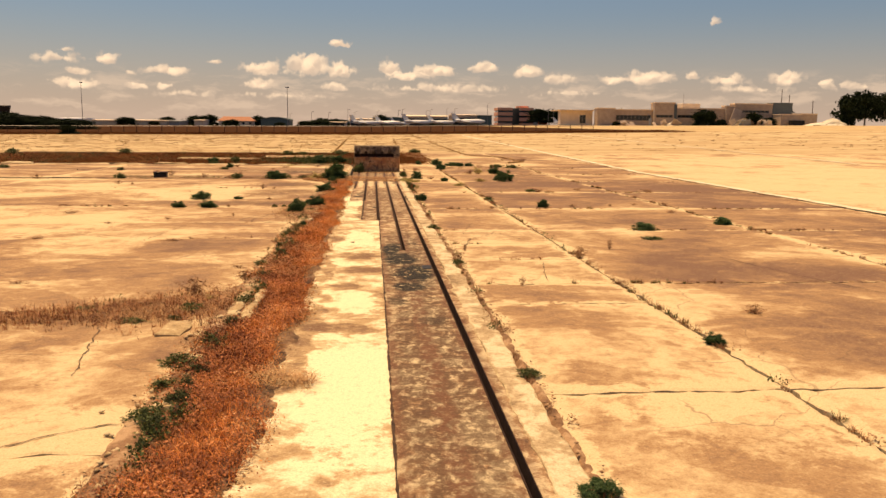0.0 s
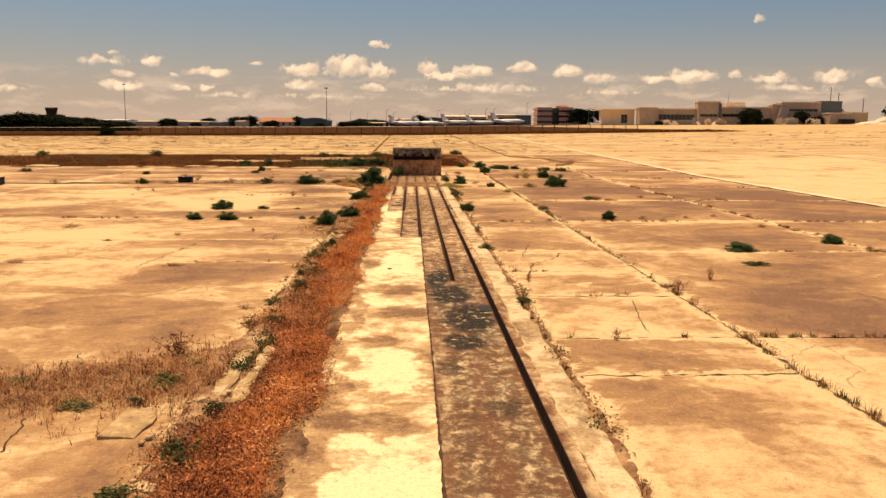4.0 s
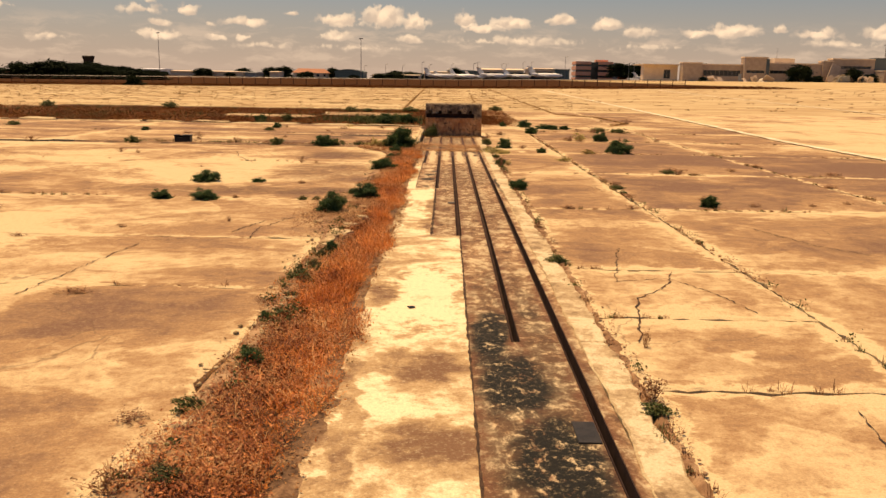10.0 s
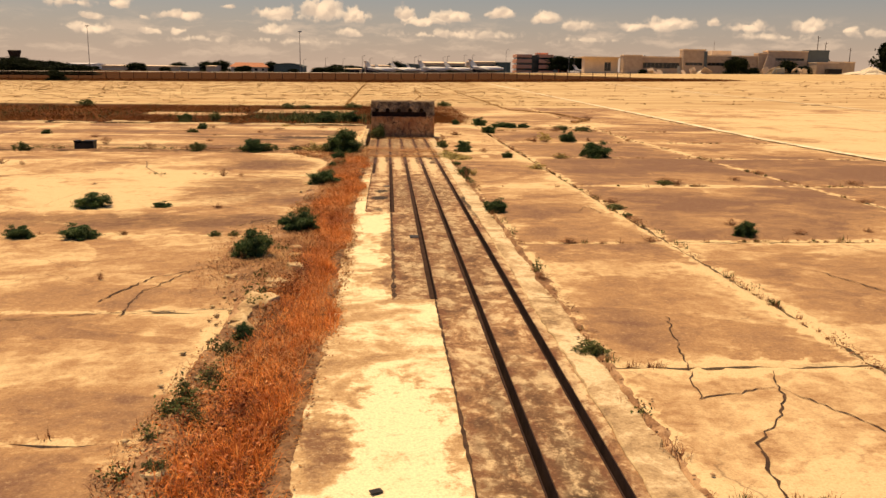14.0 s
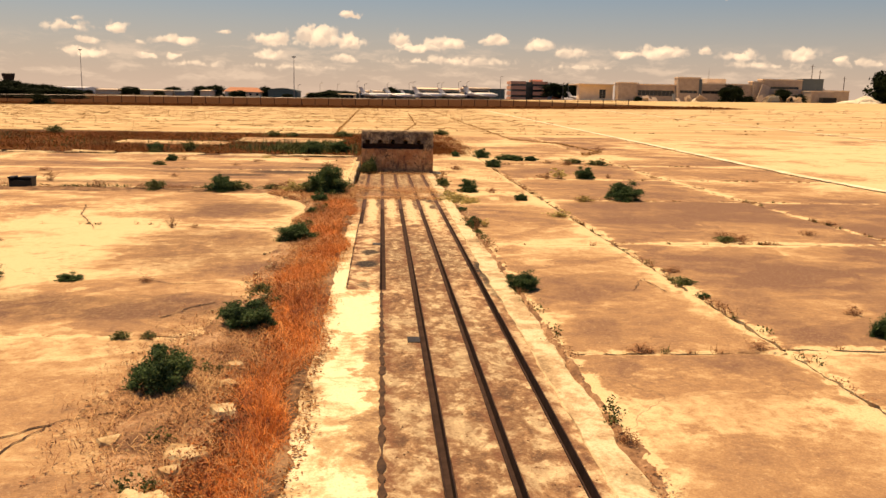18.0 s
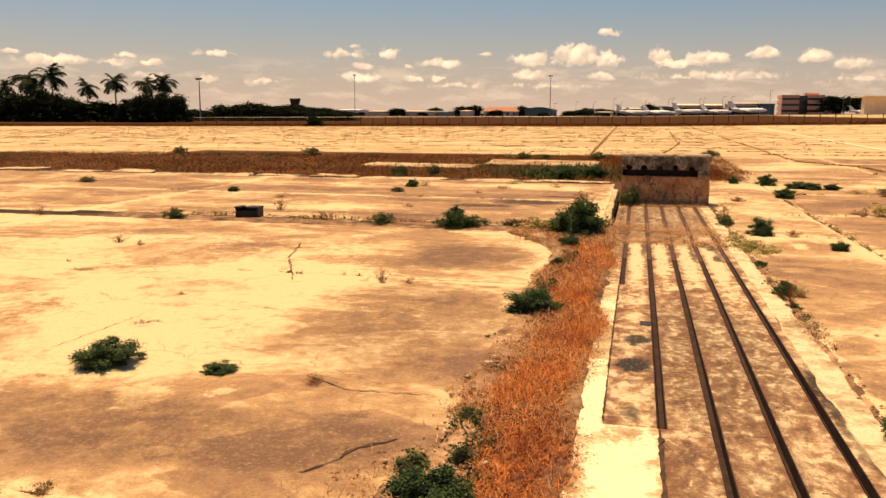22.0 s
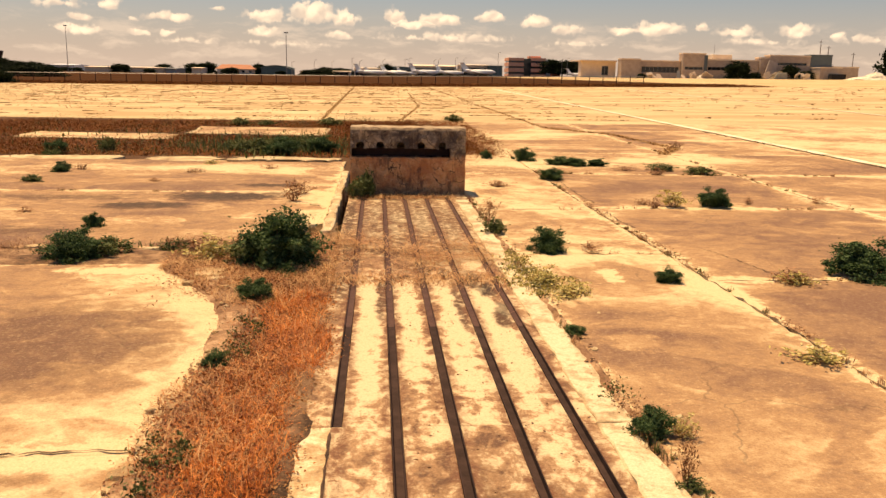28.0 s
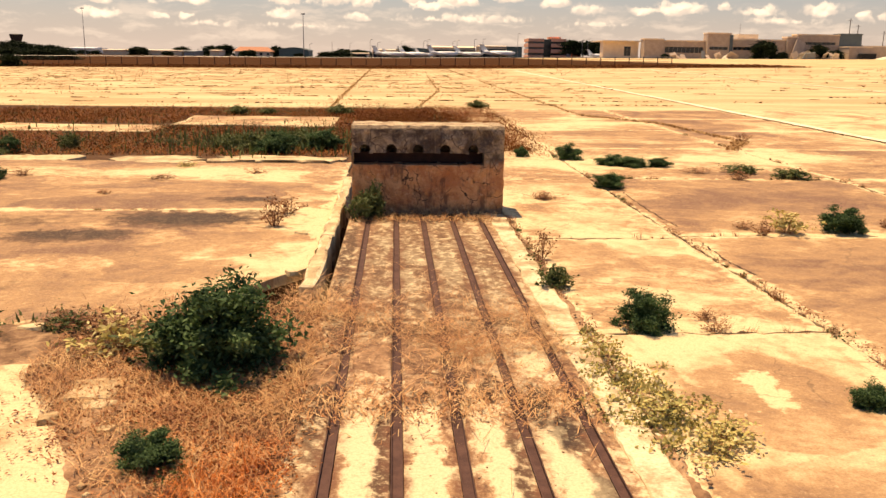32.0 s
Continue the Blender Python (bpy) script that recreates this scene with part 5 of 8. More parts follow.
    x, y = strip(-1.12, -0.88, 1.5, 37.4, 0.6)(2200)
    stuff("leaf_litter", leaf_mesh("leaf_litter", clumps(x, y, 5, 0.09, 0.012, 0.002), 0.012, rng, M_BROWN, 2.2, flat=True), "brown leaf litter blown against the lane", "leaf litter")
    x, y = strip(-1.92, -1.4, 1.5, 38.6)(3000)
    xb, yb = rng.normal(-2.0, 0.26, 900), rng.normal(23.6, 0.9, 900)
    xc, yc = rng.normal(-2.1, 0.4, 1300), rng.normal(38.0, 0.7, 1300)
    q = clumps(np.concatenate((x, xb, xc)), np.concatenate((y, yb, yc)), 5, 0.08, 0.012, 0.004)
    stuff("leaf_litter", leaf_mesh("leaf_litter", q, 0.013, rng, M_DEAD, 2.2, flat=True), "brown leaf litter at the edge of the slabs", "leaf litter")
    xa, ya = patchy(strip(1.46, 1.60, 0, 44.5, 0.2), 0.9, 0.1)(260)
    xb, yb = patchy(strip(3.76, 3.88, 2, 50, 0.2), 0.9, 0.12)(600)
    xc, yc = rng.normal(-2.6, 0.5, 200), rng.normal(10.9, 0.4, 200)
    q = clumps(np.concatenate((xa, xb, xc)), np.concatenate((ya, yb, yc)), 5, 0.07, 0.02, 0.012)
    stuff("leaf_litter", leaf_mesh("leaf_litter", q, 0.012, rng, M_DEAD, 2.2, flat=True), "reddish leaf litter lying in the slab joints", "leaf litter")
    xa, ya = patchy(strip(1.42, 1.58, 0, 44.5, 0.25), 0.9, 0.1)(38)
    xb, yb = patchy(strip(3.77, 3.9, 2, 50, 0.25), 0.9, 0.1)(52)
    stuff("joint_weeds", leaf_mesh("joint_weeds", np.concatenate((clumps(xa, ya, 40, 0.09, 0.07), clumps(xb, yb, 30, 0.10, 0.06))), 0.011, rng, M_DEAD), "dry leafy weeds along the slab joints", "weeds")
    xa, ya = patchy(strip(1.42, 1.58, 0, 44.5, 0.25), 1.3, 0.03)(34)
    xb, yb = patchy(strip(3.77, 3.9, 2, 50, 0.25), 1.3, 0.03)(22)
    xc, yc = rng.uniform(-12, -2.2, 22), rng.normal(39.3, 0.15, 22)
    q = np.concatenate((clumps(xa[:22], ya[:22], 44, 0.08, 0.08), clumps(xb, yb, 36, 0.09, 0.07), clumps(xc, yc, 60, 0.14, 0.12, -0.03)))
    stuff("joint_weeds", leaf_mesh("joint_weeds", q, 0.015, rng, M_OLIVE), "small green weeds along the slab joints", "weeds")
    xa, ya = np.concatenate((rng.normal(1.62, 0.22, 80), rng.normal(1.52, 0.1, 40))), np.concatenate((rng.normal(37.3, 0.35, 80), rng.normal(38.3, 0.5, 40)))
    order = rng.permutation(120)
    xa, ya = xa[order], ya[order]
    stuff("creeper", leaf_mesh("creeper", clumps(xa, ya, 20, 0.10, 0.04), 0.022, rng, M_YELLOW), "yellowish creeper spreading over the kerb", "creeper")
    stuff("creeper", leaf_mesh("creeper", clumps(xa[:70], ya[:70], 5, 0.12, 0.05), 0.022, rng, M_PALELEAF), "bleached leaves among the creeper", "creeper")

    # matted dead weeds in the wide cross joints
    def band(x0, x1, yc, half, tilt=0.0):
        def area(n):
            x = x0 + (x1 - x0) * rng.random(n)
            return x, yc + tilt * (x - x1) + rng.normal(0, half, n)
        return area

    def bare(area):
        """Keeps to the soil beyond the eaten-away slab corner."""
        def sub(n):
            x, y = area(n * 2)
            ok = (x > -1.9 - 1.55 * np.maximum(0, (y - 35.4) / 2.9) ** 1.6) & (y > 35.2) | (y > 38.2)
            return x[ok][:n], y[ok][:n]
        return sub

    def spread(n):
        x, y = bare(band(-3.2, -0.95, 37.7, 0.95))(n)
        return np.resize(x, n), np.resize(y, n)

    def weedy(x, n):
        return 10.9 + 0.33 * (x + 2.5) + rng.normal(0, 0.55, n) * (0.12 + 0.85 * np.clip(1 + (x + 2.4) / 3.0, 0, 1))

    v = np.concatenate((blades(16000, patchy(lambda n: (lambda x: (x, weedy(x, n)))(-1.85 - 4.6 * rng.random(n) ** 1.4), 0.9, 0.5), (0.03, 0.14), 0.0055, -0.3, rng, lambda x, y: soil(x, y) + 0.045, 0, 0.15),
                        blades(5000, lambda n: (rng.normal(-2.0, 0.33, n), rng.normal(23.7, 0.95, n)), (0.03, 0.13), 0.0046, -0.25, rng, lambda x, y: soil(x, y) + 0.058, 0, 0.15),
                        blades(8000, patchy(band(-13.0, -1.4, 39.3, 0.26), 0.6, 0.25), (0.03, 0.13), 0.007, -0.5, rng, lambda x, y: soil(x, y) + 0.03, 0, 0.15),
                        blades(9000, spread, (0.03, 0.15), 0.005, -0.3, rng, lambda x, y: soil(x, y) + 0.05, 0, 0.2)))
    stuff("dead_weeds", blade_mesh("dead_weeds", v, M_DEAD), "matted dead weeds in the wide slab joints", "weeds")
    v = np.concatenate((blades(700, patchy(band(-3.6, -2.0, 11.2, 0.35, 0.1), 1.2, 0.05), (0.03, 0.1), 0.02, 0.8, rng, soil, 0.5),
                        blades(1100, patchy(band(-12.0, -1.8, 39.3, 0.22), 0.8, 0.05), (0.05, 0.16), 0.024, 0.8, rng, soil, 0.4)))
    stuff("green_weeds", blade_mesh("green_weeds", v, M_OLIVE), "sparse green weeds in the wide slab joints", "weeds")
    x = -1.85 - 4.8 * rng.random(1100) ** 1.2
    y = weedy(x, 1100)
    v = tufts(x, y, 13, 0.05, (0.03, 0.13), 0.005, 0.9, rng, lambda a, b: soil(a, b) + 0.04, 0.4)
    stuff("dead_weeds", blade_mesh("dead_weeds", v, M_REDDEAD), "reddish dead weeds crowding the wide slab joint", "weeds")
    # straw blown across the channels
    v = np.concatenate((blades(5200, patchy(band(-1.4, 1.2, 38.6, 0.75, -0.3), 1.3, 0.45), (0.08, 0.34), 0.0042, -0.12, rng, lambda x, y: 0.012 + 0.035 * rng.random(len(x)), 0.0, 0.05),
                        blades(1500, band(-1.0, 1.35, 44.6, 0.18), (0.05, 0.2), 0.007, -0.4, rng, lambda x, y: 0.01 + 0 * x, 0, 0.1),
                        blades(1600, band(-1.05, 1.2, 37.4, 0.2), (0.03, 0.12), 0.008, -0.2, rng, lambda x, y: 0.01 + 0 * x, 0, 0.1)))
    v = np.concatenate((v, blades(700, band(-1.15, -0.55, 7.5, 0.13, -0.3), (0.05, 0.22), 0.005, -0.2, rng, lambda x, y: 0.012 + 0.03 * rng.random(len(x)), 0, 0.1)))
    v = np.concatenate((v, blades(4500, lambda n: (lambda x: (x, weedy(x, n)))(-1.9 - 3.4 * rng.random(n) ** 1.3), (0.05, 0.2), 0.0038, -0.2, rng, lambda x, y: 0.014 + 0.03 * rng.random(len(x)), 0, 0.1)))
    v = np.concatenate((v, blades(3500, lambda n: (rng.normal(-1.95, 0.33, n), rng.normal(23.6, 1.0, n)), (0.04, 0.17), 0.0038, -0.2, rng, lambda x, y: 0.014 + 0.02 * rng.random(len(x)), 0, 0.1)))
    v = np.concatenate((v, blades(8000, spread, (0.06, 0.24), 0.0042, -0.18, rng, lambda x, y: 0.015 + 0.03 * rng.random(len(x)), 0, 0.1)))
    stuff("straw", blade_mesh("straw", v, M_STRAW), "loose dry straw lying across the steel channels", "straw")

    # weeds that follow the slab joints: uneven tufts with bare stretches between
    def along(x0, x1, y0, y1, n, wob=0.02):
        """Tuft places along one joint, bunched where the joint holds soil."""
        f = rng.random(n * 3)
        x, y = x0 + (x1 - x0) * f, y0 + (y1 - y0) * f
        v = np.array([noise.noise(Vector((a * 0.55, b * 0.55, 2.0))) for a, b in zip(x, y)]) + rng.normal(0, 0.12, n * 3)
        pick = np.argsort(-v)[:n]
        return x[pick] + rng.normal(0, wob, n), y[pick] + rng.normal(0, wob, n)

    cross = (12.4, 19.1, 24.5, 30.9, 37.4, 43.4, 49.0)
    runs = [along(1.5, 1.5, -2, 44.9, 150, 0.035), along(3.82, 3.82, -2, 50, 150, 0.03), along(9.2, 9.2, 5, 60, 240, 0.06), along(14.7, 14.7, 10, 68, 130, 0.07)]
    runs += [along(3.9, 14.7, y, y, 52, 0.04) for y in cross] + [along(1.6, 3.8, y, y, 5, 0.02) for y in (12.4, 14.8, 16.85, 19.12, 24.4, 30.7, 39.0, 43.2)]
    runs += [along(-14.0, -1.9, 25.05, 25.05, 30, 0.05), along(-14.0, -2.0, 17.85, 17.85, 12, 0.03), along(-14.0, -2.0, 32.6, 32.6, 10, 0.03), along(-16.0, -2.0, 45.2, 45.2, 26, 0.05)]
    cx, cy = np.concatenate([r[0] for r in runs]), np.concatenate([r[1] for r in runs])
    stuff("joint_weeds", blade_mesh("joint_weeds", tufts(cx, cy, 22, 0.055, (0.02, 0.10), 0.0048, 1.1, rng, rise_array, 0.4), M_DEAD), "uneven dead weed tufts growing in the slab joints", "weeds")
    pick = rng.random(len(cx)) < 0.22
    stuff("joint_weeds", blade_mesh("joint_weeds", tufts(cx[pick], cy[pick], 22, 0.045, (0.02, 0.09), 0.007, 1.0, rng, rise_array, 0.4), M_OLIVE), "green and yellowish weed tufts in the slab joints", "weeds")

    # tall brown weeds in the ditch
    def ditch(n):
        x = -62 + 66 * rng.random(n * 3) ** 0.8
        y = 52.4 + 19 * rng.random(n * 3)
        far = 70.0 + 0.16 * x * 0.9
        ok = (y < far + rng.normal(0, 0.5, n * 3)) & ~((x > -13.5) & (x < -8) & (y > 58.0) & (y < 61.2)) & ~((x > -8) & (x < -2.4) & (y > 60.2) & (y < 64.8))
        ok &= ~((x > -1.2) & (y < 56.5)) | (rng.random(n * 3) < 0.25)
        return x[ok][:n], y[ok][:n]

    x, y = ditch(100000)
    v = blades(len(x), lambda n: (x, y), (0.10, 0.36), 0.018, -0.25, rng, lambda a, b: rise_array(a, b) - 0.02, 0, 0.2)
    stuff("brown_grass", blade_mesh("brown_grass", v, M_DITCH), "flattened brown grass on the floor of the ditch", "grass")
    x, y = patchy(ditch, 0.3, 0.25)(1500)
    stuff("ditch_weeds", leaf_mesh("ditch_weeds", clumps(x, y, 90, 0.5, 0.17, -0.04), 0.018, rng, M_DITCH, 2.6), "tangled brown and olive weed tufts in the ditch", "weeds")
    x, y = patchy(ditch, 0.22, 0.06)(420)
    stuff("ditch_weeds", leaf_mesh("ditch_weeds", clumps(x, y, 70, 0.42, 0.26, -0.04), 0.02, rng, M_EDGEGREEN, 2.4), "dusty green weed clumps in the ditch", "weeds")
    x, y = patchy(ditch, 0.35, 0.05)(500)
    stuff("ditch_weeds", leaf_mesh("ditch_weeds", clumps(x, y, 60, 0.5, 0.24, -0.04), 0.018, rng, M_REDDEAD, 2.6), "rusty dead weed clumps in the ditch", "weeds")
    x, y = patchy(ditch, 0.5, 0.4)(7000)
    v = blades(len(x), lambda n: (x, y), (0.05, 0.22), 0.016, 1.1, rng, lambda a, b: rise_array(a, b) - 0.04, 0.5)
    stuff("brown_grass", blade_mesh("brown_grass", v, M_DITCH), "tall brown dead grass in the ditch behind the apron", "grass")
    v = np.concatenate((blades(1800, lambda n: (rng.normal(-3.6, 1.4, n), rng.normal(55.5, 1.4, n)), (0.15, 0.5), 0.04, 0.6, rng, lambda a, b: rise_array(a, b) - 0.04),
                        blades(900, lambda n: (-30 + 30 * rng.random(n), 54 + 9 * rng.random(n)), (0.1, 0.35), 0.04, 0.6, rng, lambda a, b: rise_array(a, b) - 0.04)))
    stuff("green_weeds", blade_mesh("green_weeds", v, M_OLIVE), "patches of green weeds among the brown grass", "weeds")
    def behind(n):
        """Dense weeds behind the block, thinning out to the open apron."""
        y = 53.6 + 13.0 * rng.random(n) ** 1.2
        x = -1.6 + (4.9 - 0.10 * (y - 53.6)) * rng.random(n) ** 0.85 + rng.normal(0, 0.16, n)
        return x, y

    x, y = behind(760)
    stuff("ditch_weeds", leaf_mesh("ditch_weeds", clumps(x, y, 80, 0.34, 0.17, -0.03), 0.017, rng, M_DITCH, 2.6), "dense reddish brown weeds behind the concrete block", "weeds")
    v = blades(22000, behind, (0.06, 0.24), 0.010, 0.7, rng, lambda a, b: rise_array(a, b) - 0.04)
    stuff("brown_grass", blade_mesh("brown_grass", v, M_DITCH), "rusty dry grass behind the concrete block", "grass")

    # far apron: weedy joints as broken rows, long cracks
    rows = []
    def dashes(x0, x1, y, count, long, wide):
        """Broken runs of weeds along one joint."""
        c = x0 + (x1 - x0) * rng.random(count)
        l = long * (0.2 + rng.random(count) ** 2)
        per = 16
        x = (c[:, None] + l[:, None] * (rng.random((count, per)) - 0.5)).reshape(-1)
        return x, y + rng.normal(0, wide, len(x))

    y = 73.0
    while y < 151.0:
        x, yy = dashes(-85, 13, y, 76, 2.2, 0.10)
        rows.append(blades(len(x), lambda m: (x, yy), (0.08, 0.28), 0.09, -0.05, rng, lambda a, b: rise_array(a, b) + 0.02, 0, 0.1))
        x, yy = dashes(14, 110, y, 14, 2.6, 0.08)
        rows.append(blades(len(x), lambda m: (x, yy), (0.1, 0.4), 0.08, -0.1, rng, lambda a, b: rise_array(a, b) + 0.015, 0, 0.1))
        y += rng.uniform(1.4, 3.2)

    def trail(points, n, wide):
        p = np.array(points)
        seg = rng.integers(0, len(p) - 1, n)
        f = rng.random((n, 1))
        q = p[seg] * (1 - f) + p[seg + 1] * f
        return q[:, 0] + rng.normal(0, wide, n), q[:, 1] + rng.normal(0, wide * 2, n)

    for pts, n, w in ((((-3.2, 69.4), (-3.4, 94.4), (-3.7, 150.0)), 1300, 0.07), (((9.0, 54.3), (10.2, 56.4), (9.6, 62.7), (7.4, 66.4), (7.1, 88.4), (6.7, 148.0)), 2300, 0.08),
                      (((0.5, 68.1), (2.5, 86.8), (3.0, 120.0)), 500, 0.06)):
        x, y = trail(pts, n, w)
        rows.append(blades(n, lambda m: (x, y), (0.03, 0.15), 0.035, -0.2, rng, lambda a, b: rise_array(a, b) + 0.02, 0))
    stuff("joint_weeds", blade_mesh("joint_weeds", np.concatenate(rows), M_DASH), "broken rows of brown weeds in the joints of the far apron", "weeds")
    # verge by the boundary fence
    x, y = -130 + 190 * rng.random(40000), 151 + 20 * rng.random(40000)
    v = blades(40000, lambda n: (x, y), (0.10, 0.35), 0.09, 0.6, rng, rise_array, 0.3)
    stuff("brown_grass", blade_mesh("brown_grass", v, M_DITCH), "dry brown grass verge along the boundary fence", "grass")


build_cover()


def pebbles(name, p, size, rng, mat, label, category):
    """Small angular stones, eight faces each."""
    n = len(p)
    base = np.array([(1, 0, 0), (0, 1, 0), (-1, 0, 0), (0, -1, 0), (0, 0, 0.7), (0, 0, -0.5)])
    s = size * (0.4 + rng.random((n, 1, 1)) ** 2.5 * 1.8)
    a = rng.random(n) * 6.283
    c, t = np.cos(a)[:, None], np.sin(a)[:, None]
    q = base[None] * (0.6 + 0.7 * rng.random((n, 6, 3))) * s
    q = np.stack((q[:, :, 0] * c - q[:, :, 1] * t, q[:, :, 0] * t + q[:, :, 1] * c, q[:, :, 2]), 2) + p[:, None, :]
    f = np.array([(0, 1, 4), (1, 2, 4), (2, 3, 4), (3, 0, 4), (1, 0, 5), (2, 1, 5), (3, 2, 5), (0, 3, 5)])
    idx = (np.arange(n)[:, None, None] * 6 + f[None]).reshape(-1)
    me = bpy.data.meshes.new(name)
    me.vertices.add(n * 6)
    me.vertices.foreach_set("co", q.reshape(-1))
    me.loops.add(n * 24)
    me.loops.foreach_set("vertex_index", idx.astype(np.int32))
    me.polygons.add(n * 8)
    me.polygons.foreach_set("loop_start", (np.arange(n * 8) * 3).astype(np.int32))
    me.update(calc_edges=True)
    me.materials.append(mat)
    return stuff(name, me, label, category)


def drift(x0, x1, y0, y1, cell, height, label, mat):
    """Loose dirt that thins out where its surface dips under the paving."""
    nx, ny = round((x1 - x0) / cell), round((y1 - y0) / cell)
    v, f = [], []
    for j in range(ny + 1):
        for i in range(nx + 1):
            x, y = x0 + (x1 - x0) * i / nx, y0 + (y1 - y0) * j / ny
            rough = noise.fractal(Vector((x * 2.6, y * 2.6, 3.1)), 0.75, 2.0, 5)
            v.append((x, y, max(-0.06, height(x, y) + 0.022 * rough)))
            if i and j:
                a = j * (nx + 1) + i
                q = (a - nx - 2, a - nx - 1, a, a - 1)
                if max(v[k][2] for k in q) > -0.045:
                    f.append(q)
    return stuff("loose_dirt", mesh_of("loose_dirt", v, f, mat, smooth=True), label, "dirt")


def bulge(y, at, wide, high):
    return high * math.exp(-((y - at) / wide) ** 2)


def slab_side(x, y):
    b = bulge(y, 23.7, 1.7, 0.65) + bulge(y, 11.2, 0.9, 0.5) + bulge(y, 38.0, 1.6, 1.0) + bulge(y, 30.5, 2.0, 0.15) + 0.10 * noise.noise(Vector((1, y * 0.7, 9)))
    c, w = -1.82 - b * 0.5, 0.12 + b * 0.5
    return 0.036 * (1 - ((x - c) / w) ** 2) - 0.014


def lane_side(x, y):
    w = 0.09 + 0.11 * noise.noise(Vector((3, y * 0.8, 2))) + bulge(y, 14.5, 1.2, 0.06) + bulge(y, 9.5, 1.0, 0.08) + bulge(y, 6.6, 1.9, 0.10)
    return 0.028 * (1 - ((x + 1.0) / max(0.04, w)) ** 2) - 0.016


def kerb_side(x, y):
    w = 0.02 + 0.13 * noise.noise(Vector((6, y * 0.8, 4))) + 0.05 * noise.noise(Vector((2, y * 3, 4)))
    return max(-0.05, 0.016 * (1 - ((x - 1.515) / max(0.03, w)) ** 2) - 0.010 + 0.02 * noise.fractal(Vector((x * 9, y * 9, 1)), 0.8, 2.0, 4))


def cross_joint(x, y):
    c = 10.9 + 0.33 * (x + 2.5) + 0.25 * noise.noise(Vector((x * 0.9, 2, 2)))
    return 0.03 * (1 - ((y - c) / (0.16 + 0.75 * max(0.0, min(1.0, 1 + (x + 2.4) / 3.0)))) ** 2) - 0.016


def rail_end(x, y):
    if min(abs(x - s) for s in SLOT_X) < 0.05:
        return -0.05
    return 0.022 * (1 - ((y - 38.1 + 0.15 * x) / 0.75) ** 2) * (1.0 if x < 0.2 else max(0.2, 1 - 0.6 * (x - 0.2))) - 0.019


def far_joint(x, y):
    return 0.04 * (1 - ((y - 38.85 + 0.25 * noise.noise(Vector((x * 0.7, 7, 2)))) / 0.60) ** 2) - 0.02


def build_dirt():
    rng = np.random.default_rng(77)
    drift(-3.7, -1.45, 1.0, 39.4, 0.055, slab_side, "gravelly brown dirt along the eaten slab edge", M_DIRT)
    drift(-1.35, -0.6, 1.0, 37.6, 0.05, lane_side, "thin brown dirt washed over the lane edge", M_MULCH)
    drift(-6.5, -1.8, 9.2, 12.6, 0.07, cross_joint, "brown dirt filling the wide slab joint", M_DIRT)
    drift(-1.3, 1.2, 36.9, 39.4, 0.025, rail_end, "reddish dirt lying over the steel channels", M_DIRT)
    drift(-13.5, -1.9, 37.9, 40.0, 0.08, far_joint, "dry dirt filling the wide slab joint", M_MULCH)
    drift(1.4, 1.75, 0.0, 45.0, 0.035, kerb_side, "reddish dirt lying in the joint beside the kerb", M_DIRT)
    n = 2000
    y = 2 + 36.5 * rng.random(n)
    b = 0.5 * np.exp(-((y - 23.6) / 2.6) ** 2) + 0.3 * np.exp(-((y - 37.5) / 1.8) ** 2)
    p = np.stack((rng.normal(-1.88, 0.07, n) - b * rng.random(n), y, np.full(n, 0.014)), 1)
    pebbles("gravel", p, 0.007, rng, M_DIRT, "brown gravel and crumbs at the slab edge", "gravel")
    p = np.stack((rng.normal(-1.86, 0.1, 700) - b[:700] * 0.5, y[:700], np.full(700, 0.016)), 1)
    pebbles("gravel", p, 0.02, rng, M_CHUNK, "pale concrete crumbs at the slab edge", "gravel")
    p = np.stack((rng.normal(1.53, 0.05, 600), 44 * rng.random(600), np.full(600, 0.02)), 1)
    pebbles("gravel", p, 0.011, rng, M_DIRT, "brown grit in the joint beside the kerb", "gravel")
    p = np.stack((rng.normal(-2.05, 0.24, 500), rng.normal(23.8, 0.8, 500), np.full(500, 0.016)), 1)
    pebbles("gravel", p, 0.009, rng, M_DIRT, "brown gravel round the roots of the shrubs", "gravel")
    n = 2200
    x, y = rng.uniform(-0.25, 1.2, n), 21.5 + 23 * rng.random(n)
    keep = np.min(np.abs(x[:, None] - np.array(SLOT_X)[None]), 1) > 0.055
    x, y = x[keep], y[keep]
    n = len(x)
    pebbles("gravel", np.stack((x, y, np.full(n, 0.002)), 1), 0.006, rng, M_DIRT, "fine gravel strewn over the track", "gravel")


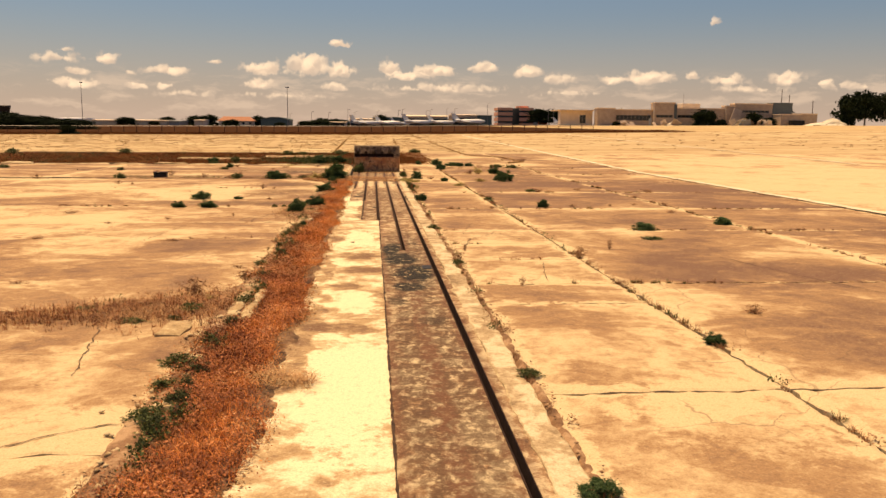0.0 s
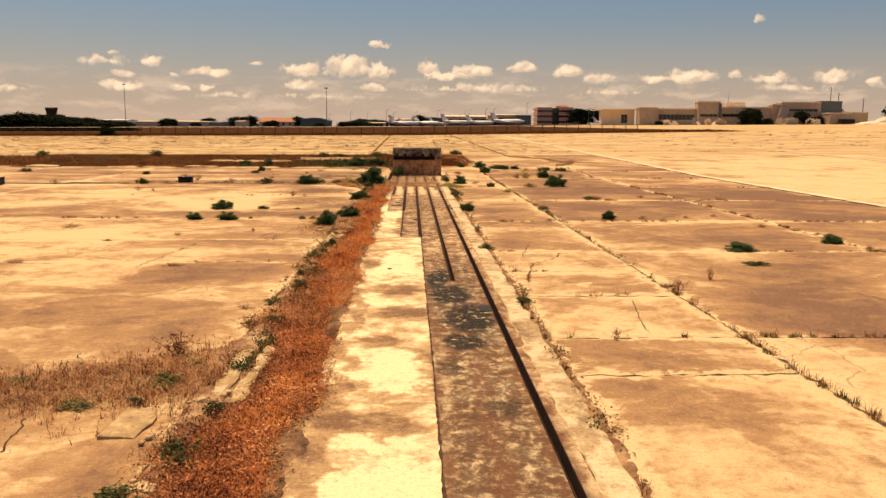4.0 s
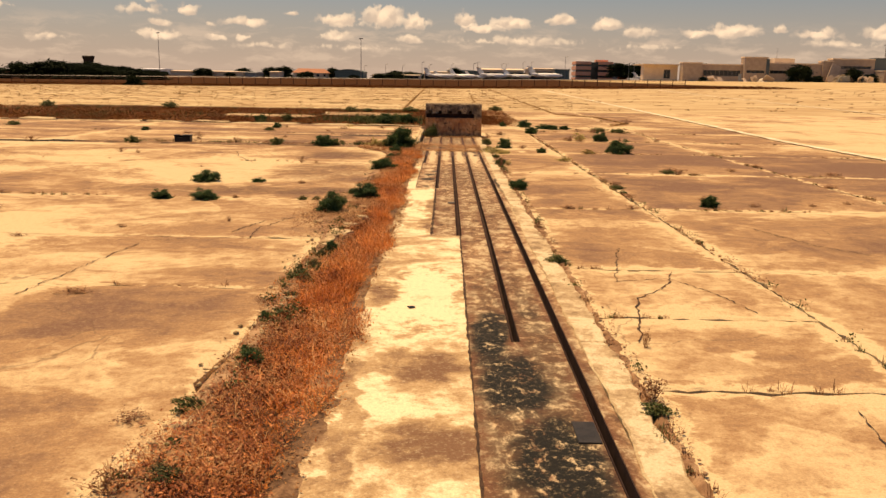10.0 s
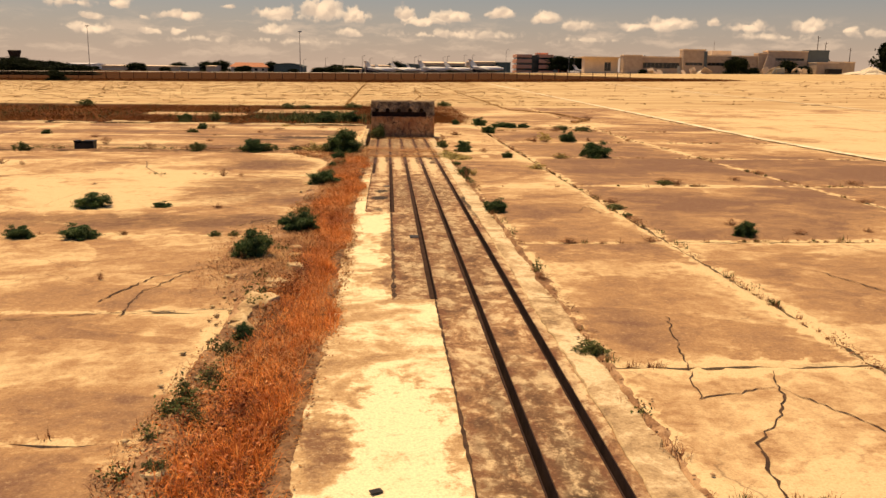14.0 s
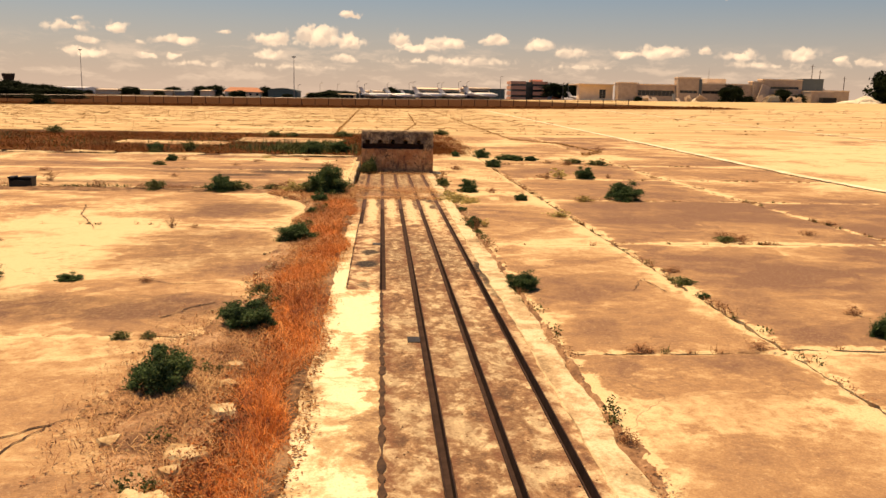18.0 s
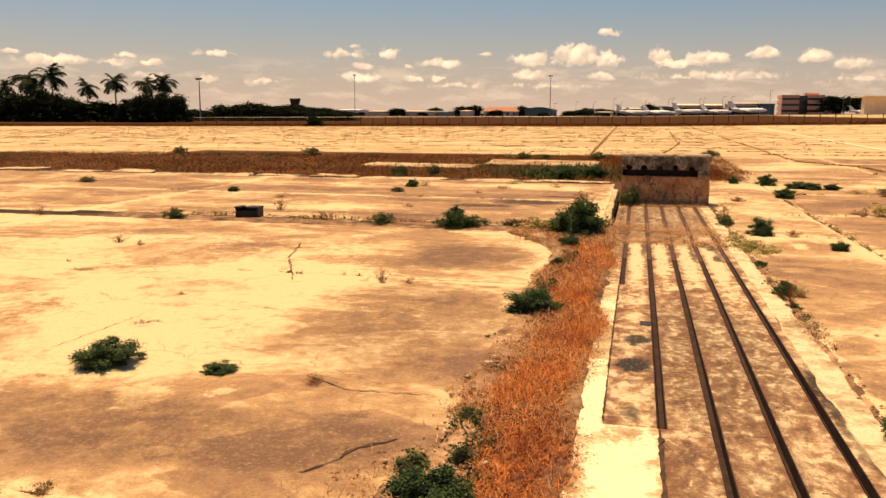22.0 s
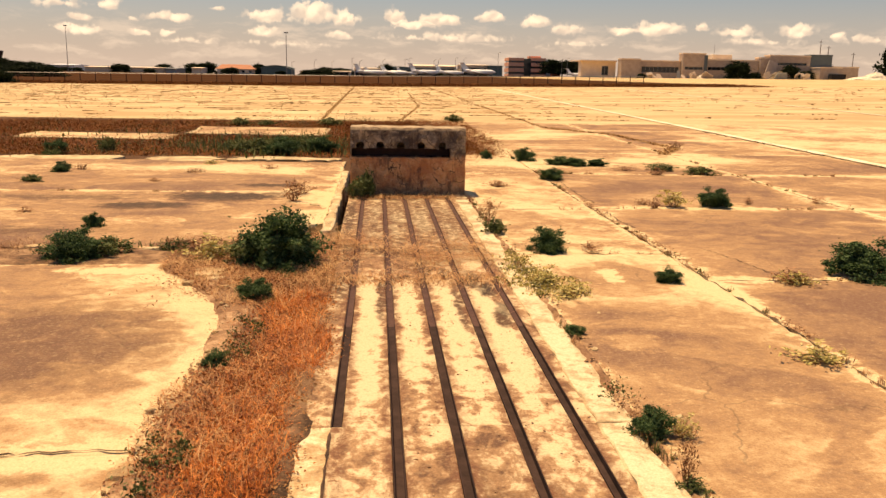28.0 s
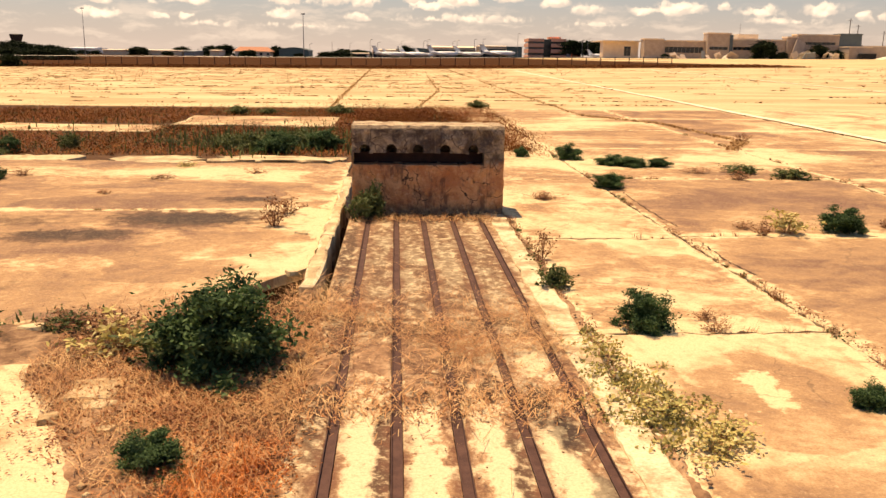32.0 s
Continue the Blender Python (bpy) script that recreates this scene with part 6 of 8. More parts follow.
def build_chunks():
    """Broken pieces of slab edge lying along the grass strip."""
    rnd = random.Random(41)
    spots_ = [(-1.78, 12.3, .22), (-1.72, 13.4, .16), (-1.86, 13.9, .12), (-1.8, 15.6, .1), (-1.75, 17.3, .14), (-1.62, 22.1, .26), (-1.52, 22.9, .2), (-1.68, 21.3, .3), (-1.75, 20.3, .24), (-1.66, 21.8, .14), (-2.2, 22.3, .16), (-1.58, 23.5, .14),
              (-1.62, 24.0, .12), (-2.3, 24.2, .12), (-2.4, 37.4, .22), (-2.65, 37.2, .16), (-2.2, 37.0, .14),
              (-1.9, 28.5, .12), (-1.86, 29.6, .1), (-1.8, 8.4, .2), (-1.75, 6.9, .22), (-1.9, 10.2, .14), (-1.98, 32.3, .14), (-1.9, 33.4, .16), (-2.5, 39.1, .18), (-3.6, 39.2, .2), (-5.2, 39.3, .22), (-6.8, 39.0, .16),
              (-1.5, 41.2, .14), (-1.6, 43.4, .18)]
    for x, y, s in spots_:
        bm = bmesh.new()
        for i in range(13):
            a = 6.283 * i / 13
            r = s * rnd.uniform(0.4, 0.85)
            for up, in_ in ((-0.03, 1.0), (rnd.uniform(0.006, 0.03), rnd.uniform(0.7, 0.95))):
                bm.verts.new((r * in_ * math.cos(a) * 0.8, r * in_ * math.sin(a), up))
        bmesh.ops.convex_hull(bm, input=bm.verts)
        me = bpy.data.meshes.new("concrete_chunk")
        bm.to_mesh(me)
        bm.free()
        me.materials.append(M_CHUNK)
        ob = new("concrete_chunk", me)
        ob.matrix_basis = pose(x, y, 0.012, rnd.uniform(-4, 4), rnd.uniform(-4, 4), rnd.uniform(0, 360))
        tagged(ob, "pale broken lump of concrete lying by the dry grass", "concrete chunk", "broken concrete chunks")


build_dirt()
build_chunks()

# ---- shrubs and weeds ----


def plant(model, x, y, w, h, seed=0, z=-0.03):
    r = random.Random(seed + int(x * 100) + int(y * 10))
    m = pose(x, y, far_rise(x, y) + z, 0, 0, r.uniform(0, 360)) @ Matrix.Diagonal((w, w, h, 1))
    ob = copy_thing(model, m)
    ob.matrix_basis = m
    return ob


def build_plants():
    green = [shrub("shrub", s, 9000, 0.023, M_GREEN, "dense dark green weed shrub growing from a slab joint", "shrub", shells=6) for s in (1, 2, 3)]
    olive = [shrub("weed_clump", s, 800, 0.05, M_OLIVE, "small olive green weed clump in a slab joint", "weed", shells=4, spread=1.1) for s in (4, 5)]
    dead = [shrub("dead_weed", s, 240, 0.035, M_DEAD, "dry brown twiggy weed in a slab joint", "weed", M_DEAD, shells=6, bare=1) for s in (6, 7)]
    yellow = [shrub("dry_weed", s, 420, 0.045, M_YELLOW, "yellowed leafy weed on the concrete", "weed", M_DEAD, shells=5, bare=1) for s in (8,)]
    dense_olive = [shrub("weed_clump", s, 1700, 0.034, M_EDGEGREEN, "leafy dark green weed at the edge of the dry grass", "weed", shells=5, spread=1.0) for s in (9, 10)]
    used = set()

    def put(kind, x, y, w, h):
        model = kind[int(abs(x * 7 + y * 3)) % len(kind)]
        if model.name not in used:
            used.add(model.name)
            r = random.Random(int(x * 50))
            model.matrix_basis = pose(x, y, far_rise(x, y) - 0.03, 0, 0, r.uniform(0, 360)) @ Matrix.Diagonal((w, w, h, 1))
        else:
            plant(model, x, y, w, h)

    # along the grass strip
    put(green, -2.12, 23.4, 0.54, 0.42)
    put(green, -1.72, 25.35, 0.58, 0.33)
    put(green, -1.77, 30.95, 0.66, 0.36)
    put(green, -1.68, 15.15, 0.26, 0.22)
    put(green, -1.67, 20.0, 0.20, 0.18)
    put(green, -1.76, 36.5, 0.42, 0.28)
    put(green, -1.78, 34.25, 0.27, 0.20)
    put(olive, -1.8, 26.95, 0.22, 0.16)
    put(olive, -1.98, 25.95, 0.28, 0.16)
    put(olive, -2.92, 24.9, 0.18, 0.12)
    put(olive, -2.64, 24.9, 0.15, 0.12)
    put(dead, -2.5, 11.75, 0.5, 0.34)
    put(dead, -1.41, 14.7, 0.24, 0.16)
    put(olive, -2.35, 10.7, 0.34, 0.13)
    put(yellow, -2.2, 11.3, 0.3, 0.12)
    put(dead, -2.9, 11.0, 0.4, 0.12)
    put(dead, -2.0, 13.0, 0.4, 0.2)
    put(olive, -1.75, 9.0, 0.3, 0.14)
    put(olive, -1.85, 6.6, 0.3, 0.14)
    put(dead, -1.7, 17.6, 0.3, 0.14)
    put(olive, -1.95, 8.2, 0.34, 0.15)
    put(olive, -1.88, 7.4, 0.26, 0.13)
    put(olive, -1.9, 14.2, 0.24, 0.14)
    put(green, -1.84, 16.5, 0.17, 0.13)
    put(olive, -1.83, 18.3, 0.25, 0.14)
    put(dead, -1.82, 19.1, 0.3, 0.16)
    for x, y, w, h in ((-1.66, 8.75, 0.30, 0.16), (-1.66, 7.85, 0.34, 0.18), (-1.70, 7.45, 0.3, 0.16), (-1.66, 6.95, 0.34, 0.22), (-1.72, 6.4, 0.34, 0.18), (-1.70, 9.9, 0.26, 0.18), (-2.42, 10.15, 0.24, 0.13),
                       (-1.74, 19.5, 0.28, 0.18), (-1.74, 18.9, 0.30, 0.16), (-1.70, 18.1, 0.28, 0.14), (-1.75, 17.35, 0.26, 0.15), (-1.69, 16.6, 0.26, 0.14), (-1.72, 13.1, 0.34, 0.18), (-1.80, 26.95, 0.24, 0.16), (-1.70, 26.15, 0.26, 0.18), (-1.98, 25.8, 0.3, 0.18)):
        put(dense_olive, x, y, w * 0.78, h * 0.9)
    put(dead, -1.80, 28.4, 0.4, 0.2)
    put(dead, -1.32, 20.1, 0.22, 0.14)
    put(dead, -3.2, 11.2, 0.5, 0.1)
    put(olive, -3.7, 10.75, 0.5, 0.08)
    put(olive, -2.9, 10.1, 0.34, 0.08)
    put(yellow, 3.58, 34.3, 0.62, 0.2)
    put(dead, 1.5, 32.05, 0.2, 0.42)
    for x, y, w, h in ((-9.1, 18.2, 0.9, 0.3), (-7.3, 14.3, 0.5, 0.16), (-8.1, 23.0, 0.6, 0.16), (-5.3, 12.7, 0.4, 0.08), (-6.4, 12.8, 0.5, 0.1), (6.2, 31.8, 0.5, 0.16), (8.0, 32.0, 0.5, 0.16), (8.3, 25.7, 0.3, 0.12), (9.2, 25.6, 0.5, 0.16),
                       (10.6, 31.4, 0.7, 0.16), (4.7, 16.0, 0.16, 0.3), (3.86, 15.0, 0.3, 0.3), (3.8, 14.2, 0.24, 0.14), (8.6, 23.2, 0.4, 0.14), (4.0, 28.4, 0.5, 0.14), (-6.4, 20.6, 0.3, 0.1), (-5.2, 21.5, 0.24, 0.12), (-2.25, 14.0, 0.36, 0.1),
                       (-4.1, 17.4, 0.34, 0.1), (-14.8, 38.1, 0.6, 0.3), (-10.3, 34.7, 0.4, 0.22), (-9.7, 34.5, 0.24, 0.16), (-9.1, 32.0, 0.7, 0.06), (-6.6, 30.7, 0.26, 0.08), (-6.2, 29.2, 0.5, 0.06), (-3.4, 27.6, 0.3, 0.12), (-9.6, 40.7, 0.5, 0.4),
                       (6.4, 49.9, 0.9, 0.2), (5.0, 43.9, 0.5, 0.2), (7.3, 44.0, 0.3, 0.22), (8.9, 44.2, 0.6, 0.2), (4.8, 37.3, 0.8, 0.22), (-7.8, 48.9, 0.6, 0.24), (-5.0, 48.6, 0.9, 0.16), (-2.0, 44.9, 0.7, 0.4), (2.4, 46.5, 0.8, 0.2), (2.75, 39.4, 0.4, 0.16)):
        put(dead, x, y, w, h)
    for x, y, w, h in ((7.5, 49.9, 0.8, 0.25), (-8.1, 46.6, 0.5, 0.2), (-20.0, 47.0, 0.6, 0.25), (-9.7, 51.9, 0.5, 0.25), (-6.6, 65.8, 0.9, 0.4), (-27.0, 65.2, 1.0, 0.5), (-6.2, 38.8, 0.6, 0.3), (3.5, 70.8, 0.8, 0.4)):
        put(olive, x, y, w, h)
    put(dead, -5.5, 46.8, 0.5, 0.14)
    put(dead, -6.6, 42.4, 0.5, 0.16)
    put(dead, -3.2, 49.4, 0.6, 0.18)
    put(dead, -8.3, 46.9, 0.6, 0.16)
    put(yellow, -4.9, 50.4, 0.6, 0.16)
    put(dead, -11.0, 43.8, 0.6, 0.18)
    put(green, 4.9, 51.2, 0.9, 0.28)
    # shrub beside the low wall
    put(green, -1.66, 38.1, 1.12, 0.84)
    put(olive, -2.1, 38.4, 0.7, 0.42)
    put(yellow, -2.6, 38.5, 0.75, 0.42)
    put(dead, -2.9, 38.9, 0.7, 0.34)
    put(dead, -2.35, 39.25, 0.6, 0.3)
    put(dead, -2.06, 43.9, 0.66, 0.56)
    put(green, -4.47, 38.65, 0.8, 0.44)
    put(olive, -4.1, 38.9, 0.6, 0.3)
    put(green, -4.97, 41.0, 0.36, 0.26)
    put(olive, -0.78, 44.62, 0.55, 0.5)
    put(olive, -0.62, 44.75, 0.3, 0.62)
    put(olive, -3.2, 39.1, 0.4, 0.2)
    # left slabs
    put(green, -5.58, 27.6, 0.66, 0.30)
    put(green, -5.67, 24.75, 0.42, 0.22)
    put(green, -4.82, 24.75, 0.56, 0.24)
    put(green, -4.40, 27.65, 0.34, 0.13)
    put(dead, -3.36, 27.5, 0.2, 0.1)
    put(dead, -4.28, 25.0, 0.22, 0.12)
    put(dead, -4.18, 32.2, 0.28, 0.28)
    put(dead, -3.78, 32.25, 0.2, 0.14)
    put(dead, -3.68, 22.2, 0.13, 0.16)
    put(olive, -11.3, 38.4, 0.54, 0.3)
    put(dead, -7.74, 38.95, 0.52, 0.33)
    put(dead, -6.6, 38.9, 0.4, 0.22)
    put(green, -8.13, 48.4, 0.48, 0.3)
    put(green, -13.3, 45.3, 0.45, 0.22)
    put(dead, -4.2, 17.45, 0.42, 0.1)
    put(dead, -9.0, 25.1, 0.4, 0.12)
    put(dead, -7.0, 17.8, 0.4, 0.12)
    # right of the track
    put(green, 5.98, 37.6, 0.95, 0.52)
    put(green, 2.08, 39.15, 0.56, 0.42)
    put(green, 3.22, 37.28, 0.34, 0.22)
    put(green, 6.4, 43.6, 0.68, 0.44)
    put(yellow, 5.55, 43.6, 0.8, 0.44)
    put(dead, 5.1, 43.4, 0.5, 0.3)
    put(green, 1.53, 32.8, 0.33, 0.24)
    put(yellow, 1.74, 32.75, 0.26, 0.22)
    put(yellow, 4.85, 37.2, 0.58, 0.22)
    put(green, 1.54, 35.18, 0.22, 0.13)
    put(green, 1.57, 27.25, 0.46, 0.27)
    put(olive, 3.9, 27.6, 0.34, 0.13)
    put(green, 3.86, 26.75, 0.15, 0.1)
    put(olive, 1.53, 32.0, 0.2, 0.1)
    put(dead, 6.3, 31.3, 0.8, 0.2)
    put(olive, 6.0, 31.2, 0.4, 0.14)
    put(dead, 2.3, 24.45, 0.5, 0.12)
    put(dead, 3.56, 24.5, 0.34, 0.14)
    put(green, 5.2, 24.95, 0.4, 0.28)
    put(dead, 6.15, 25.1, 0.34, 0.14)
    put(dead, 7.4, 25.3, 0.26, 0.11)
    put(green, 6.47, 19.2, 0.62, 0.22)
    put(green, 8.91, 20.35, 0.52, 0.23)
    put(olive, 6.1, 17.5, 0.46, 0.1)
    put(dead, 1.52, 14.55, 0.32, 0.28)
    put(olive, 1.5, 14.3, 0.22, 0.12)
    put(dead, 2.27, 12.25, 0.14, 0.22)
    put(dead, 1.78, 15.85, 0.12, 0.24)
    put(dead, 3.83, 15.1, 0.15, 0.22)
    put(dead, 4.96, 10.2, 0.4, 0.19)
    put(green, 3.8, 8.7, 0.27, 0.16)
    put(green, 1.46, 5.0, 0.32, 0.13)
    put(olive, 1.5, 7.6, 0.24, 0.12)
    put(dead, 1.53, 9.4, 0.22, 0.12)
    put(dead, 5.37, 25.9, 0.36, 0.16)
    put(dead, 3.82, 12.4, 0.25, 0.12)
    put(dead, 1.57, 41.9, 0.4, 0.5)
    put(olive, 1.5, 40.6, 0.4, 0.3)
    put(yellow, 1.62, 37.1, 0.55, 0.24)
    put(yellow, 1.95, 36.8, 0.45, 0.18)
    put(yellow, 1.8, 36.6, 0.5, 0.18)
    put(dead, 2.71, 39.05, 0.44, 0.17)
    put(dead, 2.36, 46.4, 0.58, 0.2)
    put(green, 3.93, 47.75, 0.6, 0.36)
    put(green, 4.0, 52.2, 0.72, 0.42)
    put(green, 5.3, 50.9, 0.7, 0.28)
    put(green, 5.9, 50.95, 0.6, 0.26)
    put(olive, 8.3, 49.2, 0.8, 0.25)
    put(dead, 7.0, 48.9, 0.8, 0.28)
    put(dead, 10.2, 56.4, 0.9, 0.4)
    put(green, 2.9, 52.6, 0.4, 0.3)
    put(olive, 1.45, 19.5, 0.3, 0.14)
    put(dead, 1.5, 22.2, 0.3, 0.16)
    put(dead, 9.2, 28.5, 0.6, 0.14)
    put(dead, 9.25, 33.5, 0.6, 0.14)
    # dry scrub round the large bush
    for x, y, w, h in ((-2.75, 39.0, 0.6, 0.34), (-2.35, 38.7, 0.5, 0.3), (-3.3, 39.2, 0.55, 0.26), (-1.35, 38.9, 0.45, 0.24), (-2.1, 38.2, 0.45, 0.22), (-4.2, 39.3, 0.6, 0.2)):
        put(dead, x, y, w, h)
    # ditch
    put(green, -3.3, 53.2, 1.1, 0.6)
    put(olive, -3.9, 53.6, 1.0, 0.5)
    put(olive, -2.8, 54.6, 1.1, 0.55)
    put(olive, -4.6, 54.2, 0.9, 0.4)
    put(green, -2.2, 54.0, 1.0, 0.6)
    put(olive, -8.6, 53.6, 0.6, 0.5)
    put(green, -9.9, 52.9, 0.7, 0.45)
    put(olive, -2.6, 66.2, 1.1, 0.45)
    put(olive, -5.4, 66.0, 0.8, 0.3)
    put(olive, -19.0, 66.0, 1.0, 0.5)
    put(olive, 3.6, 70.6, 0.8, 0.35)


build_plants()

# ---- boundary fence ----


def build_fence():
    fence = thing("boundary_fence", Matrix(), "long weathered post and wire boundary fence on a dry verge", "fence", kind="structure")
    post = mesh_of("post", *lathe(((0, 0.07), (1.38, 0.07), (1.42, 0.03)), 6, "Z"), M_POST)
    xs = np.arange(-86.0, 48.0, 2.45)
    y_at = lambda x: 172.0 + 0.02 * x
    for x in xs:
        ob = part("post", post, None, fence)
        ob.location = (x, y_at(x), far_rise(x, y_at(x)) - 0.05)
    for i, x in enumerate(xs[:-1]):
        b = xs[i + 1]
        za, zb = far_rise(x, y_at(x)), far_rise(b, y_at(b))
        part("rail", rod((x, y_at(x), za + 1.32), (b, y_at(b), zb + 1.32), 0.05, sides=5), M_STEEL, fence, "pale steel top rail")
        bm = bmesh.new()
        for h in (0.3, 0.6, 0.95):
            rod((x, y_at(x), za + h), (b, y_at(b), zb + h), 0.028, sides=3, bm=bm)
        part("wire_panel", bm, M_POST, fence)


build_fence()

# ---- trees ----


def tree_model(seed, leaves, size, mat, label, category="tree", name="tree", tall=0.35, clumps=26, flat=1.0):
    """A tree one metre high and about one wide: trunk, limbs, crown of leaf clumps."""
    rng, rnd = np.random.default_rng(seed), random.Random(seed)
    root = thing(name, Matrix(), label, category, "trees and bushes round the airfield")
    verts, faces, at = [], [], []
    twig(verts, faces, (0, 0, -0.02), (0.01, 0, tall), 0.035, 0.022, 7)
    for i in range(clumps):
        a = 2.4 * i + rnd.random()
        f = (i + 0.5) / clumps
        r = 0.48 * math.sqrt(rnd.random()) * (1.15 - 0.5 * f)
        z = tall * 0.9 + (0.93 - tall) * f * flat + rnd.uniform(-.05, .05)
        c = Vector((r * math.cos(a), r * math.sin(a), z))
        twig(verts, faces, (0, 0, tall * rnd.uniform(0.6, 1.0)), c, 0.014, 0.004, 4)
        n = leaves // clumps
        s = rnd.uniform(0.06, 0.13)
        at.append(np.array(c) + rng.normal(0, 1, (n, 3)) * (s, s, s * 0.7))
    part("trunk", mesh_of("trunk", verts, faces, M_BARK), None, root)
    at = np.concatenate(at)
    at[:, 2] = np.maximum(at[:, 2], 0.02)
    part("crown", leaf_mesh("crown", at, size, rng, mat, 1.4), None, root)
    return root


def palm_model(seed, label):
    """A palm one metre high with drooping pinnate fronds."""
    rnd = random.Random(seed)
    root = thing("palm_tree", Matrix(), label, "palm tree", "trees and bushes round the airfield")
    top = Vector((rnd.uniform(-.05, .05), rnd.uniform(-.05, .05), 0.80))
    verts, faces = [], []
    last = Vector((0, 0, -0.02))
    for i in range(1, 6):
        p = Vector((top.x * (i / 5) ** 2, top.y * (i / 5) ** 2, 0.80 * i / 5))
        twig(verts, faces, last, p, 0.026 - 0.003 * i + 0.003, 0.026 - 0.003 * i, 7)
        last = p
    part("trunk", mesh_of("trunk", verts, faces, M_PALMBARK), None, root)
    for i in range(18):
        a = 2 * math.pi * (i + rnd.random() * 0.7) / 18
        rise = rnd.uniform(-0.3, 1.35)
        long = rnd.uniform(0.28, 0.40)
        v, f = [], []
        p = top.copy()
        d = Vector((math.cos(a) * math.cos(rise), math.sin(a) * math.cos(rise), math.sin(rise)))
        for j in range(9):
            d = (d + Vector((0.06, 0, -0.13 - 0.02 * j))).normalized()
            q = p + d * long / 9
            side = d.cross(Vector((0, 0, 1))).normalized()
            w = 0.12 * math.sin(math.pi * min(1, (j + 1.3) / 10)) + 0.012
            for s in (-1, 1):
                for e in (0.2, 0.65):
                    b = p.lerp(q, e)
                    tip = b + side * s * w + d * w * 0.5 + Vector((0, 0, -w * rnd.uniform(0.1, 0.7)))
                    k = len(v)
                    v += [b - d * 0.014, b + d * 0.014, tip]
                    f.append((k, k + 1, k + 2))
            k = len(v)
            v += [p + side * 0.004, p - side * 0.004, q - side * 0.003, q + side * 0.003]
            f.append((k, k + 1, k + 2, k + 3))
            p = q
        part("frond", mesh_of("frond", v, f, M_PALM), None, root)
    return root


def build_trees():
    round_tree = [tree_model(s, 2800, 0.062, M_TREE, "dark green broadleaf tree beyond the airfield", tall=0.3, clumps=30) for s in (21, 22)]
    bushy = [tree_model(s, 5200, 0.05, M_TREE, "dense dark bush at the edge of the airfield", "bush", "bush", tall=0.08, clumps=30) for s in (23, 24)]
    palms = [palm_model(s, "tall palm with drooping dark fronds") for s in (31, 32, 33)]
    used = set()

    def put(kind, x, y, w, h):
        model = kind[int(abs(x)) % len(kind)]
        r = random.Random(int(x * 10 + y))
        m = pose(x, y, far_rise(x, y) - 0.03, 0, 0, r.uniform(0, 360)) @ Matrix.Diagonal((w, w, h, 1))
        if model.name in used:
            copy_thing(model, m).matrix_basis = m
        else:
            used.add(model.name)
            model.matrix_basis = m

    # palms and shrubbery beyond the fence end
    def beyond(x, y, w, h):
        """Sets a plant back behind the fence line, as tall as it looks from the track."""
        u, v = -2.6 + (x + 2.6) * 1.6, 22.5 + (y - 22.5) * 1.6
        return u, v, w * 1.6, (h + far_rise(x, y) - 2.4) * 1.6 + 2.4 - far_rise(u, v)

    for x, y, top in ((-108.5, 138, 7.6), (-102.2, 139, 8.0), (-96.9, 137, 9.4), (-92.6, 138, 9.8), (-87.1, 139, 7.6), (-82.6, 140, 8.6), (-78.2, 141, 8.2), (-75.0, 142, 8.6), (-112.5, 138, 7.0), (-99.5, 142, 8.4)):
        put(palms, *beyond(x, y, top * 0.85, top))
    for x, y, w, h in ((-111, 136, 6, 4.8), (-107, 136, 6, 5.0), (-103, 135.5, 6, 4.6), (-98, 135, 6, 5.0), (-94, 135, 5.5, 5.4), (-90.2, 135.5, 5, 5.0), (-87.2, 136, 3.6, 4.4), (-96, 140, 6, 5.8), (-104, 141, 6, 5.4),
                       (-79.0, 138, 4, 4.2), (-76.2, 138, 4.6, 5.0), (-73.6, 138.5, 4.4, 5.2), (-71.6, 139, 4.0, 4.8), (-117, 142, 8, 6.0)):
        put(bushy, *beyond(x, y, w, h))
    # distant tree line
    for x, y, w, h in ((-136, 210, 12, 5), (-126, 212, 12, 5), (-132, 252, 12, 3.2), (-121, 250, 10, 4.4), (-115, 251, 11, 5.0), (-109, 250, 9, 4.6), (-103, 251, 8, 3.8), (-97, 252, 8, 3.2), (-92, 250, 7, 2.6),
                       (-87, 250, 8, 2.9), (-83, 250, 6, 2.6), (-146, 252, 12, 4.0), (-158, 254, 12, 4.0),
                       ):
        put(bushy, x, y, w, h)
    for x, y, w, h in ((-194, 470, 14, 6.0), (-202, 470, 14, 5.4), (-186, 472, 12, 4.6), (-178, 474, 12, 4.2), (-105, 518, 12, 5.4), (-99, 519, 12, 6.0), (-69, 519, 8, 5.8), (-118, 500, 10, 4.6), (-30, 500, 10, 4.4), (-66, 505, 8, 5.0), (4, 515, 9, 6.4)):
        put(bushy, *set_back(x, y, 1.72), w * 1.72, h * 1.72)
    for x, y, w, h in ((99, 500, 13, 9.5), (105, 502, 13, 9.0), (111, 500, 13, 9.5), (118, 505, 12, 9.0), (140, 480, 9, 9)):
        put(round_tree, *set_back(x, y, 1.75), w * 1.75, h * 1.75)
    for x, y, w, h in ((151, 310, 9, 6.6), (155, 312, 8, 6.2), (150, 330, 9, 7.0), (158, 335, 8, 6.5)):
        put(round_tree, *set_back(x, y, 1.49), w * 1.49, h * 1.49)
    # dark scrub between the far sheds
    r = random.Random(61)
    x = -172.0
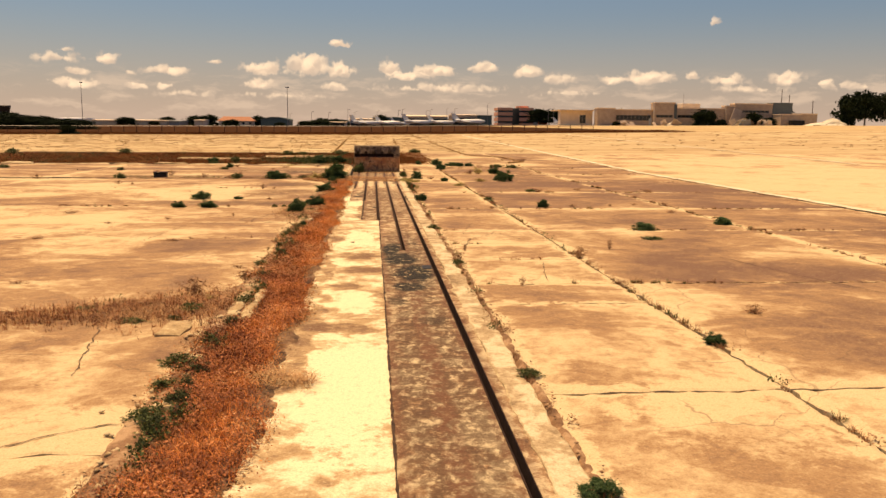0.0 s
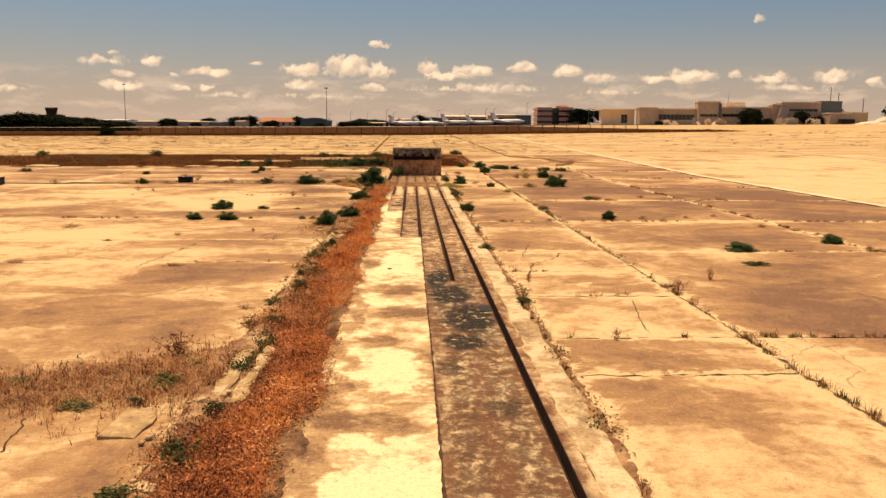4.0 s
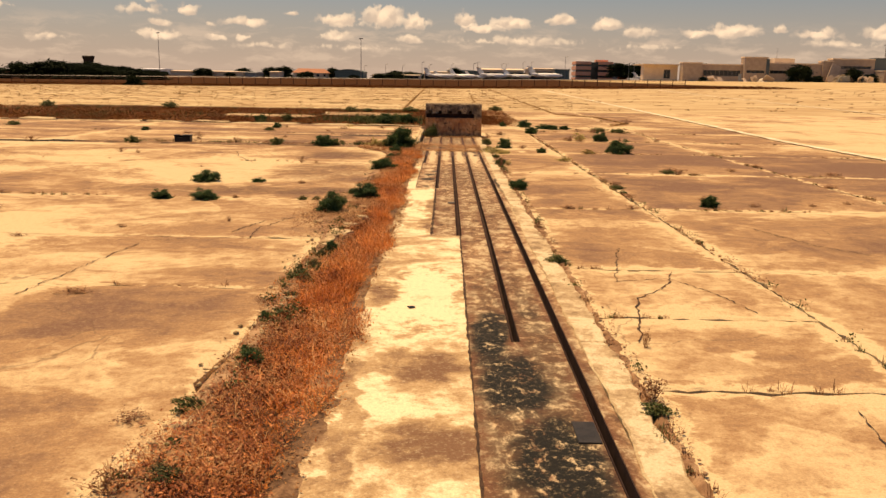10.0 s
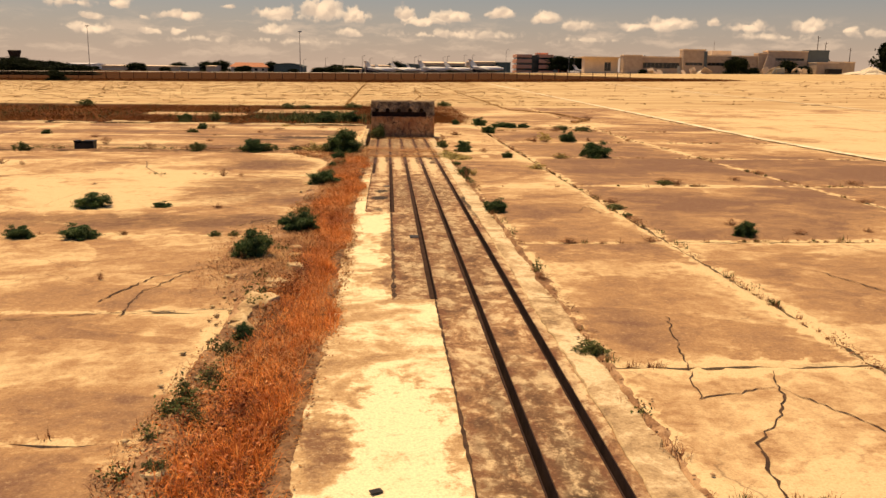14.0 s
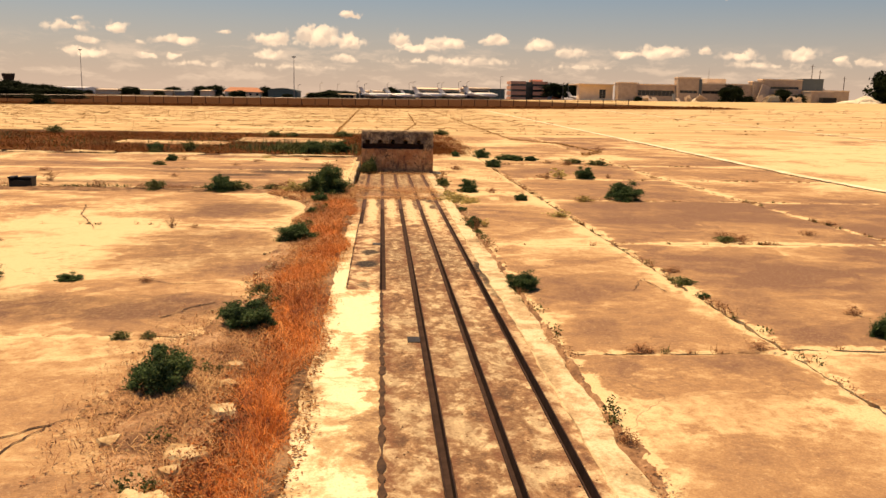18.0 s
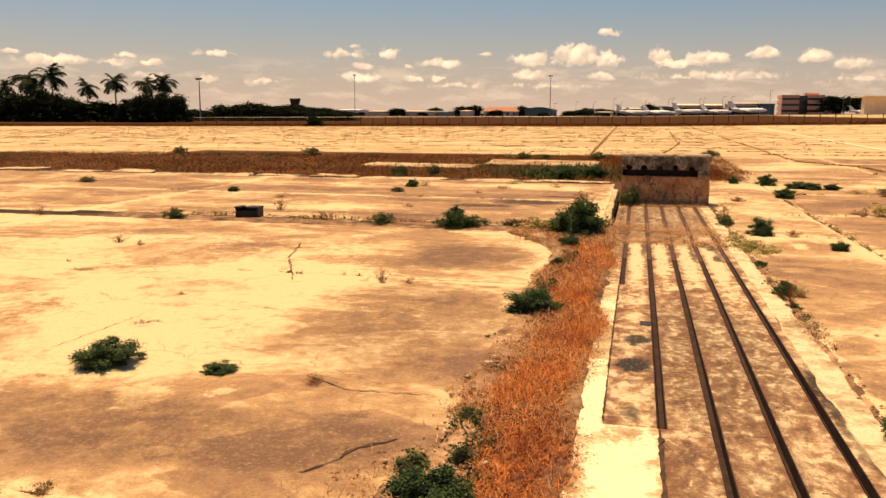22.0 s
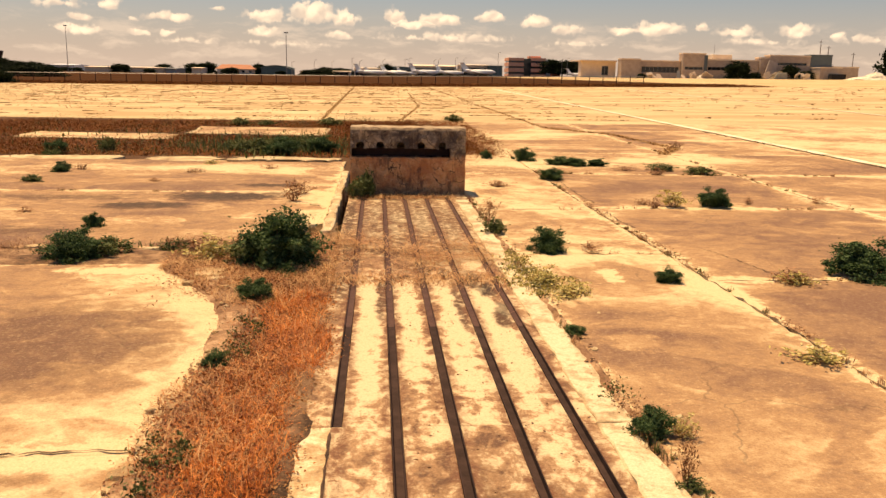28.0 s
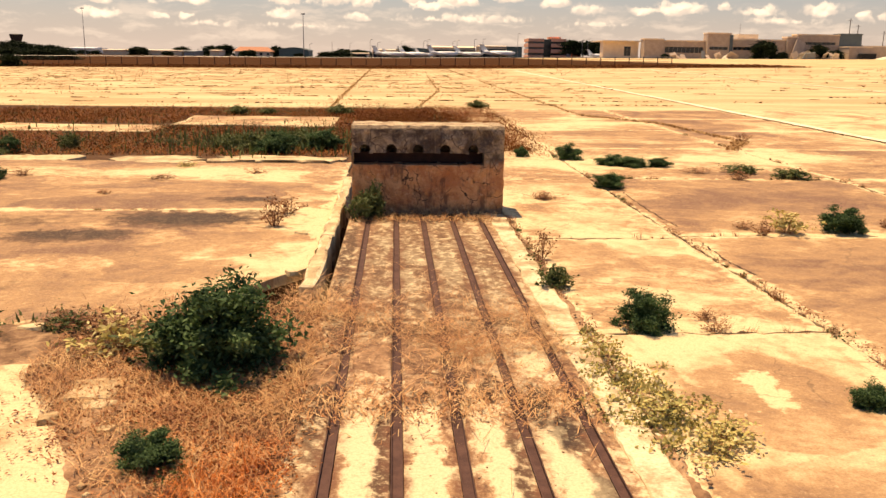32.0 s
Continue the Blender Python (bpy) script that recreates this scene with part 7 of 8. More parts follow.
    while x < 66:
        h = r.choice((1.6, 2.0, 2.6, 3.2, 4.0))
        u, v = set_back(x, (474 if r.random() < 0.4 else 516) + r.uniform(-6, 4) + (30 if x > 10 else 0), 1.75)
        put(bushy, u, v, h * r.uniform(2.4, 4.4) * 1.75, h * 1.75)
        x += r.uniform(4, 11)
    put(bushy, -53.3, 152, 2.9, 1.6)
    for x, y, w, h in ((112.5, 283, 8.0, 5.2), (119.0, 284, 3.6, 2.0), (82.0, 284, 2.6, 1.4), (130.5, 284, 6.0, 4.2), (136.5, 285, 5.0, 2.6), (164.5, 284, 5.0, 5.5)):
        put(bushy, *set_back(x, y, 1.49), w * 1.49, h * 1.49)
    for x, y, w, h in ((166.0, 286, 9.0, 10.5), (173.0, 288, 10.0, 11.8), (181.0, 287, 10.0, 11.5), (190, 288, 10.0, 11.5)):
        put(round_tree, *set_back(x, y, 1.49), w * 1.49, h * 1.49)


build_trees()

# ---- buildings and aircraft ----


def house(name, label, x0, x1, y, high, mat, deep=4.0, windows=(), roof=None, lip=0.35, base=None, category="building", frame_mat=None):
    """A flat-roofed building: walls, parapet cap, recessed window bands with panes (from, to, sill, head, count)."""
    z = min(far_rise(x0, y), far_rise(x1, y)) if base is None else base
    root = thing(name, pose(0, 0, 0), label, category)
    holes = sorted(windows)
    bm = box(x0, x1, y + 0.35, y + deep, z - 0.6, z + high)
    part("wall", bm, mat, root)
    # front skin with openings left free
    bm = bmesh.new()
    zs = sorted({z - 0.6, z + high, *(z + w[2] for w in holes), *(z + w[3] for w in holes)})
    xs = sorted({x0, x1, *(w[0] for w in holes), *(w[1] for w in holes)})
    for i in range(len(xs) - 1):
        for j in range(len(zs) - 1):
            cx, cz = (xs[i] + xs[i + 1]) / 2, (zs[j] + zs[j + 1]) / 2 - z
            if not any(w[0] < cx < w[1] and w[2] < cz < w[3] for w in holes):
                box(xs[i], xs[i + 1], y, y + 0.348, zs[j], zs[j + 1], bm=bm)
    bmesh.ops.remove_doubles(bm, verts=bm.verts, dist=0.001)
    part("front_wall", bm, mat, root)
    part("parapet_cap", box(x0 - 0.12, x1 + 0.12, y - 0.12, y + deep + 0.12, z + high, z + high + lip), roof or M_CREAM, root)
    for a, b, lo, hi, n in holes:
        for i in range(n):
            p, q = a + (b - a) * i / n, a + (b - a) * (i + 1) / n
            w = part("window", box(p + 0.02, q - 0.02, y + 0.28, y + 0.33, z + lo, z + hi), M_GLASS, root, "dark recessed window")
            part("mullion", box(q - 0.08, q + 0.0, y + 0.2, y + 0.27, z + lo, z + hi), frame_mat or M_STEEL, w)
    return root, z


def build_right():
    y = 290.0
    root, z = house("cream_building", "low cream building with a shaded porch", 65.5, 77.0, y + 6, 5.0, M_CREAM, windows=((72.4, 74.6, 0.9, 3.8, 2),), lip=0.3)
    part("porch_roof", box(64.8, 77.6, y + 4.0, y + 20.4, z + 5.3, z + 5.6), M_CREAM, root)
    house("tan_building", "windowless tan stucco block", 77.1, 83.3, y, 5.8, M_TAN)
    house("tan_building", "tan stucco wing with a broken window band", 83.32, 97.3, y + 2.0, 5.4, M_TAN, windows=((84.4, 96.8, 1.9, 3.7, 9),))
    root, z = house("tan_building", "tall tan stucco block above the low wings", 97.32, 104.8, y, 7.7, M_TAN, windows=((98.0, 104.0, 2.8, 3.7, 4),))
    # dark strip proud of the wall, coloured like the shade in a gap
    part("recess", box(104.3, 105.35, y - 0.15, y - 0.01, z, z + 7.4), M_SLATE, root, "dark vertical strip coloured as the shade of a gap")
    root, z = house("tan_building", "tan stucco wing with a long narrow window band", 105.4, 123.0, y + 1.0, 5.8, M_TAN, windows=((106.0, 119.3, 2.7, 3.7, 9),))
    part("roof_unit", box(108.9, 115.6, y + 5, y + 10, z + 6.15, z + 7.8, 0.1), M_CREAM, root, "pale rooftop plant room")
    part("aerial", rod((110.2, y + 7, z + 7.8), (110.2, y + 7, z + 11.2), 0.07, 0.03, 6), M_STEEL, root)
    house("tan_building", "narrow tan stucco stair block", 123.02, 126.3, y, 6.6, M_TAN)
    house("tan_building", "tan stucco hall with a dark window strip under the roof", 126.32, 140.1, y + 0.5, 7.4, M_TAN, windows=((127.0, 139.0, 4.5, 5.3, 8),))
    house("slate_block", "blue-grey clad block on the end of the hall", 140.12, 147.4, y + 0.5, 7.6, M_SLATE, roof=M_SLATE)
    house("tan_wall_building", "low tan building beside the sand heap", 147.45, 156.5, y, 3.9, M_TAN)
    house("tan_building", "low tan front part of the hall", 140.2, 147.4, y - 6.0, 3.6, M_TAN, deep=6.3)
    # sand heap and rubble
    rnd = random.Random(9)

    def heap(name, x, yy, w, h, mat, label, category):
        bm = bmesh.new()
        bmesh.ops.create_icosphere(bm, subdivisions=4, radius=1.0)
        for v in bm.verts:
            v.co *= 1 + 0.22 * noise.fractal(v.co * 2.2 + Vector((x, 0, 0)), 1.0, 2.0, 4)
            up = max(0.0, v.co.z)
            v.co.x, v.co.y = v.co.x * w / 2 * (1.15 - 0.5 * up), v.co.y * w * 0.35 * (1.15 - 0.5 * up)
            v.co.z = v.co.z * h if v.co.z > 0 else v.co.z * 0.3
        ob = part(name, bm, mat, None)
        ob.location = (x, yy, far_rise(x, yy))
        tagged(ob, label, category)

    heap("sand_heap", 159.0, 284.0, 8.5, 2.3, M_SAND, "bright heap of pale sand by the buildings", "sand heap")
    heap("sand_heap", 153.0, 282.0, 9.0, 1.0, M_SAND, "low spread of pale sand by the buildings", "sand heap")
    heap("spoil_mound", 128.0, 285.0, 7.0, 2.4, M_SOIL, "brown heap of rubble before the hall", "rubble heap")
    heap("spoil_mound", 134.0, 284.0, 6.0, 1.9, M_TAN, "tan heap of broken masonry before the hall", "rubble heap")
    heap("spoil_mound", 101.5, 283.0, 4.0, 1.2, M_SAND, "pale heap of debris before the tall block", "rubble heap")
    # collapsed wall panels before the hall and the broken window band
    for i in range(22):
        px = rnd.uniform(124.0, 138.5) if i < 13 else rnd.uniform(84.0, 104.0)
        py, w, h = rnd.uniform(281.5, 286.5), rnd.uniform(1.0, 3.4), rnd.uniform(0.8, 2.6)
        panel = part("wall_panel", box(-w / 2, w / 2, -0.12, 0.12, 0, h, 0.03), rnd.choice((M_TAN, M_CREAM, M_TAN, M_GREYW)))
        panel.matrix_basis = pose(px, py, far_rise(px, py) - 0.15, rnd.uniform(-55, 35), rnd.uniform(-28, 28), rnd.uniform(-40, 40))
        tagged(panel, "broken piece of masonry wall lying in the rubble", "wall panel", "broken wall pieces")
    panel = part("wall_panel", box(-1.6, 1.6, -0.15, 0.15, 0, 6.4, 0.03), M_TAN)
    panel.matrix_basis = pose(124.6, 287.5, far_rise(124, 287) - 0.2, -12, 22, 0)
    tagged(panel, "tall tan wall panel leaning against the hall", "wall panel", "broken wall pieces")
    # dark container
    x, yy = 144.3, 281.0
    z = far_rise(x, yy)
    con = thing("skip_container", pose(x, yy, z), "black steel skip container beside the rubble", "container")
    part("body", box(-2.3, 2.3, -1.2, 1.2, 0.15, 1.7, 0.05), M_BLACK, con)
    for i in range(6):
        part("rib", box(-2.1 + i * 0.8, -1.95 + i * 0.8, -1.28, -1.2, 0.2, 1.65), M_BLACK, con)
    part("rim", box(-2.4, 2.4, -1.3, 1.3, 1.7, 1.8), M_STEEL, con)


def build_office():
    # terracotta office block with banded storeys
    x0, x1, y = 70.3, 91.0, 480.0
    z = far_rise(80, y)
    root = thing("office_block", Matrix(), "terracotta pink three-storey office block with dark window bands", "building")
    part("core", box(x0 + 0.6, x1 - 0.6, y + 0.6, y + 15, z - 0.5, z + 9.6), M_GLASS, root, "dark glazed core")
    for i, (lo, hi) in enumerate(((-0.5, 1.3), (2.4, 4.4), (5.5, 7.4), (8.4, 10.0))):
        for a, b in ((x0, 78.8), (82.8, x1)):
            part("wall_band", box(a, b, y, y + 15.4, z + lo, z + hi, 0.05), M_PINK, root, "terracotta pink wall band")
    for lo in (1.3, 4.4, 7.4):
        for a, b in ((x0, 78.8), (82.8, x1)):
            for i in range(5):
                p = a + (b - a) * (i + 0.02) / 5
                part("window", box(p + 0.1, p + (b - a) / 5 - 0.15, y + 0.5, y + 0.58, z + lo, z + lo + 1.05), M_GLASS, root)
    part("roof_structure", box(82, 88.5, y + 3, y + 9, z + 10.0, z + 11.0), M_PINK, root)
    part("side_wing", box(91.02, 96.4, y + 2, y + 16, z - 0.5, z + 9.0), M_GREYW, root, "dark side wing")
    # red container
    c = thing("red_container", pose(94.3, 470, far_rise(94, 470)), "faded red shipping container", "container")
    part("body", box(-2.4, 2.4, -1.2, 1.2, 0.1, 2.7, 0.04), M_RED, c)
    for s in (-1.2, 0.1):
        part("door", box(s, s + 1.1, -1.28, -1.2, 0.2, 2.6), M_RED, c)


def build_middle():
    # hangars
    def hangar(name, label, x0, x1, y, high, mat, arch=0.0, door=None, deep=22.0):
        z = far_rise((x0 + x1) / 2, y)
        root = thing(name, Matrix(), label, "hangar")
        wall = box(x0, x1, y + 0.3, y + deep, z - 0.4, z + high)
        part("wall", wall, mat, root)
        if mat is M_TEAL:
            n = 10
            verts, faces = [], []
            for i in range(n + 1):
                t = i / n
                for yy in (y, y + deep):
                    for h in (0.0, 0.35):
                        verts.append((x0 - 0.4 + (x1 - x0 + 0.8) * t, yy, z + high + arch * 4 * t * (1 - t) + h))
            for i in range(n):
                a, b = i * 4, (i + 1) * 4
                faces += [(a, b, b + 1, a + 1), (a + 2, a + 3, b + 3, b + 2), (a + 1, b + 1, b + 3, a + 3), (a, a + 2, b + 2, b)]
            faces += [(0, 1, 3, 2), (n * 4, n * 4 + 2, n * 4 + 3, n * 4 + 1)]
            part("roof", mesh_of("roof", verts, faces, mat), None, root)
            if arch:
                v = [(x0, y + 0.3, z + high)]
                v += [(x0 + (x1 - x0) * i / n, y + 0.3, z + high + arch * 4 * i / n * (1 - i / n)) for i in range(1, n)] + [(x1, y + 0.3, z + high)]
                part("gable", mesh_of("gable", v, [tuple(range(len(v)))], mat), None, root)
        else:
            # low pitched sheet roof, its eaves towards the apron
            up = 0.25 + 0.45 * arch
            rim = ((y - 0.5, z + high), (y + deep / 2, z + high + up), (y + deep + 0.5, z + high), (y + deep + 0.5, z + high - 0.3), (y - 0.5, z + high - 0.3))
            v = [(xx, a, b) for xx in (x0 - 0.4, x1 + 0.4) for a, b in rim]
            f = [(i, (i + 1) % 5, (i + 1) % 5 + 5, i + 5) for i in range(5)] + [(4, 3, 2, 1, 0), (5, 6, 7, 8, 9)]
            part("roof", mesh_of("roof", v, f, mat), None, root)
        # black panels on the solid wall stand in for shade inside the bays
        if door:
            k = door
            w = (x1 - x0 - 1.2) / k
            for i in range(k):
                part("door", box(x0 + 0.6 + i * w, x0 + 0.5 + (i + 1) * w, y + 0.12, y + 0.3, z, z + high * 0.74), M_BLACK, root, "black panel coloured as the shade of an open bay")
        return root

    hangar("hangar", "long cream hangar with a low pitched roof", 20.0, 44.5, 510, 5.6, M_CREAM, 1.4, 5)
    hangar("hangar", "hangar with black panels for its shaded open interior", 46.8, 62.0, 505, 6.2, M_CREAM, 0.5, 4)
    hangar("hangar", "plain dull green metal aircraft hangar", 62.2, 70.0, 500, 5.6, M_TEAL)
    hangar("hangar", "dull green metal hangar with a rounded roof", -62.6, -47.0, 480, 3.4, M_TEAL, 1.3)
    hangar("shed", "low white shed with black panels for its shaded bays", -42.0, -33.0, 480, 2.1, M_CREAM, 0.2, 3)
    hangar("shed", "low cream shed between white sheds", -32.6, -25.0, 482, 2.5, M_CREAM, 0.2)
    hangar("shed", "low white shed with black panels for its shaded bays", -24.5, -15.6, 480, 2.2, M_CREAM, 0.2, 3)
    hangar("shed", "long low cream warehouse", -154.0, -134.5, 480, 2.5, M_CREAM, 0.3, None)
    hangar("shed", "long low cream warehouse", -133.0, -114.0, 482, 2.6, M_CREAM, 0.3, None)
    hangar("shed", "grey roofed warehouse behind the others", -140.0, -122.0, 505, 2.9, M_GREYW, 0.4, None)
    hangar("shed", "low pale shed beside the trees", -112.5, -107.0, 480, 2.4, M_GREYW, 0.3, None)
    hangar("shed", "low pale shed beside the trees", -101.0, -96.0, 490, 3.0, M_CREAM, 0.3, None)
    hangar("shed", "white roofed canopy by the trees", -172.0, -160.0, 482, 3.2, M_WHITE, 0.6, None)
    hangar("shed", "low pale airport shed", -14.0, 2.0, 505, 4.2, M_CREAM, 0.4, 3)
    hangar("shed", "low pale airport shed", 3.0, 18.5, 508, 4.4, M_TEAL, 0.6, 3)


def build_villa():
    # house with an orange roof
    x0, x1, y = -94.0, -72.0, 520.0
    z = far_rise(-80, y)
    root = thing("villa", Matrix(), "cream house with an orange tile roof", "house")
    part("wall", box(x0 + 1, x1 - 1, y + 0.5, y + 11, z - 0.4, z + 3.0), M_CREAM, root)
    v = [(x0, y, z + 3), (x1, y, z + 3), (x1, y + 12, z + 3), (x0, y + 12, z + 3), (x0 + 3, y + 6, z + 5.6), (x1 - 3, y + 6, z + 5.6)]
    part("roof", mesh_of("roof", v, [(0, 1, 5, 4), (1, 2, 5), (2, 3, 4, 5), (3, 0, 4), (3, 2, 1, 0)], M_ROOF), None, root, "orange tile roof")
    for i in range(5):
        part("window", box(x0 + 3 + i * 4, x0 + 4.6 + i * 4, y + 0.4, y + 0.5, z + 0.9, z + 2.3), M_GLASS, root)


def build_tower():
    # control tower
    x, y = -199.5, 480.0
    z = far_rise(x, y)
    root = thing("control_tower", Matrix(), "small control tower with a dark glazed cab", "tower")
    part("shaft", box(x - 2.2, x + 2.2, y, y + 4.4, z - 0.4, z + 5.6), M_SLATE, root)
    bm = bmesh.new()
    bmesh.ops.create_cone(bm, cap_ends=True, segments=8, radius1=2.5, radius2=3.6, depth=3.6, matrix=Matrix.Translation((x, y + 2.2, z + 7.4)))
    part("cab", bm, M_GLASS, root, "dark glazed cab")
    bm = bmesh.new()
    bmesh.ops.create_cone(bm, cap_ends=True, segments=8, radius1=3.0, radius2=3.0, depth=0.35, matrix=Matrix.Translation((x, y + 2.2, z + 5.7)))
    part("gallery", bm, M_STEEL, root)
    bm = bmesh.new()
    bmesh.ops.create_cone(bm, cap_ends=True, segments=8, radius1=3.6, radius2=3.2, depth=0.4, matrix=Matrix.Translation((x, y + 2.2, z + 9.4)))
    part("roof", bm, M_BLACK, root)
    part("aerial", rod((x, y + 2, z + 9.5), (x, y + 2, z + 11.2), 0.04, 0.03, 5), M_STEEL, root)


def aircraft():
    """A parked business jet 15 m long."""
    root = thing("parked_jet", Matrix(), "white parked business jet with a swept tail", "aircraft", "parked jets on the apron")
    v, f = lathe(((0, 0.15), (0.6, 0.55), (1.8, 0.9), (3.5, 1.05), (9.5, 1.05), (12.0, 0.75), (14.0, 0.35), (15.0, 0.12)), 14)
    v = [(7.5 - t, s, h + 1.9) for s, t, h in v]
    part("fuselage", mesh_of("fuselage", v, f, M_WHITE, smooth=True), None, root)

    def wing(name, pts, thick, axis):
        verts = [Vector(p) for p in pts]
        off = Vector((0, 0, thick)) if axis == "z" else Vector((0, thick, 0))
        verts = verts + [p + off for p in verts]
        part(name, mesh_of(name, verts, [(0, 1, 2, 3), (7, 6, 5, 4), (0, 4, 5, 1), (1, 5, 6, 2), (2, 6, 7, 3), (3, 7, 4, 0)], M_WHITE), None, root)

    for s in (-1, 1):
        wing("wing", ((1.0, s * 0.8, 1.3), (-2.2, s * 0.8, 1.3), (-3.4, s * 7.0, 1.7), (-2.2, s * 7.0, 1.7)), 0.18, "z")
        wing("tailplane", ((-6.9, 0, 5.6), (-8.5, 0, 5.6), (-9.0, s * 2.8, 5.7), (-8.1, s * 2.8, 5.7)), 0.12, "z")
        v, f = lathe(((0, 0.42), (0.5, 0.5), (2.2, 0.48), (2.9, 0.3)), 10)
        part("engine", mesh_of("engine", [(-3.6 - t, a + s * 1.55, h + 2.4) for a, t, h in v], f, M_WHITE, smooth=True), None, root)
        part("main_wheel", rod((-1.6, s * 1.5 - 0.12, 0.35), (-1.6, s * 1.5 + 0.12, 0.35), 0.35, sides=10), M_BLACK, root)
    wing("fin", ((-4.2, -0.08, 2.5), (-7.2, -0.08, 2.5), (-8.8, -0.08, 5.9), (-6.9, -0.08, 5.9)), 0.16, "y")
    part("nose_wheel", rod((5.2, -0.1, 0.28), (5.2, 0.1, 0.28), 0.28, sides=10), M_BLACK, root)
    part("windscreen", box(6.1, 6.6, -0.55, 0.55, 2.25, 2.6, 0.1), M_GLASS, root)
    return root


def build_jets():
    jet = aircraft()
    spots_ = ((-4.5, 478, 1.05, 6), (8.8, 482, 1.0, -8), (25.0, 478, 1.12, 10), (38.6, 480, 1.0, 0), (53.5, 474, 1.2, -6), (106.0, 470, 0.72, 8), (16.0, 492, 0.8, 20), (-1.5, 492, 0.8, 15))
    for i, (x, y, s, a) in enumerate(spots_):
        m = pose(x, y, far_rise(x, y), 0, 0, a) @ Matrix.Diagonal((s, s, s, 1))
        if i == 0:
            jet.matrix_basis = m
        else:
            copy_thing(jet, m).matrix_basis = m


def build_lamps():
    def lamp(x, y, high):
        z = far_rise(x, y)
        root = thing("lamp_post", pose(x, y, z), "slender grey lamp post on the airport apron", "lamp post", "lamp posts on the far apron")
        part("pole", rod((0, 0, -0.3), (0, 0, high), 0.13, 0.09, 6), M_STEEL, root)
        part("arm", rod((0, 0, high - 0.1), (0.8, 0, high + 0.1), 0.08, 0.06, 5), M_STEEL, root)
        part("lamp_head", box(0.6, 1.4, -0.25, 0.25, high, high + 0.25, 0.05), M_GREYW, root)

    for x, h in ((-14.6, 9.3), (-10.6, 8.0), (2.1, 8.6), (14.2, 8.8), (16.4, 9.4), (30.0, 8.6), (32.4, 9.0), (41.8, 9.6), (46.4, 9.6), (65.4, 12.5), (101.0, 9.5), (104.0, 9.9), (-35.0, 8.0), (-25.5, 7.5), (-47.0, 7.0)):
        lamp(x, 486.0, h)

def build_poles():
    for x, y, h in ((146.0, 296, 12.8), (149.9, 298, 11.0), (160.0, 300, 9.0)):
        z = far_rise(x, y)
        root = thing("utility_pole", pose(x, y, z), "plain dark utility pole behind the buildings", "pole")
        part("pole", rod((0, 0, -0.3), (0, 0, h), 0.16, 0.10, 7), M_POST, root)
        part("crossarm", rod((-0.7, 0, h - 0.6), (0.7, 0, h - 0.6), 0.05, sides=5), M_POST, root)


def build_masts():
    def mast(x, y, high, label):
        z = far_rise(x, y)
        root = thing("light_mast", pose(x, y, z), label, "light mast", "floodlight masts")
        part("pole", rod((0, 0, -0.3), (0, 0, high), 0.22, 0.10, 8), M_STEEL, root)
        part("head_frame", box(-0.9, 0.9, -0.15, 0.15, high, high + 0.25), M_STEEL, root)
        for i in (-1, 0, 1):
            part("floodlight", box(i * 0.6 - 0.25, i * 0.6 + 0.25, -0.4, -0.15, high - 0.3, high + 0.2), M_GREYW, root)

    mast(-161.5, 484, 23.8, "tall grey floodlight mast")
    mast(-41.0, 412, 19.0, "tall grey floodlight mast")
    mast(-118.0, 230, 11.5, "floodlight mast behind the palms")

    # street lamp and road sign by the palms
    x, y = -99.0, 133.0
    root = thing("street_lamp", pose(x, y, far_rise(x, y)), "tall pale street lamp with a curved arm by the palms", "street lamp")
    part("pole", rod((0, 0, -0.2), (0.3, 0, 9.6), 0.13, 0.08, 8), M_STEEL, root)
    part("arm", rod((0.3, 0, 9.6), (-2.6, 0, 10.6), 0.06, 0.04, 6), M_STEEL, root)
    part("lamp_head", box(-3.3, -2.4, -0.18, 0.18, 10.55, 10.75, 0.05), M_GREYW, root)
    x, y = -104.2, 132.5
    root = thing("warning_sign", pose(x, y, far_rise(x, y)), "orange warning sign on a post by the palms", "sign")
    part("post", rod((0, 0, -0.2), (0, 0, 3.6), 0.04, sides=6), M_STEEL, root)
    part("plate", rod((0, -0.05, 3.4), (0, -0.02, 3.4), 0.5, sides=4), M_SIGN, root)


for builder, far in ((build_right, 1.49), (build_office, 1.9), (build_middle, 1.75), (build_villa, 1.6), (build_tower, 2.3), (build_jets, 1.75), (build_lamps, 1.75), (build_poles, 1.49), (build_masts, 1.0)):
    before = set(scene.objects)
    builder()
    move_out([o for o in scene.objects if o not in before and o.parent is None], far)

# ---- loose things on the apron ----


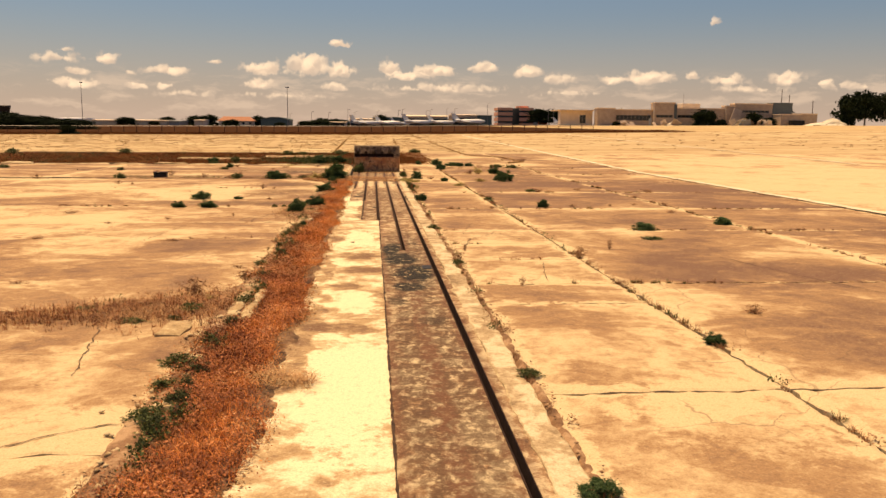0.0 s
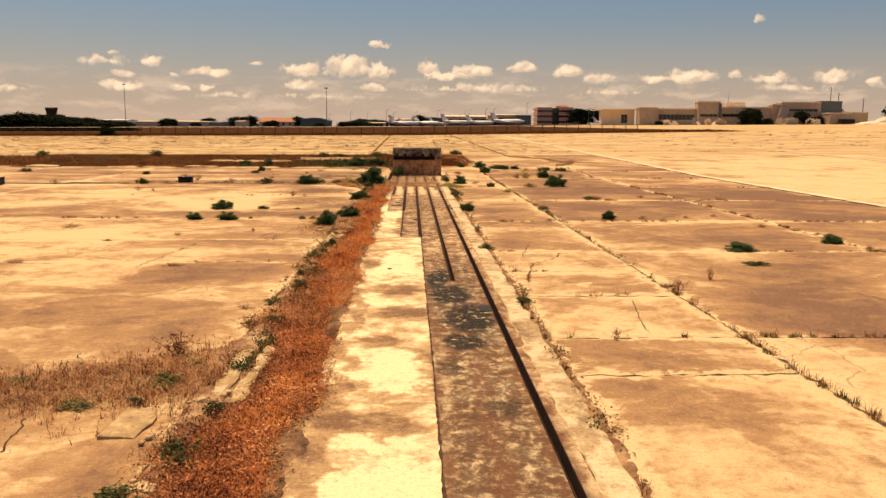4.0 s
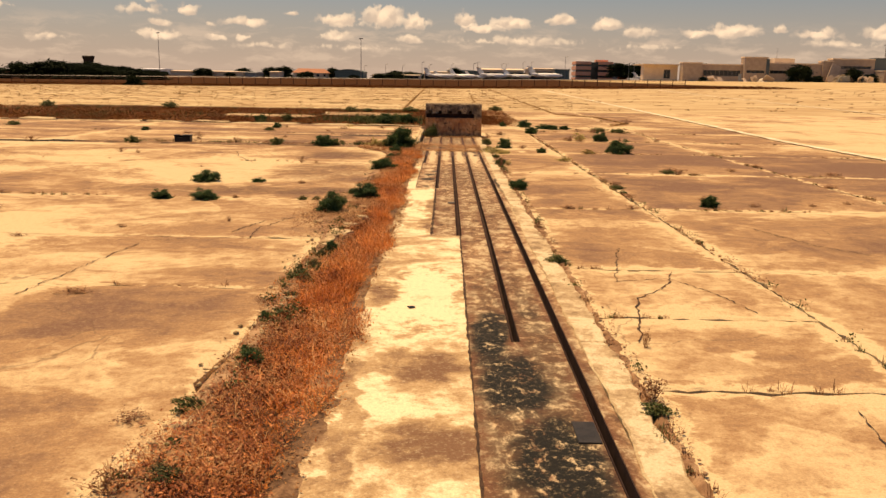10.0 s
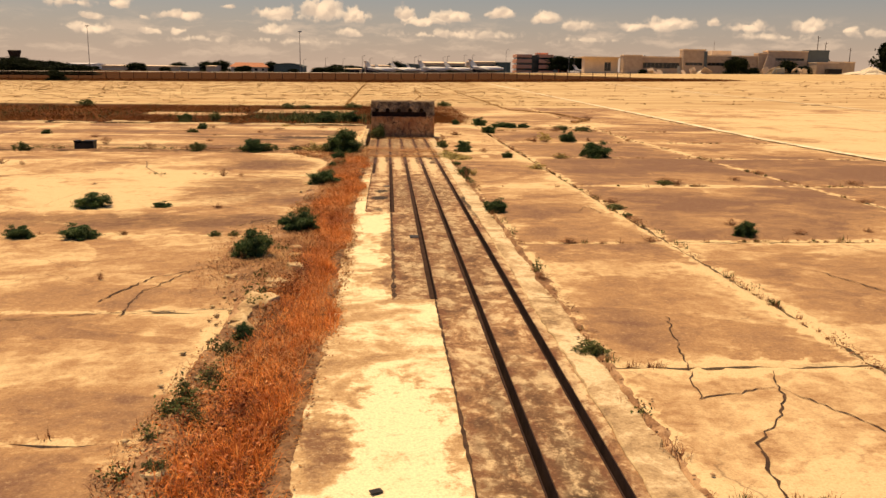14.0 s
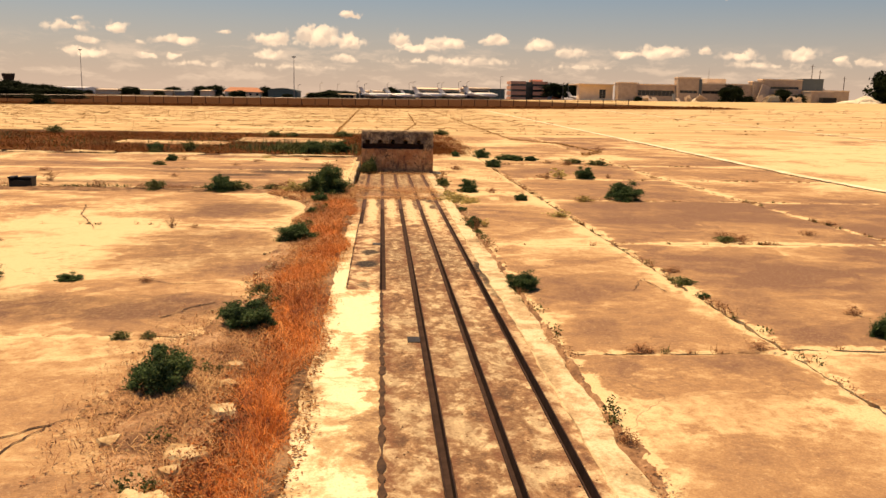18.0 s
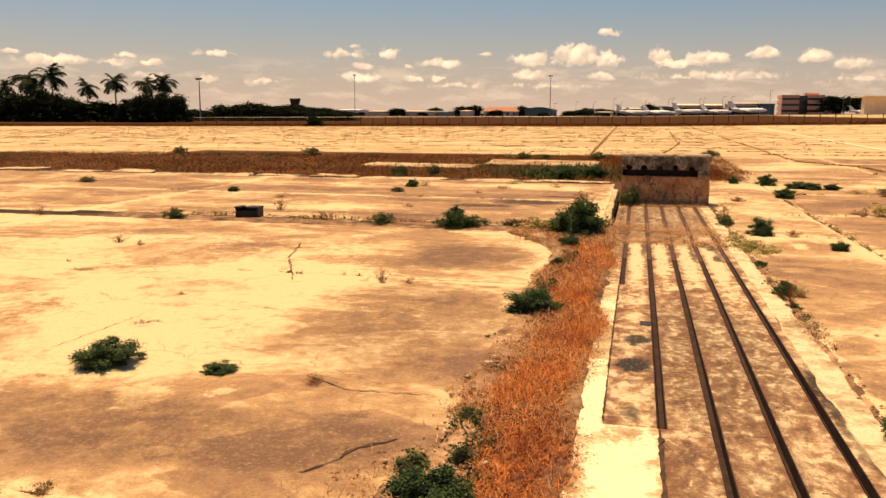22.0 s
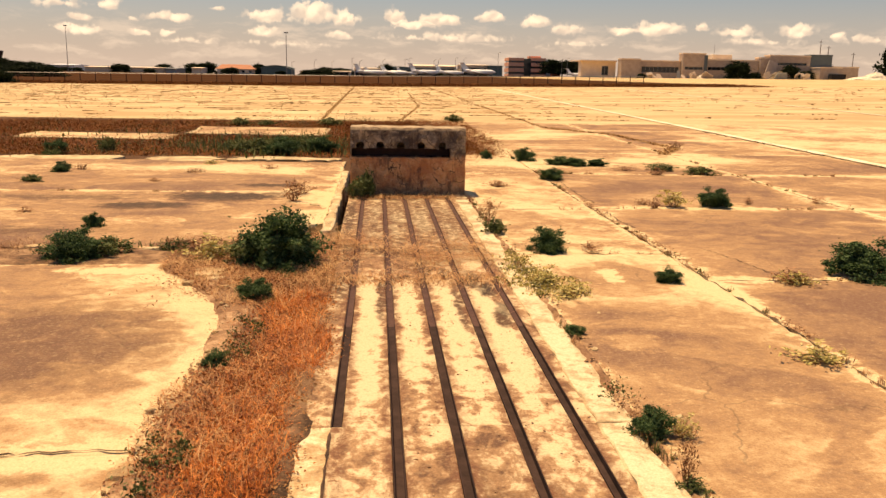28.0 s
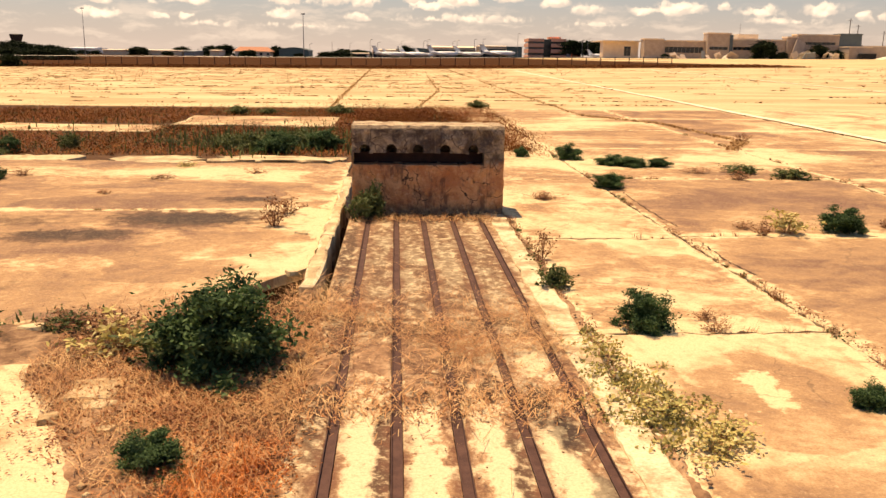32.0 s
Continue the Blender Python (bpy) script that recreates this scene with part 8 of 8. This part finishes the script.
def crate(x, y, w, h, d, turn):
    root = thing("battery_box", pose(x, y, far_rise(x, y) + 0.01, 0, 0, turn), "broken black plastic box lying on the concrete", "box", "black boxes on the apron")
    t = 0.03
    part("base", box(-w / 2, w / 2, -d / 2, d / 2, 0, 0.04), M_BLACK, root)
    part("side", box(-w / 2, -w / 2 + t, -d / 2, d / 2, 0.041, h), M_BLACK, root)
    part("side", box(w / 2 - t, w / 2, -d / 2, d / 2, 0.041, h), M_BLACK, root)
    part("front", box(-w / 2 + t, w / 2 - t, -d / 2, -d / 2 + t, 0.041, h * 0.75), M_BLACK, root)
    part("back", box(-w / 2 + t, w / 2 - t, d / 2 - t, d / 2, 0.041, h), M_BLACK, root)
    part("rim", box(-w / 2 - 0.02, -w / 2 + 0.12, -d / 2 - 0.02, d / 2, h + 0.001, h + 0.04), M_BLACK, root)
    part("rim", box(w / 2 - 0.3, w / 2 + 0.02, -d / 2 - 0.02, d / 2, h + 0.001, h + 0.04), M_BLACK, root)


crate(-9.7, 39.1, 0.56, 0.22, 0.38, 4)
crate(-17.0, 37.5, 0.7, 0.26, 0.42, -6)


def build_debris():
    rnd = random.Random(17)
    spots_ = [(-1.62 + rnd.uniform(-.12, .12), y + rnd.uniform(-.4, .4)) for y in np.arange(8.0, 27.0, 0.8)]
    spots_ += [(rnd.uniform(-2.2, -1.3), rnd.uniform(37.3, 40.0)) for _ in range(10)]
    spots_ += [(rnd.uniform(1.4, 2.0), rnd.uniform(30.0, 40.0)) for _ in range(10)]
    shapes = []
    for i in range(4):
        bm = bmesh.new()
        bmesh.ops.create_icosphere(bm, subdivisions=1, radius=1.0)
        for v in bm.verts:
            v.co *= rnd.uniform(0.65, 1.1)
            v.co.z *= 0.55
        me = bpy.data.meshes.new("stone")
        bm.to_mesh(me)
        bm.free()
        me.materials.append(M_EDGE)
        shapes.append(me)
    for x, y in spots_:
        s = rnd.uniform(0.018, 0.05)
        ob = new("stone", rnd.choice(shapes))
        ob.matrix_basis = pose(x, y, 0.0 if x > -1 else -0.01, rnd.uniform(-15, 15), rnd.uniform(-15, 15), rnd.uniform(0, 360)) @ Matrix.Diagonal((s * 1.3, s, s, 1))
        tagged(ob, "pale broken lump of concrete among the weeds", "stone", "broken concrete lumps")
    chip = part("metal_scrap", box(-0.038, 0.038, -0.022, 0.022, 0.0, 0.01, 0.003), M_BLACK)
    chip.location, chip.rotation_euler = (-0.42, 17.05, 0.008), (0.05, 0.08, 0.5)
    tagged(chip, "small dark scrap of metal on the pale lane", "scrap")


build_debris()
